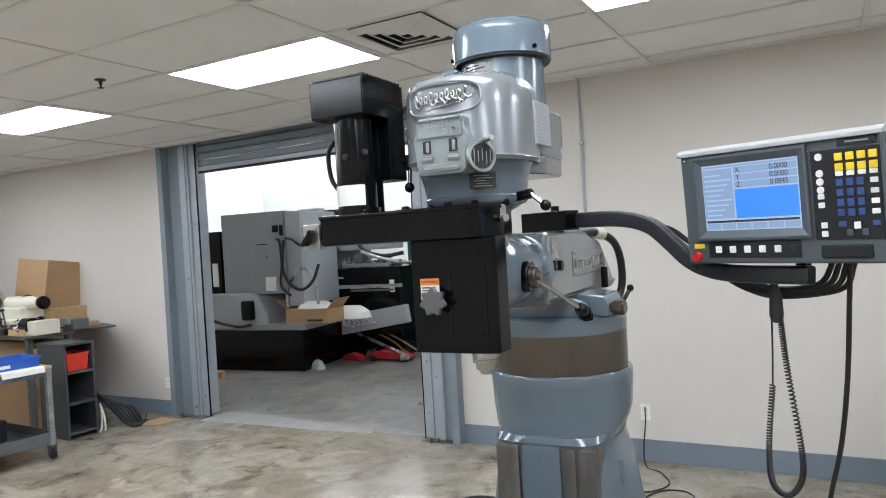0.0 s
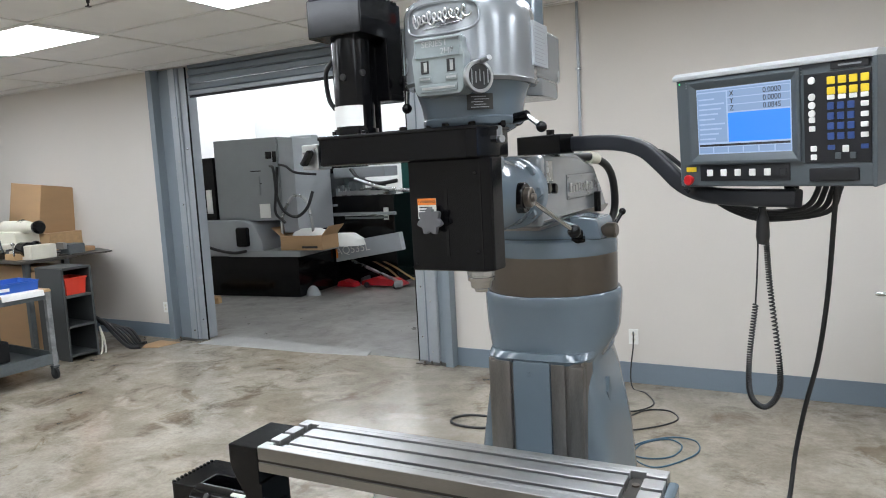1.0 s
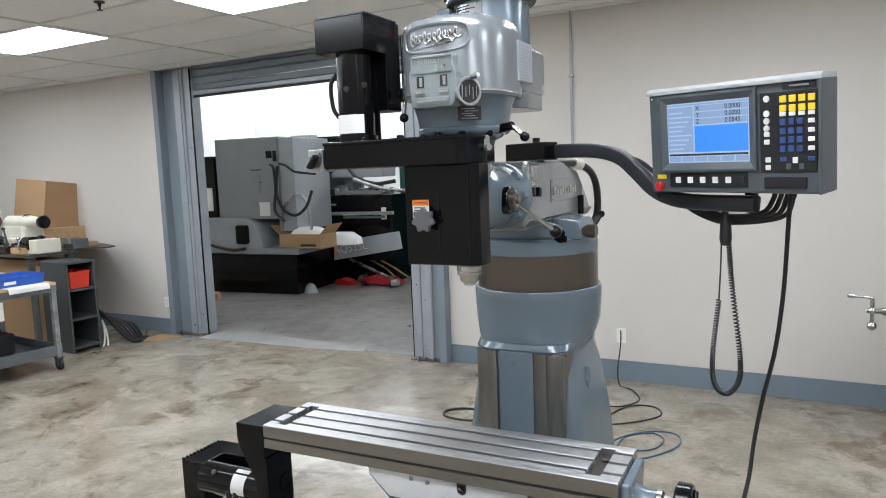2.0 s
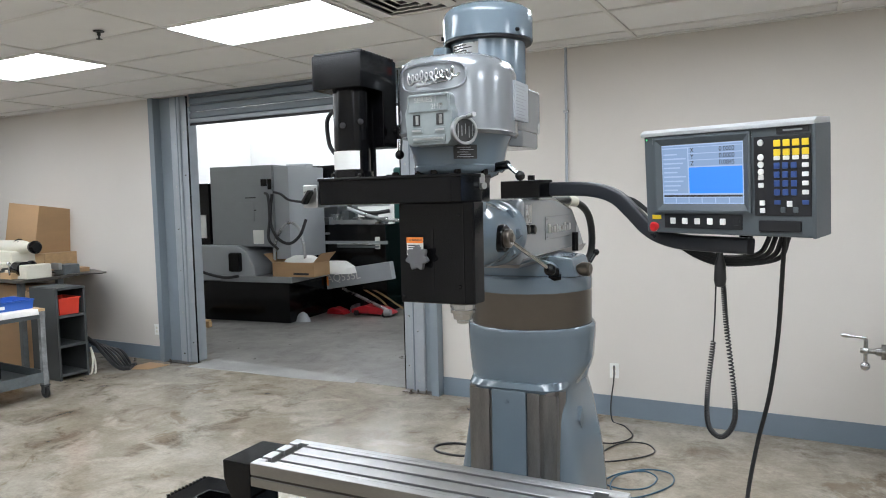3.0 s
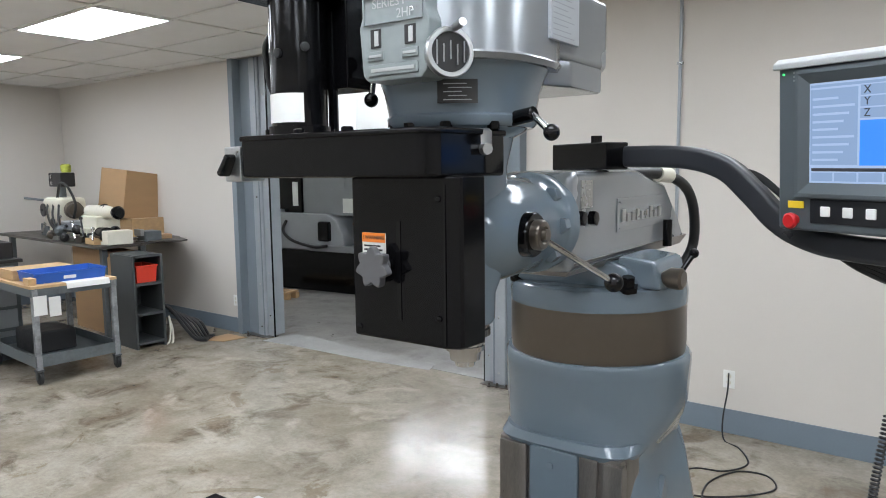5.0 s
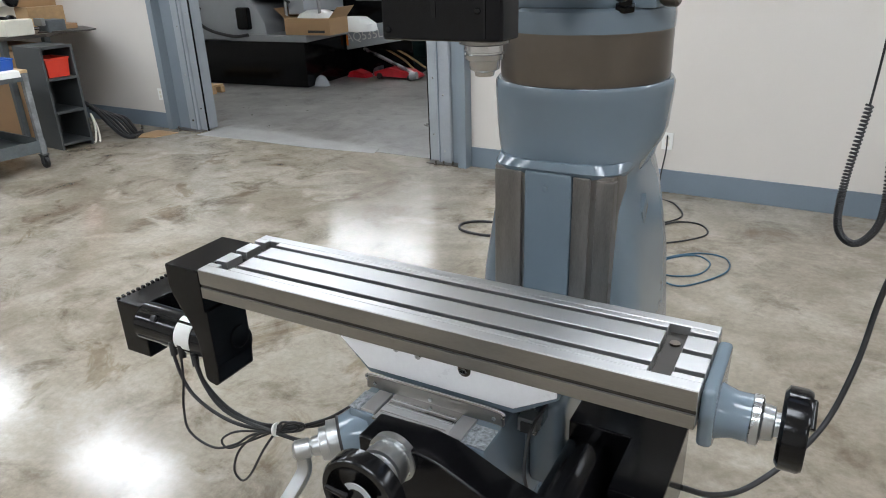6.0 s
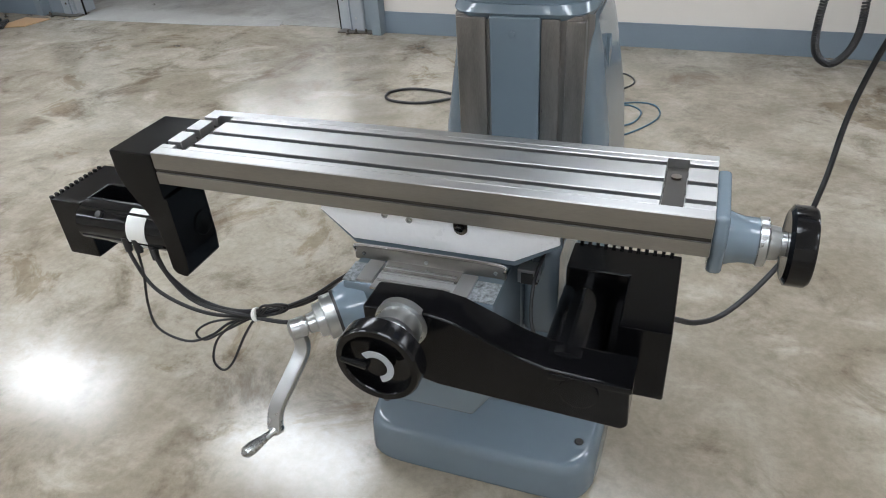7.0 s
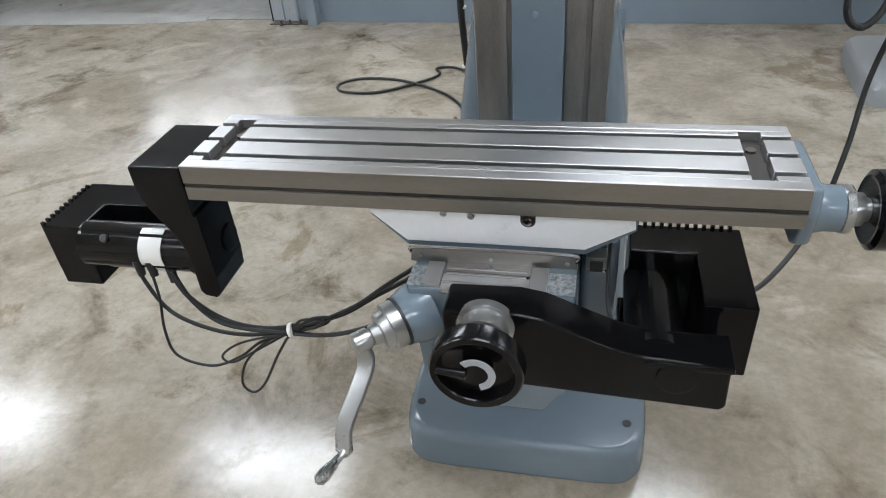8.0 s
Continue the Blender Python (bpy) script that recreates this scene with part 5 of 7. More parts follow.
for k in range(12):
    x = 0.312 + 0.0165 * k
    part("cooling_fin", B((x, x + 0.007, 0.210, 0.221, 0.53, 0.680)), M_BLACK, ym, xf=YDR, smooth=0)
bm = bmesh.new()
tube(bm, [(0.35, -0.12, 0.560), (0.355, -0.12, 0.538), (0.375, -0.115, 0.530), (0.395, -0.11, 0.540), (0.40, -0.11, 0.562)], 0.005)
part("cord_loop", bm, M_RUB, ym, xf=YDR)
# black box added to close the bright gap by the motor, where it is dark
part("gap_filler", B((0.285, 0.425, -0.03, 0.125, 0.508, 0.552), bevel=0.004), M_BLACK, ym, xf=YDR)
bm = bmesh.new()
tube(bm, [(0.262, 0.10, 0.72), (0.258, 0.02, 0.70), (0.262, -0.02, 0.64), (0.285, -0.05, 0.60)], 0.0035, count=7)
part("motor_cable", bm, M_RUB, ym, xf=YDR)

# cables of the lengthwise servo: down from the motor, across, and into the knee
runs = [([(-0.776, -0.03, 0.655), (-0.772, -0.04, 0.601), (-0.716, -0.05, 0.515), (-0.586, -0.05, 0.472), (-0.444, -0.04, 0.490), (-0.302, -0.03, 0.556), (-0.215, -0.02, 0.62), (-0.120, -0.01, 0.690)], 0.0050),
        ([(-0.700, -0.04, 0.640), (-0.668, -0.05, 0.575), (-0.600, -0.05, 0.515), (-0.520, -0.045, 0.492), (-0.444, -0.035, 0.496), (-0.330, -0.02, 0.528), (-0.240, -0.01, 0.585), (-0.120, 0.0, 0.66)], 0.0055),
        ([(-0.690, -0.045, 0.636), (-0.655, -0.055, 0.562), (-0.590, -0.055, 0.503), (-0.444, -0.045, 0.484), (-0.34, -0.04, 0.488), (-0.230, -0.03, 0.528), (-0.130, -0.02, 0.60)], 0.0055),
        ([(-0.745, -0.04, 0.650), (-0.742, -0.05, 0.564), (-0.753, -0.06, 0.47), (-0.735, -0.07, 0.405), (-0.654, -0.07, 0.382), (-0.580, -0.06, 0.41), (-0.520, -0.05, 0.455), (-0.444, -0.04, 0.480), (-0.36, -0.045, 0.520), (-0.345, -0.05, 0.545), (-0.39, -0.05, 0.535), (-0.43, -0.045, 0.495)], 0.0034),
        ([(-0.435, -0.04, 0.488), (-0.50, -0.05, 0.462), (-0.565, -0.06, 0.40), (-0.588, -0.07, 0.335), (-0.568, -0.07, 0.306), (-0.530, -0.07, 0.340), (-0.481, -0.055, 0.430), (-0.44, -0.04, 0.486), (-0.38, -0.05, 0.512), (-0.36, -0.05, 0.535), (-0.41, -0.05, 0.53), (-0.44, -0.04, 0.492)], 0.0032),
        ([(-0.44, -0.045, 0.486), (-0.56, -0.06, 0.458), (-0.62, -0.065, 0.415), (-0.60, -0.065, 0.395), (-0.53, -0.055, 0.435), (-0.44, -0.04, 0.490)], 0.0030)]
for k, (pts, r) in enumerate(runs):
    bm = bmesh.new()
    tube(bm, pts, r, count=8)
    part("servo_cable", bm, M_RUB, xm, "black cable looping from the table servo to the knee")
bm = bmesh.new()
turned(bm, (-0.449, -0.04, 0.488), (0.97, 0.1, 0.2), [(0, 0.017), (0.008, 0.017)], 12)
part("cable_tie", bm, M_WHITE, xm, "white cable tie")
for x, z in ((-0.776, 0.652), (-0.745, 0.652), (-0.70, 0.640)):
    bm = bmesh.new()
    cyl(bm, (x, -0.035, z), (x + 0.004, -0.04, z - 0.035), 0.011, 0.009, count=10)
    part("cable_gland", bm, M_RUB, xm)

# ---- the control console on its arm ----
con = thing("control_console", (0.05, 0.59, 1.70), "dark grey numeric control console on a bent steel arm, screen on", "control console")
bm = bmesh.new()
tube(bm, [(0.061, 0.587, 1.730), (0.184, 0.570, 1.728), (0.316, 0.551, 1.723), (0.396, 0.539, 1.700), (0.451, 0.530, 1.652), (0.501, 0.521, 1.601), (0.553, 0.508, 1.573), (0.627, 0.475, 1.560), (0.794, 0.400, 1.556)], 0.02, flat=(0.021, 0.023), count=16)
arm = part("arm", bm, M_ARM, con, "bent black square-tube arm")
bm = bmesh.new()
box(bm, -0.005, 0.175, -0.032, 0.032, 1.700, 1.759, bevel=0.003)
part("arm_block", bm, M_BLACK, con, "black clamp block", xf=Matrix.Translation((0.015, 0.607, 0)) @ Matrix.Rotation(radians(-24.2), 4, "Z"))
bm = bmesh.new()
cyl(bm, (0.115, 0.562, 1.69), (0.115, 0.562, 1.775), 0.013, count=8)
part("clamp_bolt", bm, M_BLACK, con)
CON = Matrix.Translation((0.5105, 0.4545, 1.5915)) @ Matrix.Rotation(radians(-23.7), 4, "Z") @ Matrix.Rotation(radians(0.7), 4, "Y") @ Matrix.Rotation(radians(5.0), 4, "X") @ Matrix.Diagonal((0.97, 1, 1.085, 1))
CW, CH = 0.488, 0.262
bm = bmesh.new()
box(bm, 0, CW, 0, 0.075, 0, CH, bevel=0.006, seg=3)
house = part("housing", bm, M_CONS, con, "dark grey console housing", xf=CON)
bm = bmesh.new()
prism(bm, [(-0.010, CH - 0.006), (-0.010, CH + 0.003), (0.004, CH + 0.010), (0.082, CH + 0.008), (0.082, CH - 0.006)], "x", -0.004, CW + 0.004, bevel=0.002)
part("top_rim", bm, M_RIM, house, "pale top edge", xf=CON)
part("side_rim", B((CW - 0.004, CW + 0.006, -0.010, 0.08, 0, CH - 0.004), bevel=0.003), M_CONS, house, xf=CON)
for k in range(3):
    part("groove", B((0.03, 0.33, -0.0018, 0.002, CH - 0.014 - 0.006 * k, CH - 0.0115 - 0.006 * k)), M_MACH, house, xf=CON, smooth=0)
# screen with a sloped bezel
SX0, SX1, SZ0, SZ1 = 0.060, 0.306, 0.078, 0.230
bm = bmesh.new()
rr = lambda o, y: [(SX0 - o, y, SZ0 - o), (SX1 + o, y, SZ0 - o), (SX1 + o, y, SZ1 + o), (SX0 - o, y, SZ1 + o)]
loft(bm, [rr(0.022, 0.002), rr(0.022, -0.010), rr(0.016, -0.011), rr(0.0, -0.0015), rr(0.0, 0.002)], cap=False)
part("bezel", bm, M_CONS, house, xf=CON, smooth=0)
DISP = glow("display_panel", (0.50, 0.68, 1.0), 0.75)
DISPB = glow("display_blue", (0.012, 0.26, 1.0), 1.0)
DISPL = glow("display_grey", (0.34, 0.52, 0.86), 0.68)
DISPK = glow("display_ink", (0.01, 0.02, 0.05), 0.2)
scr = part("screen", B((SX0, SX1, -0.001, 0.001, SZ0, SZ1)), DISP, house, "lit display with three axis readings", xf=CON, smooth=0)
def pane(x0, x1, z0, z1, m_, name="display_field", d=0.0):
    part(name, B((x0, x1, -0.0018 - d, -0.0012 - d, z0, z1)), m_, house, xf=CON, smooth=0)
pane(SX0 + 0.086, SX1 - 0.003, SZ0 + 0.027, SZ0 + 0.093, DISPB)
pane(SX0 + 0.002, SX0 + 0.082, SZ0 + 0.028, SZ0 + 0.142, DISPL)
for k in range(3):
    pane(SX0 + 0.086, SX1 - 0.003, SZ0 + 0.096 + 0.0165 * k, SZ0 + 0.1105 + 0.0165 * k, DISPL)
for k in range(9):
    pane(SX0 + 0.006, SX0 + 0.05 + 0.009 * (k % 4), SZ0 + 0.034 + 0.0115 * k, SZ0 + 0.0375 + 0.0115 * k, DISP, d=0.0007)
pane(SX0 + 0.004, SX1 - 0.004, SZ0 + 0.018, SZ0 + 0.023, DISPK)
for k in range(6):
    pane(SX0 + 0.004 + 0.0405 * k, SX0 + 0.041 + 0.0405 * k, SZ0 + 0.003, SZ0 + 0.016, DISPL)
pane(SX0 + 0.002, SX1 - 0.002, SZ1 - 0.007, SZ1 - 0.003, DISPL)
for k, (ax, val) in enumerate((("Z", "0.0845"), ("Y", "0.0000"), ("X", "0.0000"))):
    z = SZ0 + 0.1032 + 0.0165 * k
    for text, x in ((ax, SX0 + 0.097), (val, SX1 - 0.046)):
        part("reading", words(text, 0.0165, Matrix.Translation((x, -0.0022, z)) @ Matrix.Rotation(radians(90), 4, "X")), DISPK, house, xf=CON, smooth=0)
# soft keys, key panel, keys
part("soft_key_panel", B((0.062, 0.300, -0.003, 0.001, 0.014, 0.052), bevel=0.002), M_CONSB, house, xf=CON)
for k in range(6):
    x = 0.083 + 0.0385 * k
    part("soft_key", B((x, x + 0.017, -0.007, -0.003, 0.026, 0.042), bevel=0.002), M_WHITE if k < 5 else M_CONSB, house, xf=CON)
part("key_panel", B((0.335, 0.480, -0.003, 0.001, 0.050, 0.236), bevel=0.002), M_CONSB, house, "black key panel", xf=CON)
part("brand_bar", B((0.395, 0.475, -0.004, 0.001, 0.240, 0.254), bevel=0.001), M_CONSB, house, xf=CON)
part("brand_mark", B((0.412, 0.460, -0.0047, -0.004, 0.2455, 0.2490)), M_MACH, house, xf=CON, smooth=0)
KEY_ROWS = []
for r in range(2):
    KEY_ROWS += [(0.388 + 0.0235 * c, 0.211 - 0.021 * r, 0.0175, 0.0155, M_YEL) for c in range(4)]
KEY_ROWS += [(0.388 + 0.0235 * c, 0.180, 0.0165, 0.0095, M_WHITE) for c in range(4)]
for r in range(4):
    KEY_ROWS += [(0.388 + 0.0215 * c, 0.160 - 0.0205 * r, 0.0150, 0.0145, M_KEYB) for c in range(3)]
    KEY_ROWS += [(0.4585, 0.162 - 0.0205 * r, 0.0165, 0.0105, M_WHITE)]
KEY_ROWS += [(0.388, 0.0775, 0.0165, 0.010, M_KEYB), (0.4585, 0.0775, 0.0165, 0.010, M_KEYB), (0.420, 0.072, 0.014, 0.014, M_WHITE), (0.404, 0.0585, 0.013, 0.013, M_CONS), (0.436, 0.0585, 0.013, 0.013, M_CONS)]
KEY_ROWS += [(0.347, 0.135, 0.0145, 0.0115, M_WHITE), (0.347, 0.117, 0.0145, 0.0115, M_WHITE), (0.350, 0.075, 0.014, 0.012, M_WHITE), (0.350, 0.057, 0.014, 0.012, M_WHITE)]
for x, z, w, h, m_ in KEY_ROWS:
    part("key", B((x, x + w, -0.007, -0.003, z, z + h), bevel=0.0018), m_, house, xf=CON)
for x, z in ((0.354, 0.222), (0.354, 0.188), (0.354, 0.171), (0.354, 0.154)):
    bm = bmesh.new()
    turned(bm, (x, -0.003, z), (0, -1, 0), [(0, 0.0078), (0.004, 0.0075), (0.005, 0.006)], 14)
    part("round_key", bm, M_WHITE, house, xf=CON)
part("port_cover", B((0.345, 0.455, -0.0055, 0.001, 0.012, 0.040), bevel=0.004), M_CONSB, house, xf=CON)
bm = bmesh.new()
turned(bm, (0.034, 0.0, 0.018), (0, -1, 0), [(0, 0.008), (0.010, 0.008), (0.011, 0.0125), (0.018, 0.0130), (0.022, 0.010)], 22)
part("emergency_stop", bm, M_STOP, house, "red emergency stop button", xf=CON)
part("stop_label", B((0.021, 0.050, -0.0022, 0.001, 0.037, 0.048)), M_YEL, house, "small yellow label", xf=CON, smooth=0)
bm = bmesh.new()
turned(bm, (0.012, -0.001, CH - 0.014), (0, -1, 0), [(0, 0.002), (0.002, 0.002)], 8)
part("indicator", bm, glow("green_led", (0.1, 0.9, 0.3), 1.5), house, xf=CON)
# mount under the housing, cables, coiled hand switch cord
bm = bmesh.new()
cyl(bm, (0.82, 0.115, 1.59), (0.82, 0.115, 1.66), 0.016)
cyl(bm, (0.82, 0.10, 1.585), (0.82, 0.10, 1.60), 0.012, count=6)
part("swivel_post", bm, M_BLACK, con, xf=CON2)
for k in range(4):
    d = 0.014 * k
    bm = bmesh.new()
    tube(bm, [(0.64, 0.205, 1.615 - 0.003 * k), (0.70, 0.175, 1.590 - 0.006 * k), (0.77, 0.14, 1.574 - 0.006 * k), (0.845 + d, 0.10, 1.585 - 0.004 * k), (0.87 + d, 0.085, 1.62), (0.875 + d, 0.08, 1.655)], 0.006, count=8)
    part("console_cable", bm, M_RUB, con, "black cable looping under the console", xf=CON2)
bm = bmesh.new()
tube(bm, [(0.40, 0.565, 1.700), (0.45, 0.570, 1.685), (0.50, 0.560, 1.645), (0.56, 0.540, 1.595)], 0.007, count=8)
part("arm_cable", bm, M_RUB, con)
bm = bmesh.new()
tube(bm, [(0.09, 0.70, 1.690), (0.13, 0.82, 1.690), (0.155, 0.92, 1.684), (0.178, 1.02, 1.65), (0.185, 1.08, 1.58), (0.178, 1.10, 1.48), (0.15, 1.04, 1.40)], 0.014, count=10)
part("hose", bm, M_RUB, con, "black hose from the arm down behind the ram")
bm = bmesh.new()
cyl(bm, (0.145, 0.885, 1.687), (0.160, 0.935, 1.682), 0.020)
part("cable_sleeve", bm, M_CREAM, con, "cream cable sleeve")
PX_, PY_ = 0.762, 0.10
bm = bmesh.new()
turned(bm, (PX_, PY_, 1.62), (0, 0, -1), [(0, 0.006), (0.04, 0.007), (0.06, 0.013), (0.10, 0.015), (0.115, 0.012), (0.118, 0.004)], 16)
part("hand_switch", bm, M_RUB, con, "black hand switch hanging under the console", xf=CON2)
bm = bmesh.new()
coil(bm, [(PX_ + 0.006, PY_ + 0.01, 1.52), (PX_ + 0.015, PY_ + 0.01, 1.40), (PX_ + 0.035, PY_ + 0.012, 1.22), (PX_ + 0.032, PY_ + 0.012, 1.15), (PX_ + 0.004, PY_ + 0.012, 1.115), (PX_ - 0.026, PY_ + 0.012, 1.14), (PX_ - 0.030, PY_ + 0.012, 1.22), (PX_ - 0.016, PY_ + 0.012, 1.36)], 0.0052, 0.0021, 150)
tube(bm, [(PX_ - 0.016, PY_ + 0.012, 1.36), (PX_ - 0.012, PY_ + 0.01, 1.45), (PX_ - 0.008, PY_ + 0.01, 1.62)], 0.0022, count=6)
part("coiled_cord", bm, M_RUB, con, "black coiled cord in a hanging loop", xf=CON2)
bm = bmesh.new()
tube(bm, [(0.878, 0.42, 1.62), (0.872, 0.45, 1.50), (0.862, 0.50, 1.30), (0.842, 0.53, 1.12), (0.812, 0.56, 0.97), (0.790, 0.56, 0.84), (0.772, 0.52, 0.70), (0.735, 0.46, 0.57), (0.675, 0.38, 0.50), (0.600, 0.29, 0.46), (0.540, 0.22, 0.475), (0.485, 0.15, 0.53)], 0.0064, count=10)
part("power_cable", bm, M_RUB, con, "long black cable hanging from the console")

# ---- loose cords on the floor behind the mill ----
def cord(pts, r, label, material=M_RUB, frame_=SIDE):
    t = thing("extension_cord", (pts[0][0], pts[0][1], 0), label, "cord", frame_, "extension cords")
    bm = bmesh.new()
    tube(bm, [(x, y, (z[0] if z else r + 0.001)) for x, y, *z in pts], r, count=8)
    part("cable", bm, material, t)


M_CORDB = mat("blue_cord", (0.03, 0.09, 0.14), 0.5, var=0.1, bump=0.02)
cord([(-0.58, 3.60, 0.40), (-0.57, 3.56, 0.30), (-0.575, 3.50, 0.12), (-0.55, 3.47), (-0.44, 3.40), (-0.33, 3.20), (-0.40, 3.02), (-0.55, 2.95), (-0.60, 2.75), (-0.45, 2.62), (-0.25, 2.75), (-0.12, 2.95), (-0.20, 3.10), (-0.35, 3.05), (-0.42, 2.80), (-0.35, 2.50), (-0.30, 2.3)], 0.005, "thin black cord from the wall outlet, looping over the floor")
cord([(-0.30, 2.1), (-0.25, 2.45), (-0.10, 2.65), (0.05, 2.66), (0.10, 2.50), (0.02, 2.30), (-0.08, 2.20), (-0.20, 2.28), (-0.22, 2.48), (-0.10, 2.62), (0.0, 2.55), (-0.02, 2.38), (-0.15, 2.30), (-0.32, 2.35)], 0.0045, "blue cord lying in loops on the floor", M_CORDB)
cord([(-0.55, 2.0), (-0.62, 2.12), (-0.80, 2.35), (-1.10, 2.51), (-1.35, 2.52), (-1.46, 2.42), (-1.40, 2.32), (-1.20, 2.33), (-1.02, 2.48), (-0.92, 2.62), (-0.96, 2.72), (-0.85, 2.74), (-0.70, 2.60), (-0.55, 2.30)], 0.008, "black cable lying in loops on the floor")

# ---- a second machine's table end, with its crank ----
LOW = Matrix.Translation((0.02, 0, -0.035))
m2 = thing("second_milling_machine", (1.62, 2.75, 0), "grey knee milling machine standing by the wall", "milling machine", SIDE)
bm = bmesh.new()
loft(bm, [superring(1.57, 2.82, z, 0.32 + d, 0.38 + d, 7, 40) for z, d in ((0, 0), (0.08, 0), (0.11, -0.02))])
part("base", bm, M_MACH, m2)
bm = bmesh.new()
loft(bm, [superring(1.72, 3.05, z, a, b, 6, 40) for z, a, b in ((0.1, 0.22, 0.25), (0.9, 0.18, 0.22), (1.3, 0.2, 0.22))])
part("column", bm, M_MACH, m2)
part("knee", B((1.55, 1.85, 2.5, 2.85, 0.35, 0.80), bevel=0.02), M_MACH, m2)
bm = B((1.18, 2.5, 2.50, 2.72, 0.90, 0.945), bevel=0.003)
box(bm, 1.18, 2.5, 2.52, 2.70, 0.83, 0.90, bevel=0.004)
for y in (2.505, 2.56, 2.615, 2.67):
    box(bm, 1.18, 2.5, y, y + 0.045, 0.944, 0.962, bevel=0.002, seg=1)
part("work_table", bm, M_STEEL, m2, xf=LOW)
bm = bmesh.new()
turned(bm, (1.19, 2.61, 0.90), (-1, 0, 0), [(0, 0.05), (0.03, 0.05), (0.035, 0.036), (0.055, 0.034), (0.057, 0.04), (0.085, 0.04), (0.087, 0.022), (0.11, 0.02), (0.112, 0.014), (0.18, 0.012)], 24)
part("end_bearing", bm, M_DSTEEL, m2, xf=LOW)
bm = bmesh.new()
cyl(bm, (1.035, 2.61, 0.965), (1.035, 2.61, 0.835), 0.010, count=12)
ball(bm, (1.035, 2.61, 0.82), 0.024)
ball(bm, (1.035, 2.61, 0.90), 0.020)
cr = part("crank", bm, M_CHROME, m2, "polished crank with a ball weight", xf=LOW)
bm = bmesh.new()
turned(bm, (1.04, 2.61, 0.968), (-1, 0.1, 0.05), [(0, 0.008), (0.03, 0.009), (0.05, 0.006), (0.07, 0.010), (0.105, 0.013), (0.12, 0.006)], 16)
part("crank_grip", bm, M_CHROME, cr, xf=LOW)

# ---- the corner with benches and a cart ----
def slab(x0, x1, y0, y1, z0, z1, bevel=0.004):
    bm = bmesh.new()
    box(bm, x0, x1, y0, y1, z0, z1, bevel=bevel)
    return bm


bench = thing("workbench", (-7.6, 2.95, 0), "steel workbench with a dark worn top and cardboard below", "workbench", CORNER)
bm = bmesh.new()
prism(bm, [(-9.1, 2.30), (-6.33, 2.30), (-6.33, 2.75), (-6.8, 3.5), (-9.1, 3.5)], "z", 0.955, 0.985, bevel=0.004)
part("worktop", bm, M_TOP, bench)
for x, ys in ((-8.95, (2.40, 3.40)), (-6.45, (2.40, 2.80))):
    for y in ys:
        part("leg", slab(x - 0.03, x + 0.03, y - 0.03, y + 0.03, 0, 0.955), M_BENCH, bench)
bm = bmesh.new()
prism(bm, [(-6.45, 2.74), (-6.16, 3.0), (-6.10, 3.06), (-6.16, 3.16), (-6.62, 3.3)], "z", 0.985, 1.0, bevel=0.003)
part("drip_tray", bm, M_TOP, bench)
t = thing("cardboard_sheet", (-7.0, 2.55, 0), "tall flat cardboard carton standing under the bench", "carton", CORNER)
part("carton", slab(-7.5, -6.50, 2.52, 2.75, 0.0, 0.90), M_CARD, t)
part("carton_fold", slab(-6.49, -6.30, 2.42, 2.60, 0.0, 0.86), M_CARD, t)

sh = thing("shelf_unit", (-6.0, 2.48, 0), "grey steel shelf unit with three open shelves", "shelf", CORNER)
for y0, y1 in ((2.385, 2.407), (2.665, 2.69)):
    part("side_panel", slab(-6.28, -5.82, y0, y1, 0, 0.915, 0.003), M_SHELF, sh)
for z in (0.04, 0.325, 0.62, 0.895):
    part("shelf", slab(-6.28, -5.815, 2.407, 2.665, z, z + 0.025, 0.003), M_SHELF, sh)
part("back_panel", slab(-6.285, -6.27, 2.39, 2.685, 0, 0.91, 0.002), M_SHELF, sh)
t = thing("storage_bin", (-5.98, 2.48, 0.645), "red plastic storage bin on the shelf", "bin", CORNER)
bm = bmesh.new()
loft(bm, [[(-6.12 - d, 2.435 - d, z), (-5.85 + d, 2.435 - d, z), (-5.85 + d, 2.625 + d, z), (-6.12 - d, 2.625 + d, z)] for z, d in ((0.647, 0.0), (0.80, 0.012), (0.803, 0.02), (0.815, 0.02), (0.815, 0.010), (0.66, -0.005))])
part("bin", bm, M_RED, t)

cart = thing("utility_cart", (-5.75, 1.68, 0), "worn grey steel utility cart on casters, with a wooden top", "cart", CORNER)
CX0, CX1, CY0, CY1 = -6.35, -5.36, 1.33, 2.02
part("top_board", slab(CX0, CX1, CY0, CY1, 0.785, 0.812), M_WOOD, cart, "worn wooden top board")
for z in (0.735, 0.155):
    part("tray", slab(CX0 + 0.01, CX1 - 0.01, CY0 + 0.01, CY1 - 0.01, z, z + 0.012, 0.002), M_BENCH, cart)
    for b in ((CX0, CX1, CY0, CY0 + 0.012), (CX0, CX1, CY1 - 0.012, CY1), (CX0, CX0 + 0.012, CY0, CY1), (CX1 - 0.012, CX1, CY0, CY1)):
        part("rail", slab(*b, z - 0.01, z + 0.055 + (0.03 if z < 0.5 else 0), 0.002), M_BENCH, cart)
M_POST = mat("chipped_grey_paint", (0.22, 0.23, 0.235), 0.5, var=0.5, scale=14, grain=60, bump=0.15)
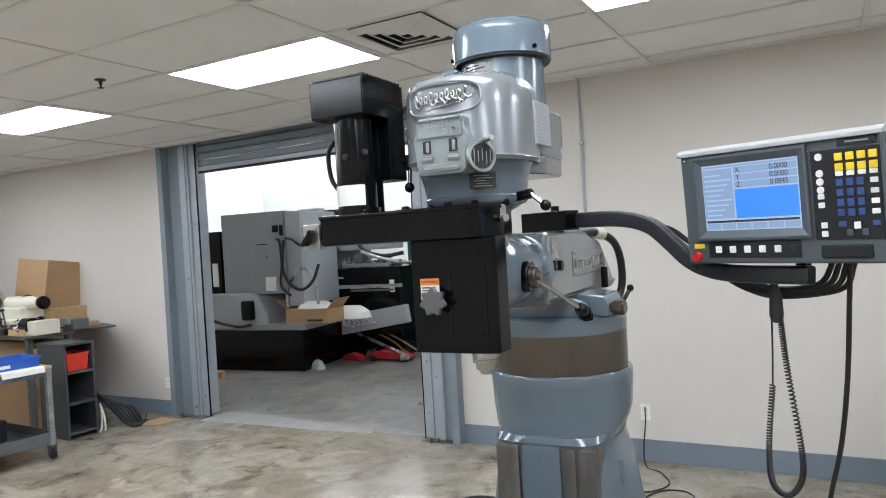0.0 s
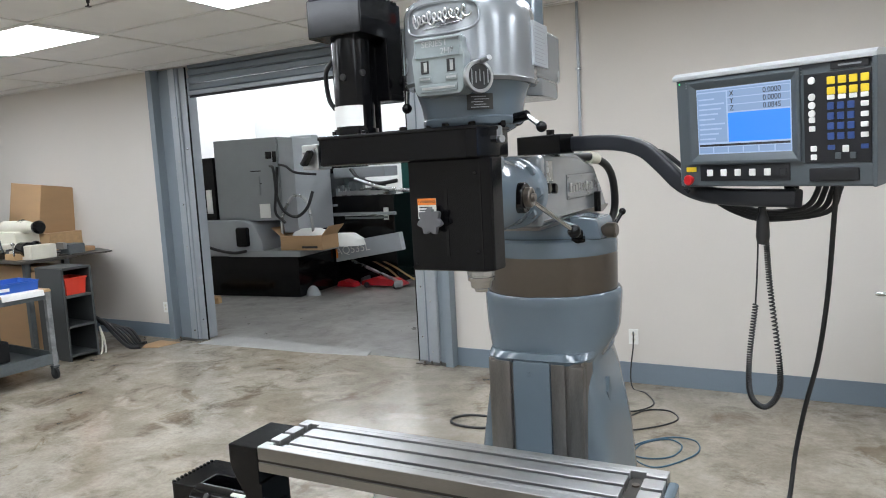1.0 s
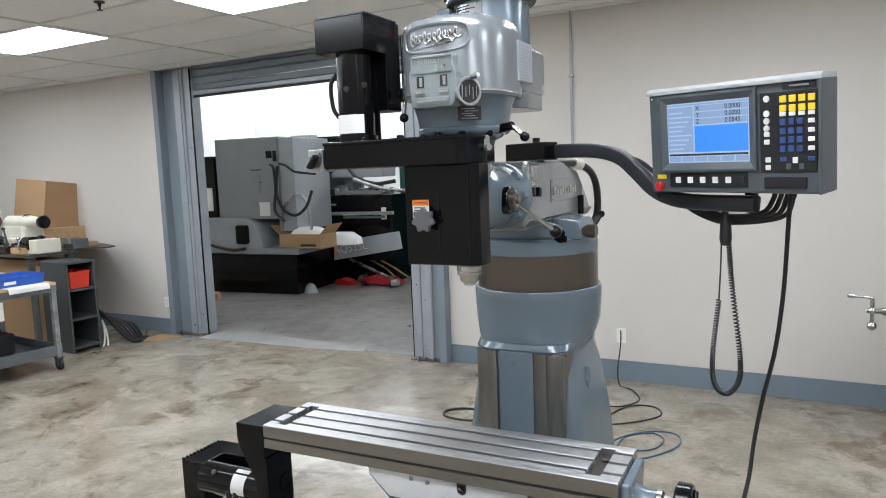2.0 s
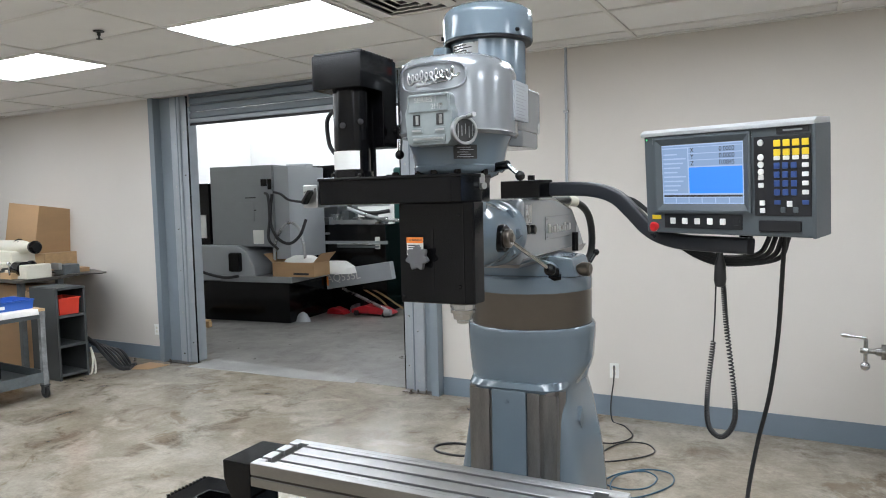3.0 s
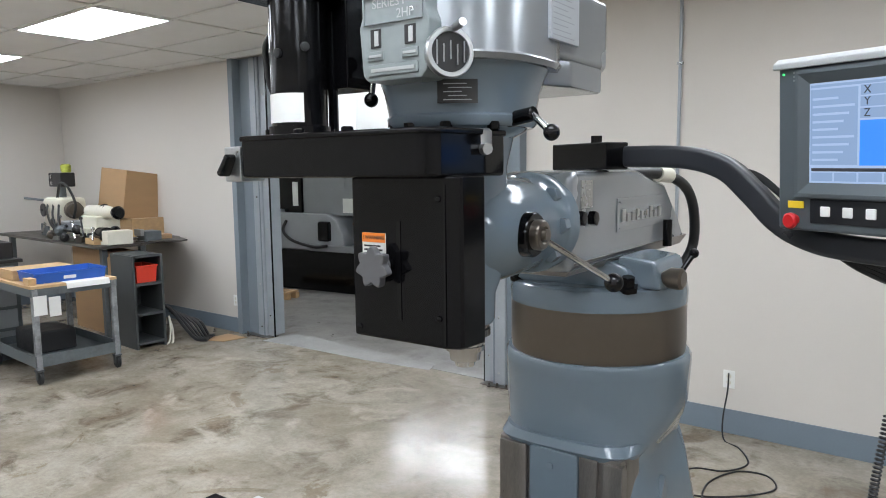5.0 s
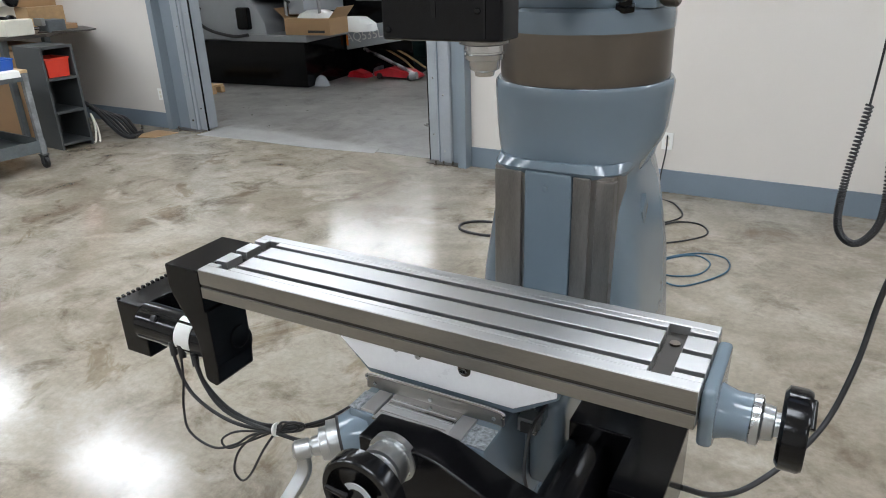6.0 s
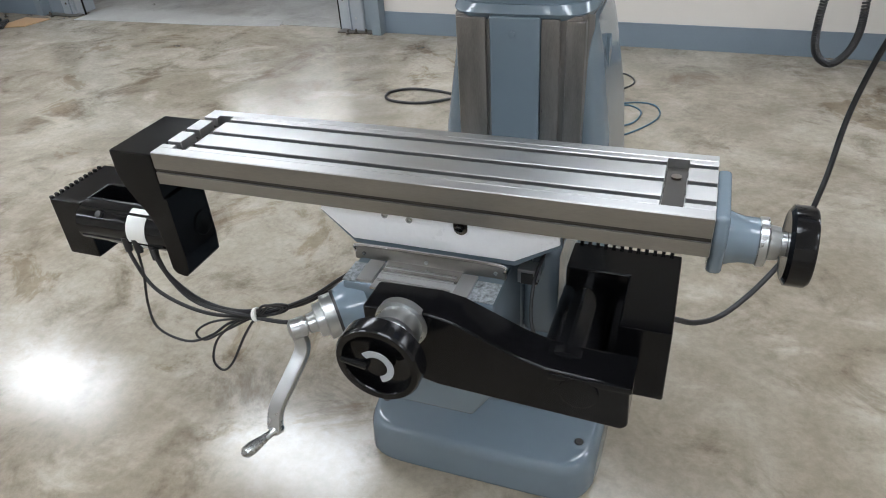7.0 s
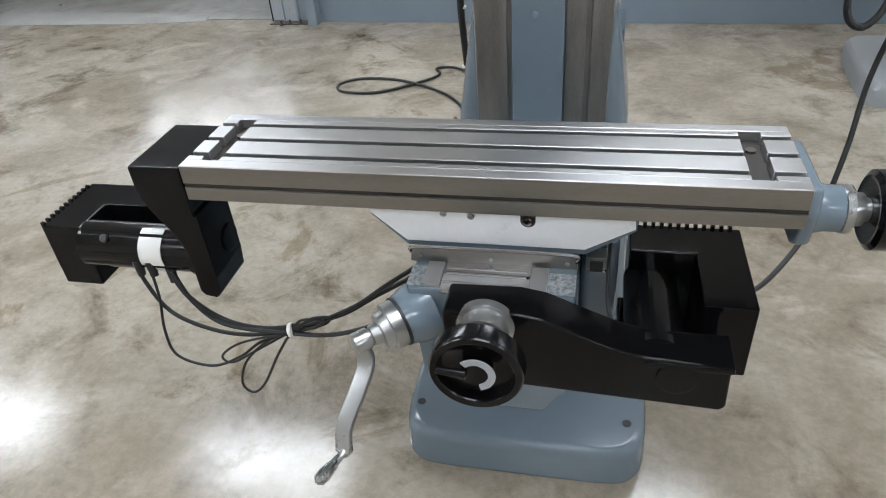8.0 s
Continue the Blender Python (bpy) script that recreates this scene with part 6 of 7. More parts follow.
for x in (CX0 + 0.02, CX1 - 0.02):
    for y in (CY0 + 0.03, CY1 - 0.03):
        bm = bmesh.new()
        sy = 1 if y < 1.6 else -1
        prism(bm, [(x - 0.022, y - 0.022), (x + 0.022, y - 0.022), (x + 0.022, y + 0.022), (x - 0.022, y + 0.022)], "z", 0.12, 0.785, bevel=0.003)
        part("post", bm, M_POST, cart)
        bm = bmesh.new()
        cyl(bm, (x, y - 0.016, 0.052), (x, y + 0.016, 0.052), 0.05, count=20, bev=0.006)
        w = part("caster", bm, M_RUB, cart)
        bm = bmesh.new()
        box(bm, x - 0.02, x + 0.02, y - 0.026, y - 0.019, 0.045, 0.12)
        box(bm, x - 0.02, x + 0.02, y + 0.019, y + 0.026, 0.045, 0.12)
        box(bm, x - 0.03, x + 0.03, y - 0.03, y + 0.03, 0.112, 0.125)
        part("fork", bm, M_SHELF, w, smooth=0)
t = thing("parts_bin", (-5.62, 1.72, 0.812), "blue plastic parts bin lying on the cart", "bin", CORNER)
bm = bmesh.new()
loft(bm, [[(-5.78 - d, 1.40 - d, z), (-5.45 + d, 1.40 - d, z), (-5.45 + d, 1.96 + d, z), (-5.78 - d, 1.96 + d, z)] for z, d in ((0.814, 0.0), (0.89, 0.008), (0.892, 0.014), (0.902, 0.014), (0.902, 0.006), (0.822, -0.006))])
part("bin", bm, M_BLUE, t)
part("bin_label", B((-5.448, -5.443, 1.62, 1.72, 0.835, 0.862)), M_LABEL, t, smooth=0)
t = thing("paper_sheet", (-5.45, 1.7, 0.813), "white paper sheet hanging over the cart's edge", "paper", CORNER)
bm = bmesh.new()
prism(bm, [(-5.62, 0.8135), (-5.355, 0.8135), (-5.345, 0.808), (-5.335, 0.765), (-5.338, 0.765), (-5.349, 0.8065), (-5.357, 0.8115), (-5.62, 0.8125)], "y", 1.60, 1.95)
part("sheet", bm, M_WHITE, t, smooth=0)
t = thing("wood_block", (-6.0, 1.55, 0.812), "short pine board on the cart", "board", CORNER)
part("board", slab(-6.12, -5.82, 1.36, 1.85, 0.813, 0.90), M_WOOD, t)
t = thing("wood_offcut", (-5.55, 1.30, 0.812), "small pale wood offcut on the cart", "board", CORNER)
part("board", slab(-5.52, -5.40, 1.335, 1.395, 0.813, 0.87), M_WOOD, t)
t = thing("tool_case", (-5.95, 1.72, 0.167), "black tool case on the cart's lower tray", "case", CORNER)
part("case", slab(-6.15, -5.72, 1.45, 1.80, 0.168, 0.36, 0.02), M_RUB, t)
for k, (z, w) in enumerate(((0.52, 0.10), (0.50, 0.09))):
    t = thing("paper_tag", (CX1, 1.36 + 0.13 * k, z), "white paper tag hanging on the cart", "paper", CORNER, "paper tags")
    part("tag", B((CX1 + 0.0015, CX1 + 0.003, 1.345 + 0.115 * k, 1.345 + 0.115 * k + w, z + 0.05, z + 0.21)), M_LABEL, t, smooth=0)

# things on the bench
t = thing("carton_box", (-7.48, 3.2, 1.2), "closed brown cardboard carton leaning at the wall on the bench", "box", CORNER)
TILT_BOX = Matrix.Translation((-7.165, 2.95, 1.20)) @ Matrix.Rotation(radians(-7), 4, "X") @ Matrix.Rotation(radians(4), 4, "Y")
bm = bmesh.new()
box(bm, -0.64, 0, 0, 0.50, 0, 0.54, bevel=0.004)
part("carton", bm, M_CARD, t, xf=TILT_BOX)
part("tape", B((-0.645, 0.002, 0.22, 0.28, 0.5405, 0.5415)), mat("brown_tape", (0.36, 0.24, 0.12), 0.3), t, xf=TILT_BOX, smooth=0)
t = thing("wood_riser", (-7.5, 3.2, 0.985), "rough timber block under the carton", "block", CORNER)
part("block", slab(-7.8, -7.05, 3.0, 3.48, 0.986, 1.19), M_WOOD, t)

lathe = thing("bench_lathe", (-7.3, 2.6, 0.985), "cream enamelled bench lathe with black knobs, cluttered and dusty", "bench lathe", CORNER)
part("bed", slab(-8.05, -6.55, 2.50, 2.72, 1.01, 1.10, 0.015), M_CREAM, lathe)
for x in (-7.95, -6.75):
    part("foot", slab(x, x + 0.16, 2.46, 2.76, 0.986, 1.02, 0.005), M_CREAM, lathe)
part("headstock", slab(-8.05, -7.60, 2.44, 2.76, 1.10, 1.44, 0.05), M_CREAM, lathe)
bm = bmesh.new()
turned(bm, (-7.62, 2.60, 1.30), (1, 0, 0), [(0, 0.10), (0.05, 0.10), (0.06, 0.085), (0.12, 0.08), (0.125, 0.03)], 24)
part("chuck", bm, M_RING, lathe)
bm = bmesh.new()
turned(bm, (-7.20, 2.60, 1.30), (1, 0, 0), [(0, 0.04), (0.03, 0.065), (0.45, 0.07), (0.52, 0.06), (0.62, 0.045), (0.64, 0.02)], 24)
part("tailstock_barrel", bm, M_CREAM, lathe)
part("tailstock", slab(-7.15, -6.75, 2.48, 2.74, 1.10, 1.26, 0.03), M_CREAM, lathe)
bm = bmesh.new()
turned(bm, (-6.57, 2.60, 1.30), (1, 0, 0), [(0, 0.03), (0.03, 0.065), (0.07, 0.07), (0.10, 0.05)], 18)
part("end_knob", bm, M_GLOSS, lathe)
part("carriage", slab(-7.55, -7.22, 2.42, 2.70, 1.10, 1.19, 0.02), M_MACH, lathe)
for x, y, z, r in ((-7.9, 2.40, 1.30, 0.075), (-7.45, 2.38, 1.12, 0.06), (-7.72, 2.42, 1.16, 0.05)):
    bm = bmesh.new()
    turned(bm, (x, y + 0.04, z), (0, -1, 0), [(0, 0.02), (0.03, 0.02), (0.035, r), (0.05, r), (0.055, r - 0.015), (0.05, 0.015), (0.07, 0.012)], 20)
    part("hand_dial", bm, M_RUB, lathe)
bm = bmesh.new()
tube(bm, [(-7.75, 2.5, 1.44), (-7.55, 2.46, 1.60), (-7.35, 2.46, 1.56), (-7.28, 2.5, 1.38), (-7.35, 2.5, 1.22)], 0.014)
part("hose", bm, M_RUB, lathe)
bm = bmesh.new()
cyl(bm, (-8.0, 2.5, 1.40), (-8.3, 2.35, 1.43), 0.014)
part("lever", bm, M_BENCH, lathe)
t = thing("switch_box", (-7.86, 2.6, 1.44), "black control box with two dials standing on the lathe", "control box", CORNER)
part("stand", slab(-7.88, -7.82, 2.57, 2.63, 1.441, 1.56, 0.005), M_BENCH, t)
part("box", slab(-8.02, -7.68, 2.52, 2.68, 1.56, 1.72, 0.012), M_RUB, t)
for z in (1.60, 1.675):
    bm = bmesh.new()
    turned(bm, (-7.94, 2.522, z), (0, -1, 0), [(0, 0.026), (0.008, 0.026), (0.010, 0.02)], 14)
    part("dial", bm, M_ALU, t)
t = thing("yellow_tin", (-7.6, 2.6, 1.72), "yellow-green sponge on the control box", "sponge", CORNER)
bm = bmesh.new()
loft(bm, [superring(-7.72, 2.60, z, a, a * 0.8, 2.5, 16) for z, a in ((1.721, 0.05), (1.74, 0.062), (1.80, 0.062), (1.815, 0.045))])
part("sponge", bm, mat("yellow_green", (0.38, 0.42, 0.06), 0.8, var=0.3, scale=30, bump=0.3), t)
mot = thing("bench_motor", (-6.42, 2.62, 0.985), "small black electric motor with cream gearbox on the bench", "motor", CORNER)
bm = bmesh.new()
turned(bm, (-6.62, 2.46, 1.085), (1, 0, 0), [(0, 0.05), (0.01, 0.075), (0.14, 0.075), (0.15, 0.05)], 22)
part("motor_body", bm, M_GLOSS, mot)
part("gearbox", slab(-6.47, -6.33, 2.40, 2.66, 0.987, 1.13, 0.012), M_CREAM, mot)
part("mounting_foot", slab(-6.64, -6.46, 2.41, 2.51, 0.987, 1.015, 0.003), M_CREAM, mot)
t = thing("vise", (-6.4, 2.9, 0.985), "grey steel bench vise", "vise", CORNER)
part("body", slab(-6.55, -6.35, 2.80, 2.98, 0.987, 1.10, 0.015), M_BENCH, t)
part("jaw", slab(-6.52, -6.38, 2.76, 2.80, 1.05, 1.12, 0.006), M_STEEL, t)
bm = bmesh.new()
cyl(bm, (-6.45, 2.76, 1.03), (-6.45, 2.66, 1.03), 0.014)
cyl(bm, (-6.53, 2.67, 1.03), (-6.37, 2.67, 1.03), 0.006)
part("handle", bm, M_CHROME, t)
for k, (x, y, w, d, h, m_) in enumerate(((-7.0, 2.36, 0.14, 0.10, 0.07, M_RING), (-6.82, 2.40, 0.10, 0.08, 0.10, M_BENCH), (-7.25, 2.34, 0.12, 0.06, 0.05, M_STEEL), (-6.72, 2.36, 0.07, 0.07, 0.06, M_CREAM), (-8.3, 2.5, 0.2, 0.2, 0.14, M_BENCH), (-8.6, 2.7, 0.22, 0.2, 0.2, M_RUB))):
    t = thing("machine_part", (x, y, 0.985), "loose machine part lying on the bench", "machine part", CORNER, "loose machine parts")
    bm = bmesh.new()
    box(bm, x, x + w, y, y + d, 0.986, 0.986 + h, bevel=0.012)
    turned(bm, (x + w / 2, y + d / 2, 0.98 + h), (0, 0, 1), [(0, d * 0.3), (0.03, d * 0.3), (0.035, d * 0.2)], 14)
    part("casting", bm, m_, t)
# junction box on the wall, cords and cardboard on the floor below
t = thing("junction_box", (-7.17, WALL_Y, 1.16), "grey electrical junction box on the wall with plugs", "electrical box", CORNER)
part("box", B((-7.24, -7.12, WALL_Y - 0.06, WALL_Y - 0.001, 1.09, 1.24), bevel=0.006), M_MACHL, t)
bm = bmesh.new()
tube(bm, [(-7.18, WALL_Y - 0.06, 1.18), (-7.20, WALL_Y - 0.13, 1.19), (-7.28, WALL_Y - 0.18, 1.15), (-7.35, WALL_Y - 0.2, 1.0)], 0.012)
part("plug_cord", bm, M_RUB, t)
for k in range(6):
    u = 0.035 * k
    cord([(-6.02 - 0.02 * k, 2.74 + u, 0.40 - 0.03 * k), (-5.95, 2.82 + u, 0.31 - 0.02 * k), (-5.86 + 0.01 * k, 2.88 + u, 0.17), (-5.76, 2.92 + u, 0.06), (-5.68 - 0.02 * k, 2.95 + u), (-5.60 - 0.03 * k, 3.0 + u)],
         0.017 - 0.002 * (k % 4), "thick black cord hanging to the floor by the shelf", frame_=CORNER)
for k in range(2):
    cord([(-5.93, 2.78, 0.26), (-5.87, 2.76 + 0.02 * k, 0.14), (-5.83 + 0.02 * k, 2.72 + 0.03 * k, 0.03), (-5.80, 2.68 + 0.05 * k)], 0.009, "pale cord hanging to the floor by the shelf", M_CREAM, CORNER)
t = thing("cardboard_flat", (-5.9, 3.2, 0), "flat piece of brown cardboard on the floor", "cardboard", CORNER)
bm = bmesh.new()
prism(bm, [(-5.72, 2.98), (-5.46, 3.10), (-5.42, 3.34), (-5.72, 3.32)], "z", 0.001, 0.006)
part("sheet", bm, M_CARD, t, smooth=0)
t = thing("small_carton", (-5.35, 0.93, 0), "small brown cardboard carton on the floor", "box", CORNER)
part("carton", slab(-5.65, -5.36, 0.72, 0.985, 0.001, 0.13), M_CARD, t)
cab = thing("tool_cabinet", (-6.9, 1.2, 0), "grey steel tool cabinet with a dark top, tools on it", "cabinet", CORNER)
part("body", slab(-7.35, -6.45, 0.80, 1.62, 0.0, 0.90, 0.006), M_BENCH, cab)
part("top", slab(-7.38, -6.42, 0.77, 1.65, 0.90, 0.93, 0.004), M_RUB, cab)
for k in range(4):
    part("drawer", slab(-6.452, -6.44, 0.84, 1.58, 0.10 + 0.2 * k, 0.27 + 0.2 * k, 0.003), M_MACH, cab)
t = thing("black_crate", (-6.8, 1.4, 0.93), "black plastic crate on the tool cabinet", "crate", CORNER)
part("crate", slab(-7.0, -6.55, 1.30, 1.62, 0.931, 1.08, 0.01), M_RUB, t)

# ---- machines in the next hall ----
EAST_ = Matrix.Translation((0.45, 0, 0))
edm = thing("wire_cutting_machine", (-6.6, 6.4, 0), "large grey and black wire-cutting machine in the next hall", "machine tool", HALL)
part("tank_base", slab(-8.0, -5.68, 5.86, 7.0, 0.0, 0.575, 0.012), M_BLACK, edm, "black base of the machine")
part("base_ledge", slab(-6.85, -5.62, 5.84, 6.9, 0.575, 0.66, 0.008), M_MACH, edm)
bm = bmesh.new()
prism(bm, [(-8.0, 0.58), (-8.0, 1.10), (-7.0, 1.10), (-6.85, 1.02), (-6.72, 0.80), (-6.70, 0.58)], "y", 5.88, 6.9, bevel=0.03)
part("pump_hood", bm, M_MACHL, edm, "light grey rounded hood", xf=EAST_)
part("tall_cabinet", slab(-7.52, -6.42, 5.98, 7.0, 1.08, 2.25, 0.01), M_MACH, edm, "tall grey cabinet", xf=EAST_)
part("cabinet_side", slab(-6.415, -6.17, 6.0, 6.95, 0.9, 2.23, 0.01), M_MACHL, edm, xf=EAST_)
part("door_latch", slab(-6.62, -6.52, 5.972, 5.985, 1.95, 2.05, 0.003), M_BLACK, edm, xf=EAST_)
part("door_panel", slab(-7.0, -6.75, 5.970, 5.981, 1.45, 1.72, 0.003), M_MACH, edm, xf=EAST_)
part("notice", B((-6.78, -6.60, 5.97, 5.975, 1.12, 1.32)), M_LABEL, edm, smooth=0, xf=EAST_)
bm = bmesh.new()
tube(bm, [(-6.55, 5.97, 1.85), (-6.45, 5.90, 1.80), (-6.42, 5.88, 1.5), (-6.45, 5.88, 1.2), (-6.30, 5.88, 1.05)], 0.02)
part("hose", bm, M_RUB, edm, xf=EAST_)
part("vertical_pump", slab(-7.12, -6.93, 5.80, 5.97, 0.72, 1.0, 0.03), M_BLACK, edm, xf=EAST_)
bm = bmesh.new()
tube(bm, [(-7.75, 5.86, 1.0), (-7.78, 5.82, 0.85), (-7.6, 5.80, 0.72), (-7.2, 5.80, 0.64), (-6.95, 5.80, 0.66)], 0.022)
part("pump_hose", bm, M_RUB, edm, xf=EAST_)
bm = bmesh.new()
tube(bm, [(-6.42, 5.98, 0.66), (-6.42, 5.98, 1.1), (-6.22, 5.98, 1.40), (-6.02, 5.98, 1.36), (-5.93, 5.98, 1.05), (-5.93, 5.98, 0.66)], 0.022)
part("pipe_bow", bm, M_ALU, edm, "pale bent pipe", xf=EAST_)
t = thing("dark_cabinet", (-8.0, 6.3, 0), "black electrical cabinet with a white notice", "cabinet", HALL @ EAST_)
part("cabinet", slab(-8.35, -7.62, 6.05, 6.9, 0.0, 2.02, 0.01), M_BLACK, t)
part("notice", B((-7.78, -7.68, 6.04, 6.049, 1.2, 1.55)), M_LABEL, t, smooth=0)
part("base_cover", slab(-8.35, -7.95, 5.95, 6.05, 0.0, 1.15, 0.01), M_MACH, t)
t = thing("open_carton", (-6.0, 5.95, 0.66), "open cardboard carton with packing on the machine's ledge", "box", HALL @ EAST_)
bm = bmesh.new()
prism(bm, [(-6.40, 5.87), (-5.72, 5.87), (-5.72, 6.3), (-6.40, 6.3)], "z", 0.662, 0.86, bevel=0.004)
part("carton", bm, M_CARD, t)
for q_, a in (([(-6.40, 0.86), (-6.55, 0.98), (-6.545, 0.985), (-6.39, 0.865)], 0), ([(-5.72, 0.86), (-5.60, 0.99), (-5.605, 0.995), (-5.73, 0.865)], 0)):
    bm = bmesh.new()
    prism(bm, q_, "y", 5.88, 6.28)
    part("flap", bm, M_CARD, t, smooth=0)
bm = bmesh.new()
loft(bm, [superring(-6.02, 6.08, z, a, b, 3, 20) for z, a, b in ((0.861, 0.28, 0.16), (0.91, 0.24, 0.13), (0.95, 0.14, 0.08))])
part("packing", bm, M_LABEL, t)
part("print_bar", B((-6.05, -5.80, 5.866, 5.869, 0.69, 0.72)), M_INK, t, smooth=0)
t = thing("folded_sheeting", (-5.8, 6.45, 0.66), "bundle of clear plastic sheeting on the ledge", "sheeting", HALL @ EAST_)
bm = bmesh.new()
loft(bm, [superring(-5.75, 6.5, z, a, b, 2.6, 22) for z, a, b in ((0.661, 0.32, 0.2), (0.75, 0.30, 0.19), (0.83, 0.18, 0.12))])
part("bundle", bm, M_WHITE, t)

edm2 = thing("cutting_tank", (-5.7, 7.2, 0), "dark machine with a pale grey lettered beam across its front", "machine tool", HALL)
part("tank", slab(-6.65, -5.15, 6.98, 8.3, 0.35, 1.35, 0.012), M_BLACK, edm2, xf=EAST_)
part("pedestal", slab(-6.5, -5.2, 7.1, 8.2, 0.0, 0.35, 0.01), M_BLACK, edm2, xf=EAST_)
bm = bmesh.new()
prism(bm, [(-5.66, 0.36), (-5.66, 0.64), (-4.58, 0.80), (-4.54, 0.54)], "y", 6.84, 6.98, bevel=0.01)
part("beam", bm, M_MACHL, edm2, "pale grey lettered beam")
part("lettering", words("AQ535L", 0.17, Matrix.Translation((-5.36, 6.835, 0.555)) @ Matrix.Rotation(radians(-8), 4, "Y") @ Matrix.Rotation(radians(90), 4, "X")), M_LABEL, edm2, smooth=0)
part("red_mark", B((-5.65, -5.62, 6.834, 6.842, 0.42, 0.56)), M_ORANGE, edm2, smooth=0)
part("head_box", slab(-6.85, -6.12, 7.2, 8.1, 1.70, 2.28, 0.02), M_BLACK, edm2, xf=EAST_)
part("head_neck", slab(-6.7, -6.2, 7.4, 8.1, 1.35, 1.70, 0.02), M_MACH, edm2, xf=EAST_)
part("upper_arm", slab(-6.25, -5.35, 7.15, 7.6, 1.62, 1.78, 0.02), M_MACHL, edm2, xf=EAST_)
for k in range(5):
    part("fixture", slab(-6.35 + 0.2 * k, -6.22 + 0.2 * k, 7.08, 7.3, 1.36, 1.46 + 0.05 * (k % 3), 0.012), M_ALU if k % 2 else M_BENCH, edm2, xf=EAST_)
part("work_clamp", slab(-6.1, -5.3, 7.02, 7.2, 1.36, 1.42, 0.006), M_STEEL, edm2, xf=EAST_)
part("tank_rim", slab(-6.68, -5.12, 6.95, 7.0, 1.05, 1.10, 0.006), M_MACH, edm2, xf=EAST_)
part("notice", B((-5.32, -5.24, 6.970, 6.979, 0.98, 1.16)), M_LABEL, edm2, smooth=0, xf=EAST_)
bm = bmesh.new()
tube(bm, [(-5.9, 7.1, 1.75), (-5.7, 7.0, 1.6), (-5.4, 7.0, 1.52), (-5.1, 7.05, 1.55)], 0.03)
part("hose", bm, M_RUB, edm2, xf=EAST_)
t = thing("teal_machine", (-4.6, 8.3, 0), "dark teal machine standing further back", "machine tool", HALL)
part("body", slab(-5.05, -4.0, 8.0, 9.2, 0.12, 2.25, 0.05), M_TEAL, t)
part("panel", slab(-4.9, -4.5, 7.985, 8.0, 1.2, 1.9, 0.01), M_RUB, t)
part("skid", slab(-5.1, -3.9, 7.9, 9.2, 0.0, 0.12, 0.01), M_TEAL, t)
t = thing("floor_jack", (-5.2, 6.6, 0), "red floor jack with a steel handle on the hall floor", "floor jack", JACK)
bm = bmesh.new()
prism(bm, [(-5.52, 0.03), (-5.52, 0.09), (-5.30, 0.15), (-4.98, 0.12), (-4.84, 0.05), (-4.84, 0.03)], "y", 6.50, 6.74, bevel=0.015)
part("body", bm, M_JACK, t)
for x in (-5.42, -4.92):
    bm = bmesh.new()
    cyl(bm, (x, 6.47, 0.04), (x, 6.77, 0.04), 0.04, count=16)
    part("wheel", bm, M_RUB, t)
bm = bmesh.new()
cyl(bm, (-4.86, 6.5, 0.10), (-5.82, 6.72, 0.36), 0.024, count=12)
part("handle", bm, M_ALU, t)
bm = bmesh.new()
cyl(bm, (-4.90, 6.46, 0.07), (-4.80, 6.48, 0.08), 0.05, count=12)
part("saddle_cup", bm, M_MACH, t)
for x0, x1, y0, h, m_, lb in ((-5.95, -5.62, 6.45, 0.10, M_JACK, "dusty red jack stand lying on the floor"), (-5.72, -5.55, 6.72, 0.13, M_BENCH, "dark steel fitting lying on the floor")):
    t = thing("jack_stand", ((x0 + x1) / 2, y0 + 0.1, 0), lb, "jack stand", JACK)
    bm = bmesh.new()
    prism(bm, [(x0, 0.0), (x0 + 0.03, h * 0.7), (x0 + 0.12, h), (x1 - 0.05, h * 0.6), (x1, 0.0)], "y", y0, y0 + 0.18, bevel=0.01)
    part("body", bm, m_, t)
t = thing("air_hose", (-5.4, 7.0, 0), "tan air hose lying in a loop", "hose", JACK)
bm = bmesh.new()
tube(bm, [(-5.05, 6.85, 0.06), (-5.25, 6.84, 0.22), (-5.55, 6.84, 0.36), (-5.62, 6.84, 0.40), (-5.50, 6.84, 0.42), (-5.30, 6.84, 0.33), (-5.12, 6.84, 0.25), (-4.9, 6.9, 0.10), (-4.8, 7.0, 0.02)], 0.014, count=8)
part("hose", bm, M_TANH, t)
t = thing("small_pallet", (-6.95, 5.2, 0), "end of a wooden pallet on the hall floor", "pallet", HALL)
for y in (5.12, 5.28):
    part("runner", slab(-7.5, -6.62, y, y + 0.07, 0.0, 0.08, 0.004), M_WOOD, t)
for k in range(5):
    part("deck_board", slab(-7.45 + 0.17 * k, -7.33 + 0.17 * k, 5.10, 5.37, 0.081, 0.10, 0.003), M_WOOD, t)
t = thing("rag_heap", (-6.1, 6.0, 0), "small heap of pale rags on the floor", "rags", JACK)
bm = bmesh.new()
loft(bm, [superring(-5.85, 5.78, z, a, b, 2.2, 18) for z, a, b in ((0.0, 0.12, 0.08), (0.05, 0.10, 0.06), (0.10, 0.07, 0.05), (0.13, 0.03, 0.02))])
part("rags", bm, M_MACHL, t)

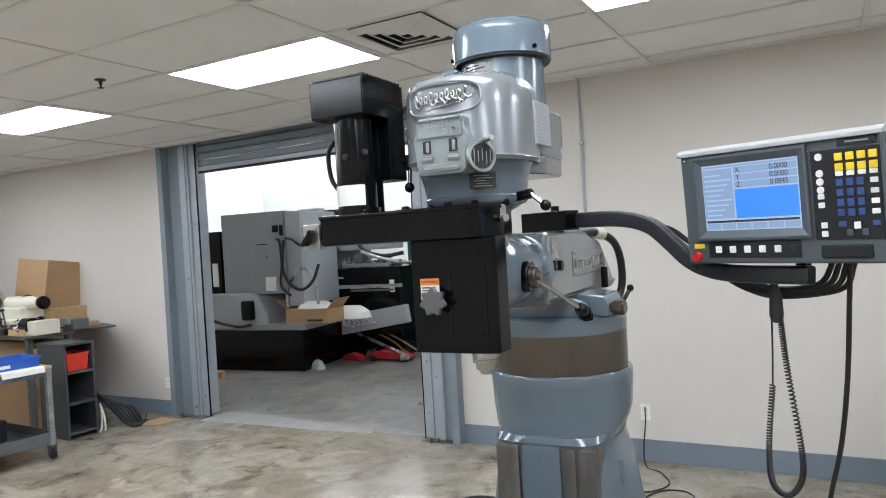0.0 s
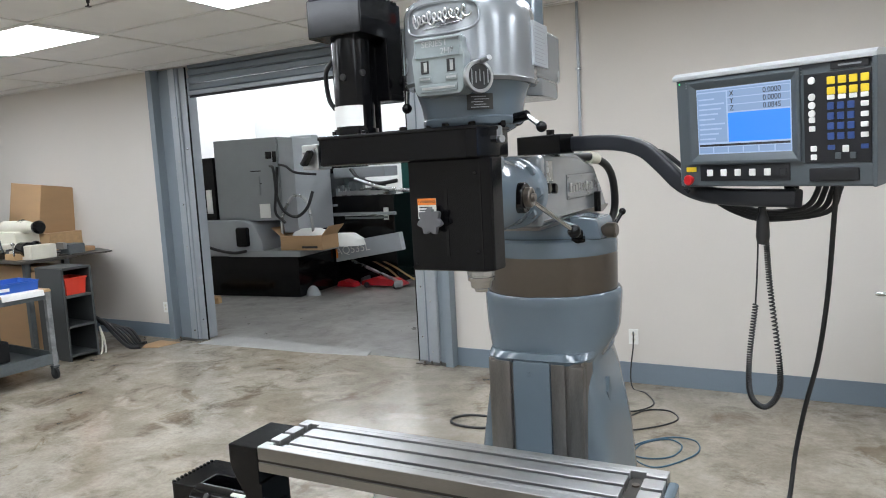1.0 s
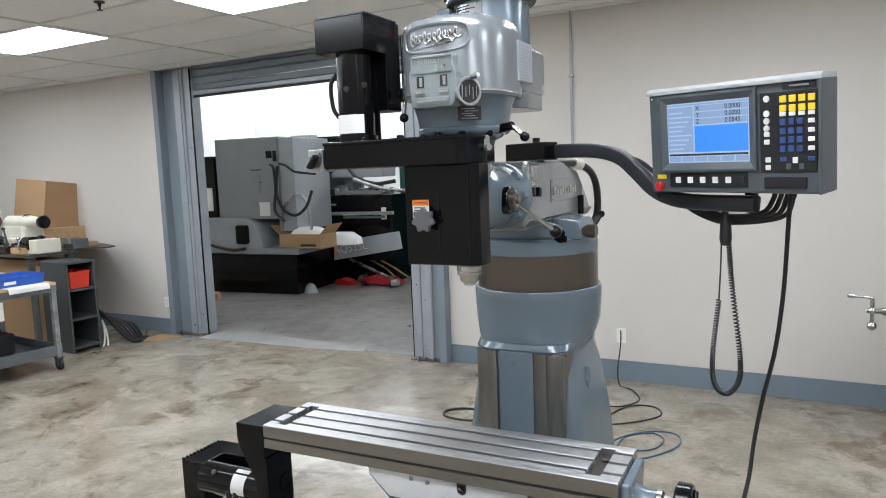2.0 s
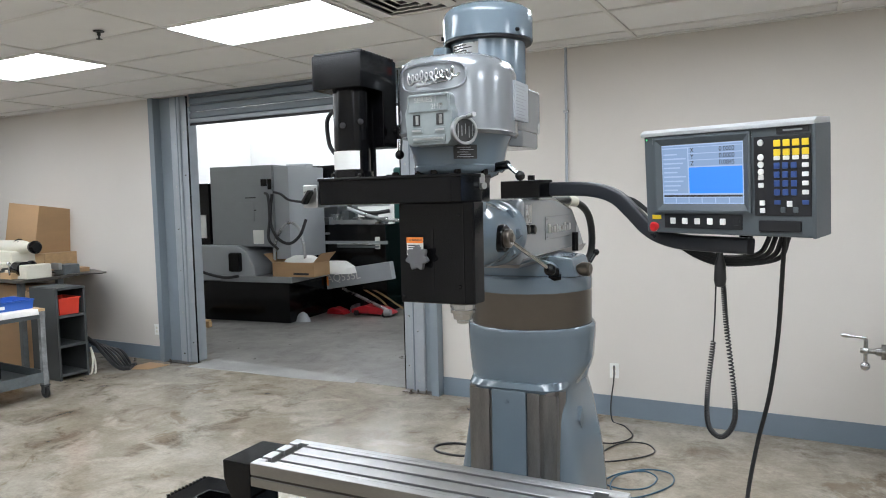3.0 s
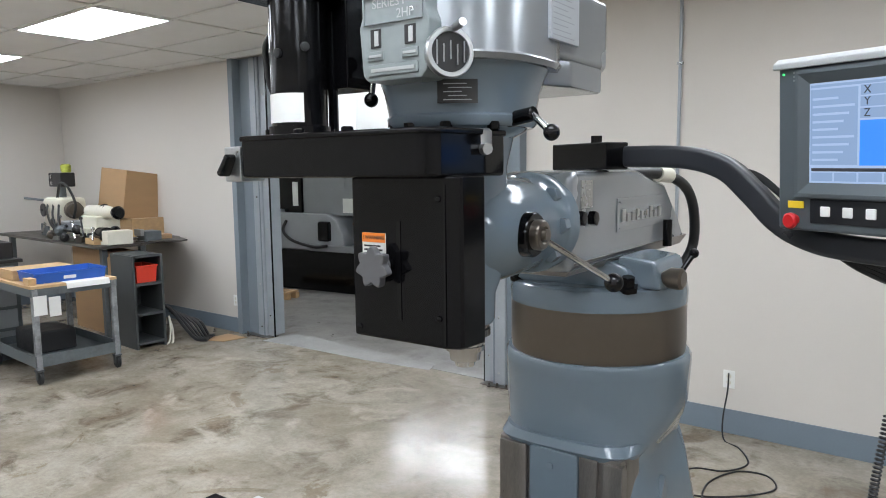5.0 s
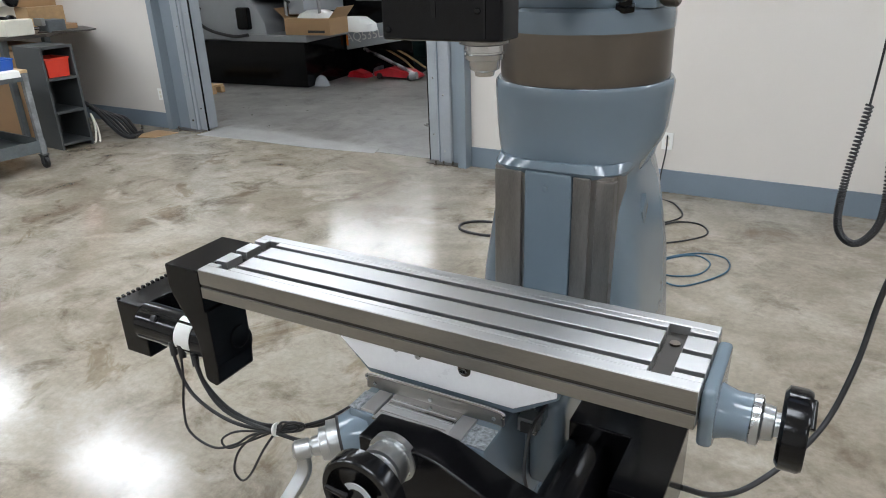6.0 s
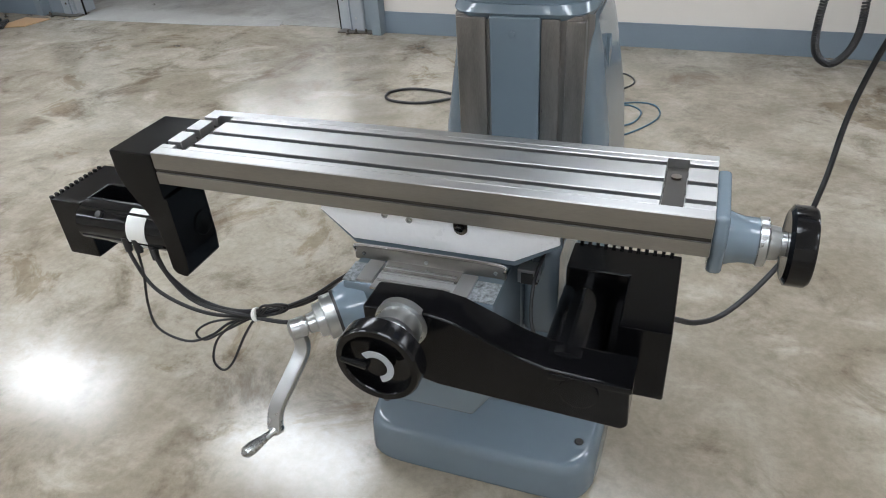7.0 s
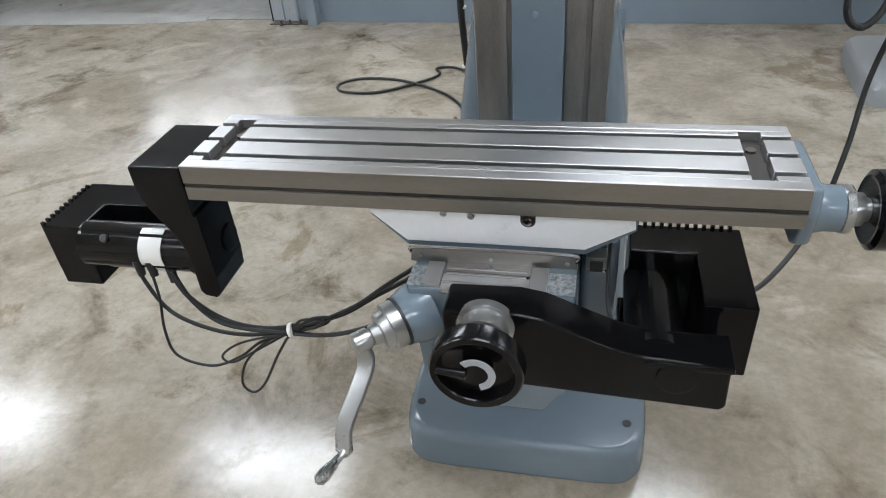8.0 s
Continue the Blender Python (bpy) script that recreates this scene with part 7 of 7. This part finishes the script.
# smaller parts of the hall machines
part("column_cover", slab(-6.88, -6.50, 6.99, 7.2, 1.72, 2.31, 0.015), M_MACHL, edm2, "light grey column cover", xf=EAST_)
part("beacon", slab(-6.62, -6.56, 6.97, 7.0, 2.12, 2.19, 0.004), M_LABEL, edm2, xf=EAST_)
part("door_line", slab(-6.425, -6.42, 5.977, 5.981, 1.10, 2.24, 0.0), M_BENCH, edm, xf=EAST_)
part("handle_plate", slab(-6.50, -6.44, 5.966, 5.979, 1.90, 2.05, 0.003), M_BLACK, edm, xf=EAST_)
for z in (1.60, 1.78):
    part("vent_slot", B((-6.90, -6.72, 5.974, 5.979, z, z + 0.015)), M_INK, edm, smooth=0, xf=EAST_)
bm = bmesh.new()
tube(bm, [(-6.41, 5.94, 1.83), (-6.43, 5.92, 1.6), (-6.43, 5.92, 1.39), (-6.32, 5.92, 1.2), (-6.13, 5.92, 1.13), (-5.95, 5.92, 1.25), (-5.87, 5.96, 1.47)], 0.022)
part("drain_hose", bm, M_RUB, edm, xf=EAST_)
bm = bmesh.new()
tube(bm, [(-6.38, 5.94, 1.86), (-6.25, 5.92, 1.83), (-6.12, 5.95, 1.74), (-5.95, 6.2, 1.70)], 0.018)
part("supply_hose", bm, M_RUB, edm, xf=EAST_)
bm = bmesh.new()
tube(bm, [(-5.75, 6.94, 1.60), (-5.5, 6.90, 1.52), (-5.2, 6.90, 1.44), (-4.85, 6.95, 1.40)], 0.028)
part("bright_conduit", bm, M_ALU, edm2, "bright metal conduit", xf=EAST_)
rnd = random.Random(5)
for k in range(14):
    x = -6.55 + 0.1 * k
    h = rnd.uniform(0.04, 0.22)
    part("fixture", slab(x, x + rnd.uniform(0.04, 0.09), 7.02 + 0.01 * (k % 3), 7.12 + rnd.uniform(0, 0.1), 1.352, 1.352 + h, 0.008), rnd.choice((M_ALU, M_BENCH, M_RING, M_MACHL, M_BLACK)), edm2, xf=EAST_)
for x0, x1, z0, z1, m_ in ((-5.97, -5.25, 1.045, 1.065, M_ALU), (-5.97, -5.25, 1.00, 1.03, M_BENCH), (-6.6, -6.1, 1.20, 1.23, M_MACH)):
    part("tank_rail", B((x0, x1, 6.945, 6.98, z0, z1), bevel=0.004), m_, edm2, xf=EAST_)

# clutter on the bench and the cart
def knob_part(x, y, z, r, d, m_, label):
    t = thing("loose_fitting", (x, y, z), label, "machine part", CORNER, "loose bench parts")
    bm = bmesh.new()
    turned(bm, (x, y, z + r), d, [(0, r * 0.6), (0.01, r), (0.05, r), (0.06, r * 0.7), (0.10, r * 0.35), (0.12, r * 0.35)], 16)
    part("knob", bm, m_, t)


for x, y, z, r, d, m_ in ((-6.95, 2.36, 1.075, 0.05, (1, -0.3, 0), M_RUB), (-7.1, 2.30, 0.986, 0.045, (0.8, -0.5, 0.2), M_RUB), (-6.62, 2.62, 1.06, 0.05, (0.6, -0.6, 0), M_GLOSS), (-7.30, 2.35, 1.04, 0.06, (0.7, -0.7, 0), M_BENCH), (-6.85, 2.62, 1.265, 0.055, (0.8, -0.4, 0.2), M_GLOSS), (-7.55, 2.33, 0.986, 0.05, (1, -0.2, 0.2), M_RING)):
    knob_part(x, y, z, r, d, m_, "black fitting among machine parts on the bench")
for x0, x1, y0, y1, z0, z1, m_, nm, lb in ((-6.98, -6.70, 2.36, 2.50, 1.095, 1.14, M_CREAM, "parts_box", "cream machine cover lying on the bench"), (-6.72, -6.52, 2.34, 2.44, 0.986, 1.05, M_WOOD, "wood_offcut", "wood offcut on the bench"), (-6.60, -6.40, 3.0, 3.12, 1.001, 1.05, M_CARD, "cardboard_scrap", "folded cardboard scrap on the bench"),
                                       (-7.52, -7.36, 2.32, 2.42, 0.986, 1.03, M_STEEL, "steel_block", "steel block on the bench"), (-6.30, -6.20, 1.40, 1.62, 0.813, 0.87, M_CARD, "carton_scrap", "small carton on the cart")):
    t = thing(nm, ((x0 + x1) / 2, (y0 + y1) / 2, z0), lb, "clutter", CORNER)
    part("body", slab(x0, x1, y0, y1, z0, z1, 0.006), m_, t)
for k in range(7):
    x = -7.9 + 0.2 * k + rnd.uniform(-0.05, 0.05)
    z = 1.02 + rnd.uniform(0, 0.05)
    bm = bmesh.new()
    cyl(bm, (x, 2.40, 1.14 + 0.05 * (k % 3)), (x + rnd.uniform(0.1, 0.22), 2.33, z), 0.009, count=8)
    ball(bm, (x, 2.40, 1.14 + 0.05 * (k % 3)), 0.02)
    part("control_lever", bm, M_RUB if k % 2 else M_CHROME, lathe)
for k in range(3):
    bm = bmesh.new()
    tube(bm, [(-7.9 + 0.15 * k, 2.45, 1.36), (-7.7 + 0.15 * k, 2.36, 1.28 - 0.04 * k), (-7.5 + 0.1 * k, 2.34, 1.12), (-7.2 + 0.12 * k, 2.36, 1.10)], 0.012, count=8)
    part("coolant_hose", bm, M_RUB, lathe)
for k, (x, y) in enumerate(((-5.98, 3.30), (-5.90, 3.36), (-5.84, 3.42), (-5.42, 3.54), (-5.36, 3.50), (-2.30, 3.54), (-2.22, 3.55), (-2.36, 3.52))):
    t = thing("anchor_bolt", (x, y, 0), "small rusty bolt by the foot of the door jamb", "bolt", ROOM, "jamb anchor bolts")
    bm = bmesh.new()
    turned(bm, (x, y, 0), (0, 0, 1), [(0, 0.016), (0.012, 0.016), (0.013, 0.008), (0.035, 0.008)], 8)
    part("bolt", bm, M_RING, t)
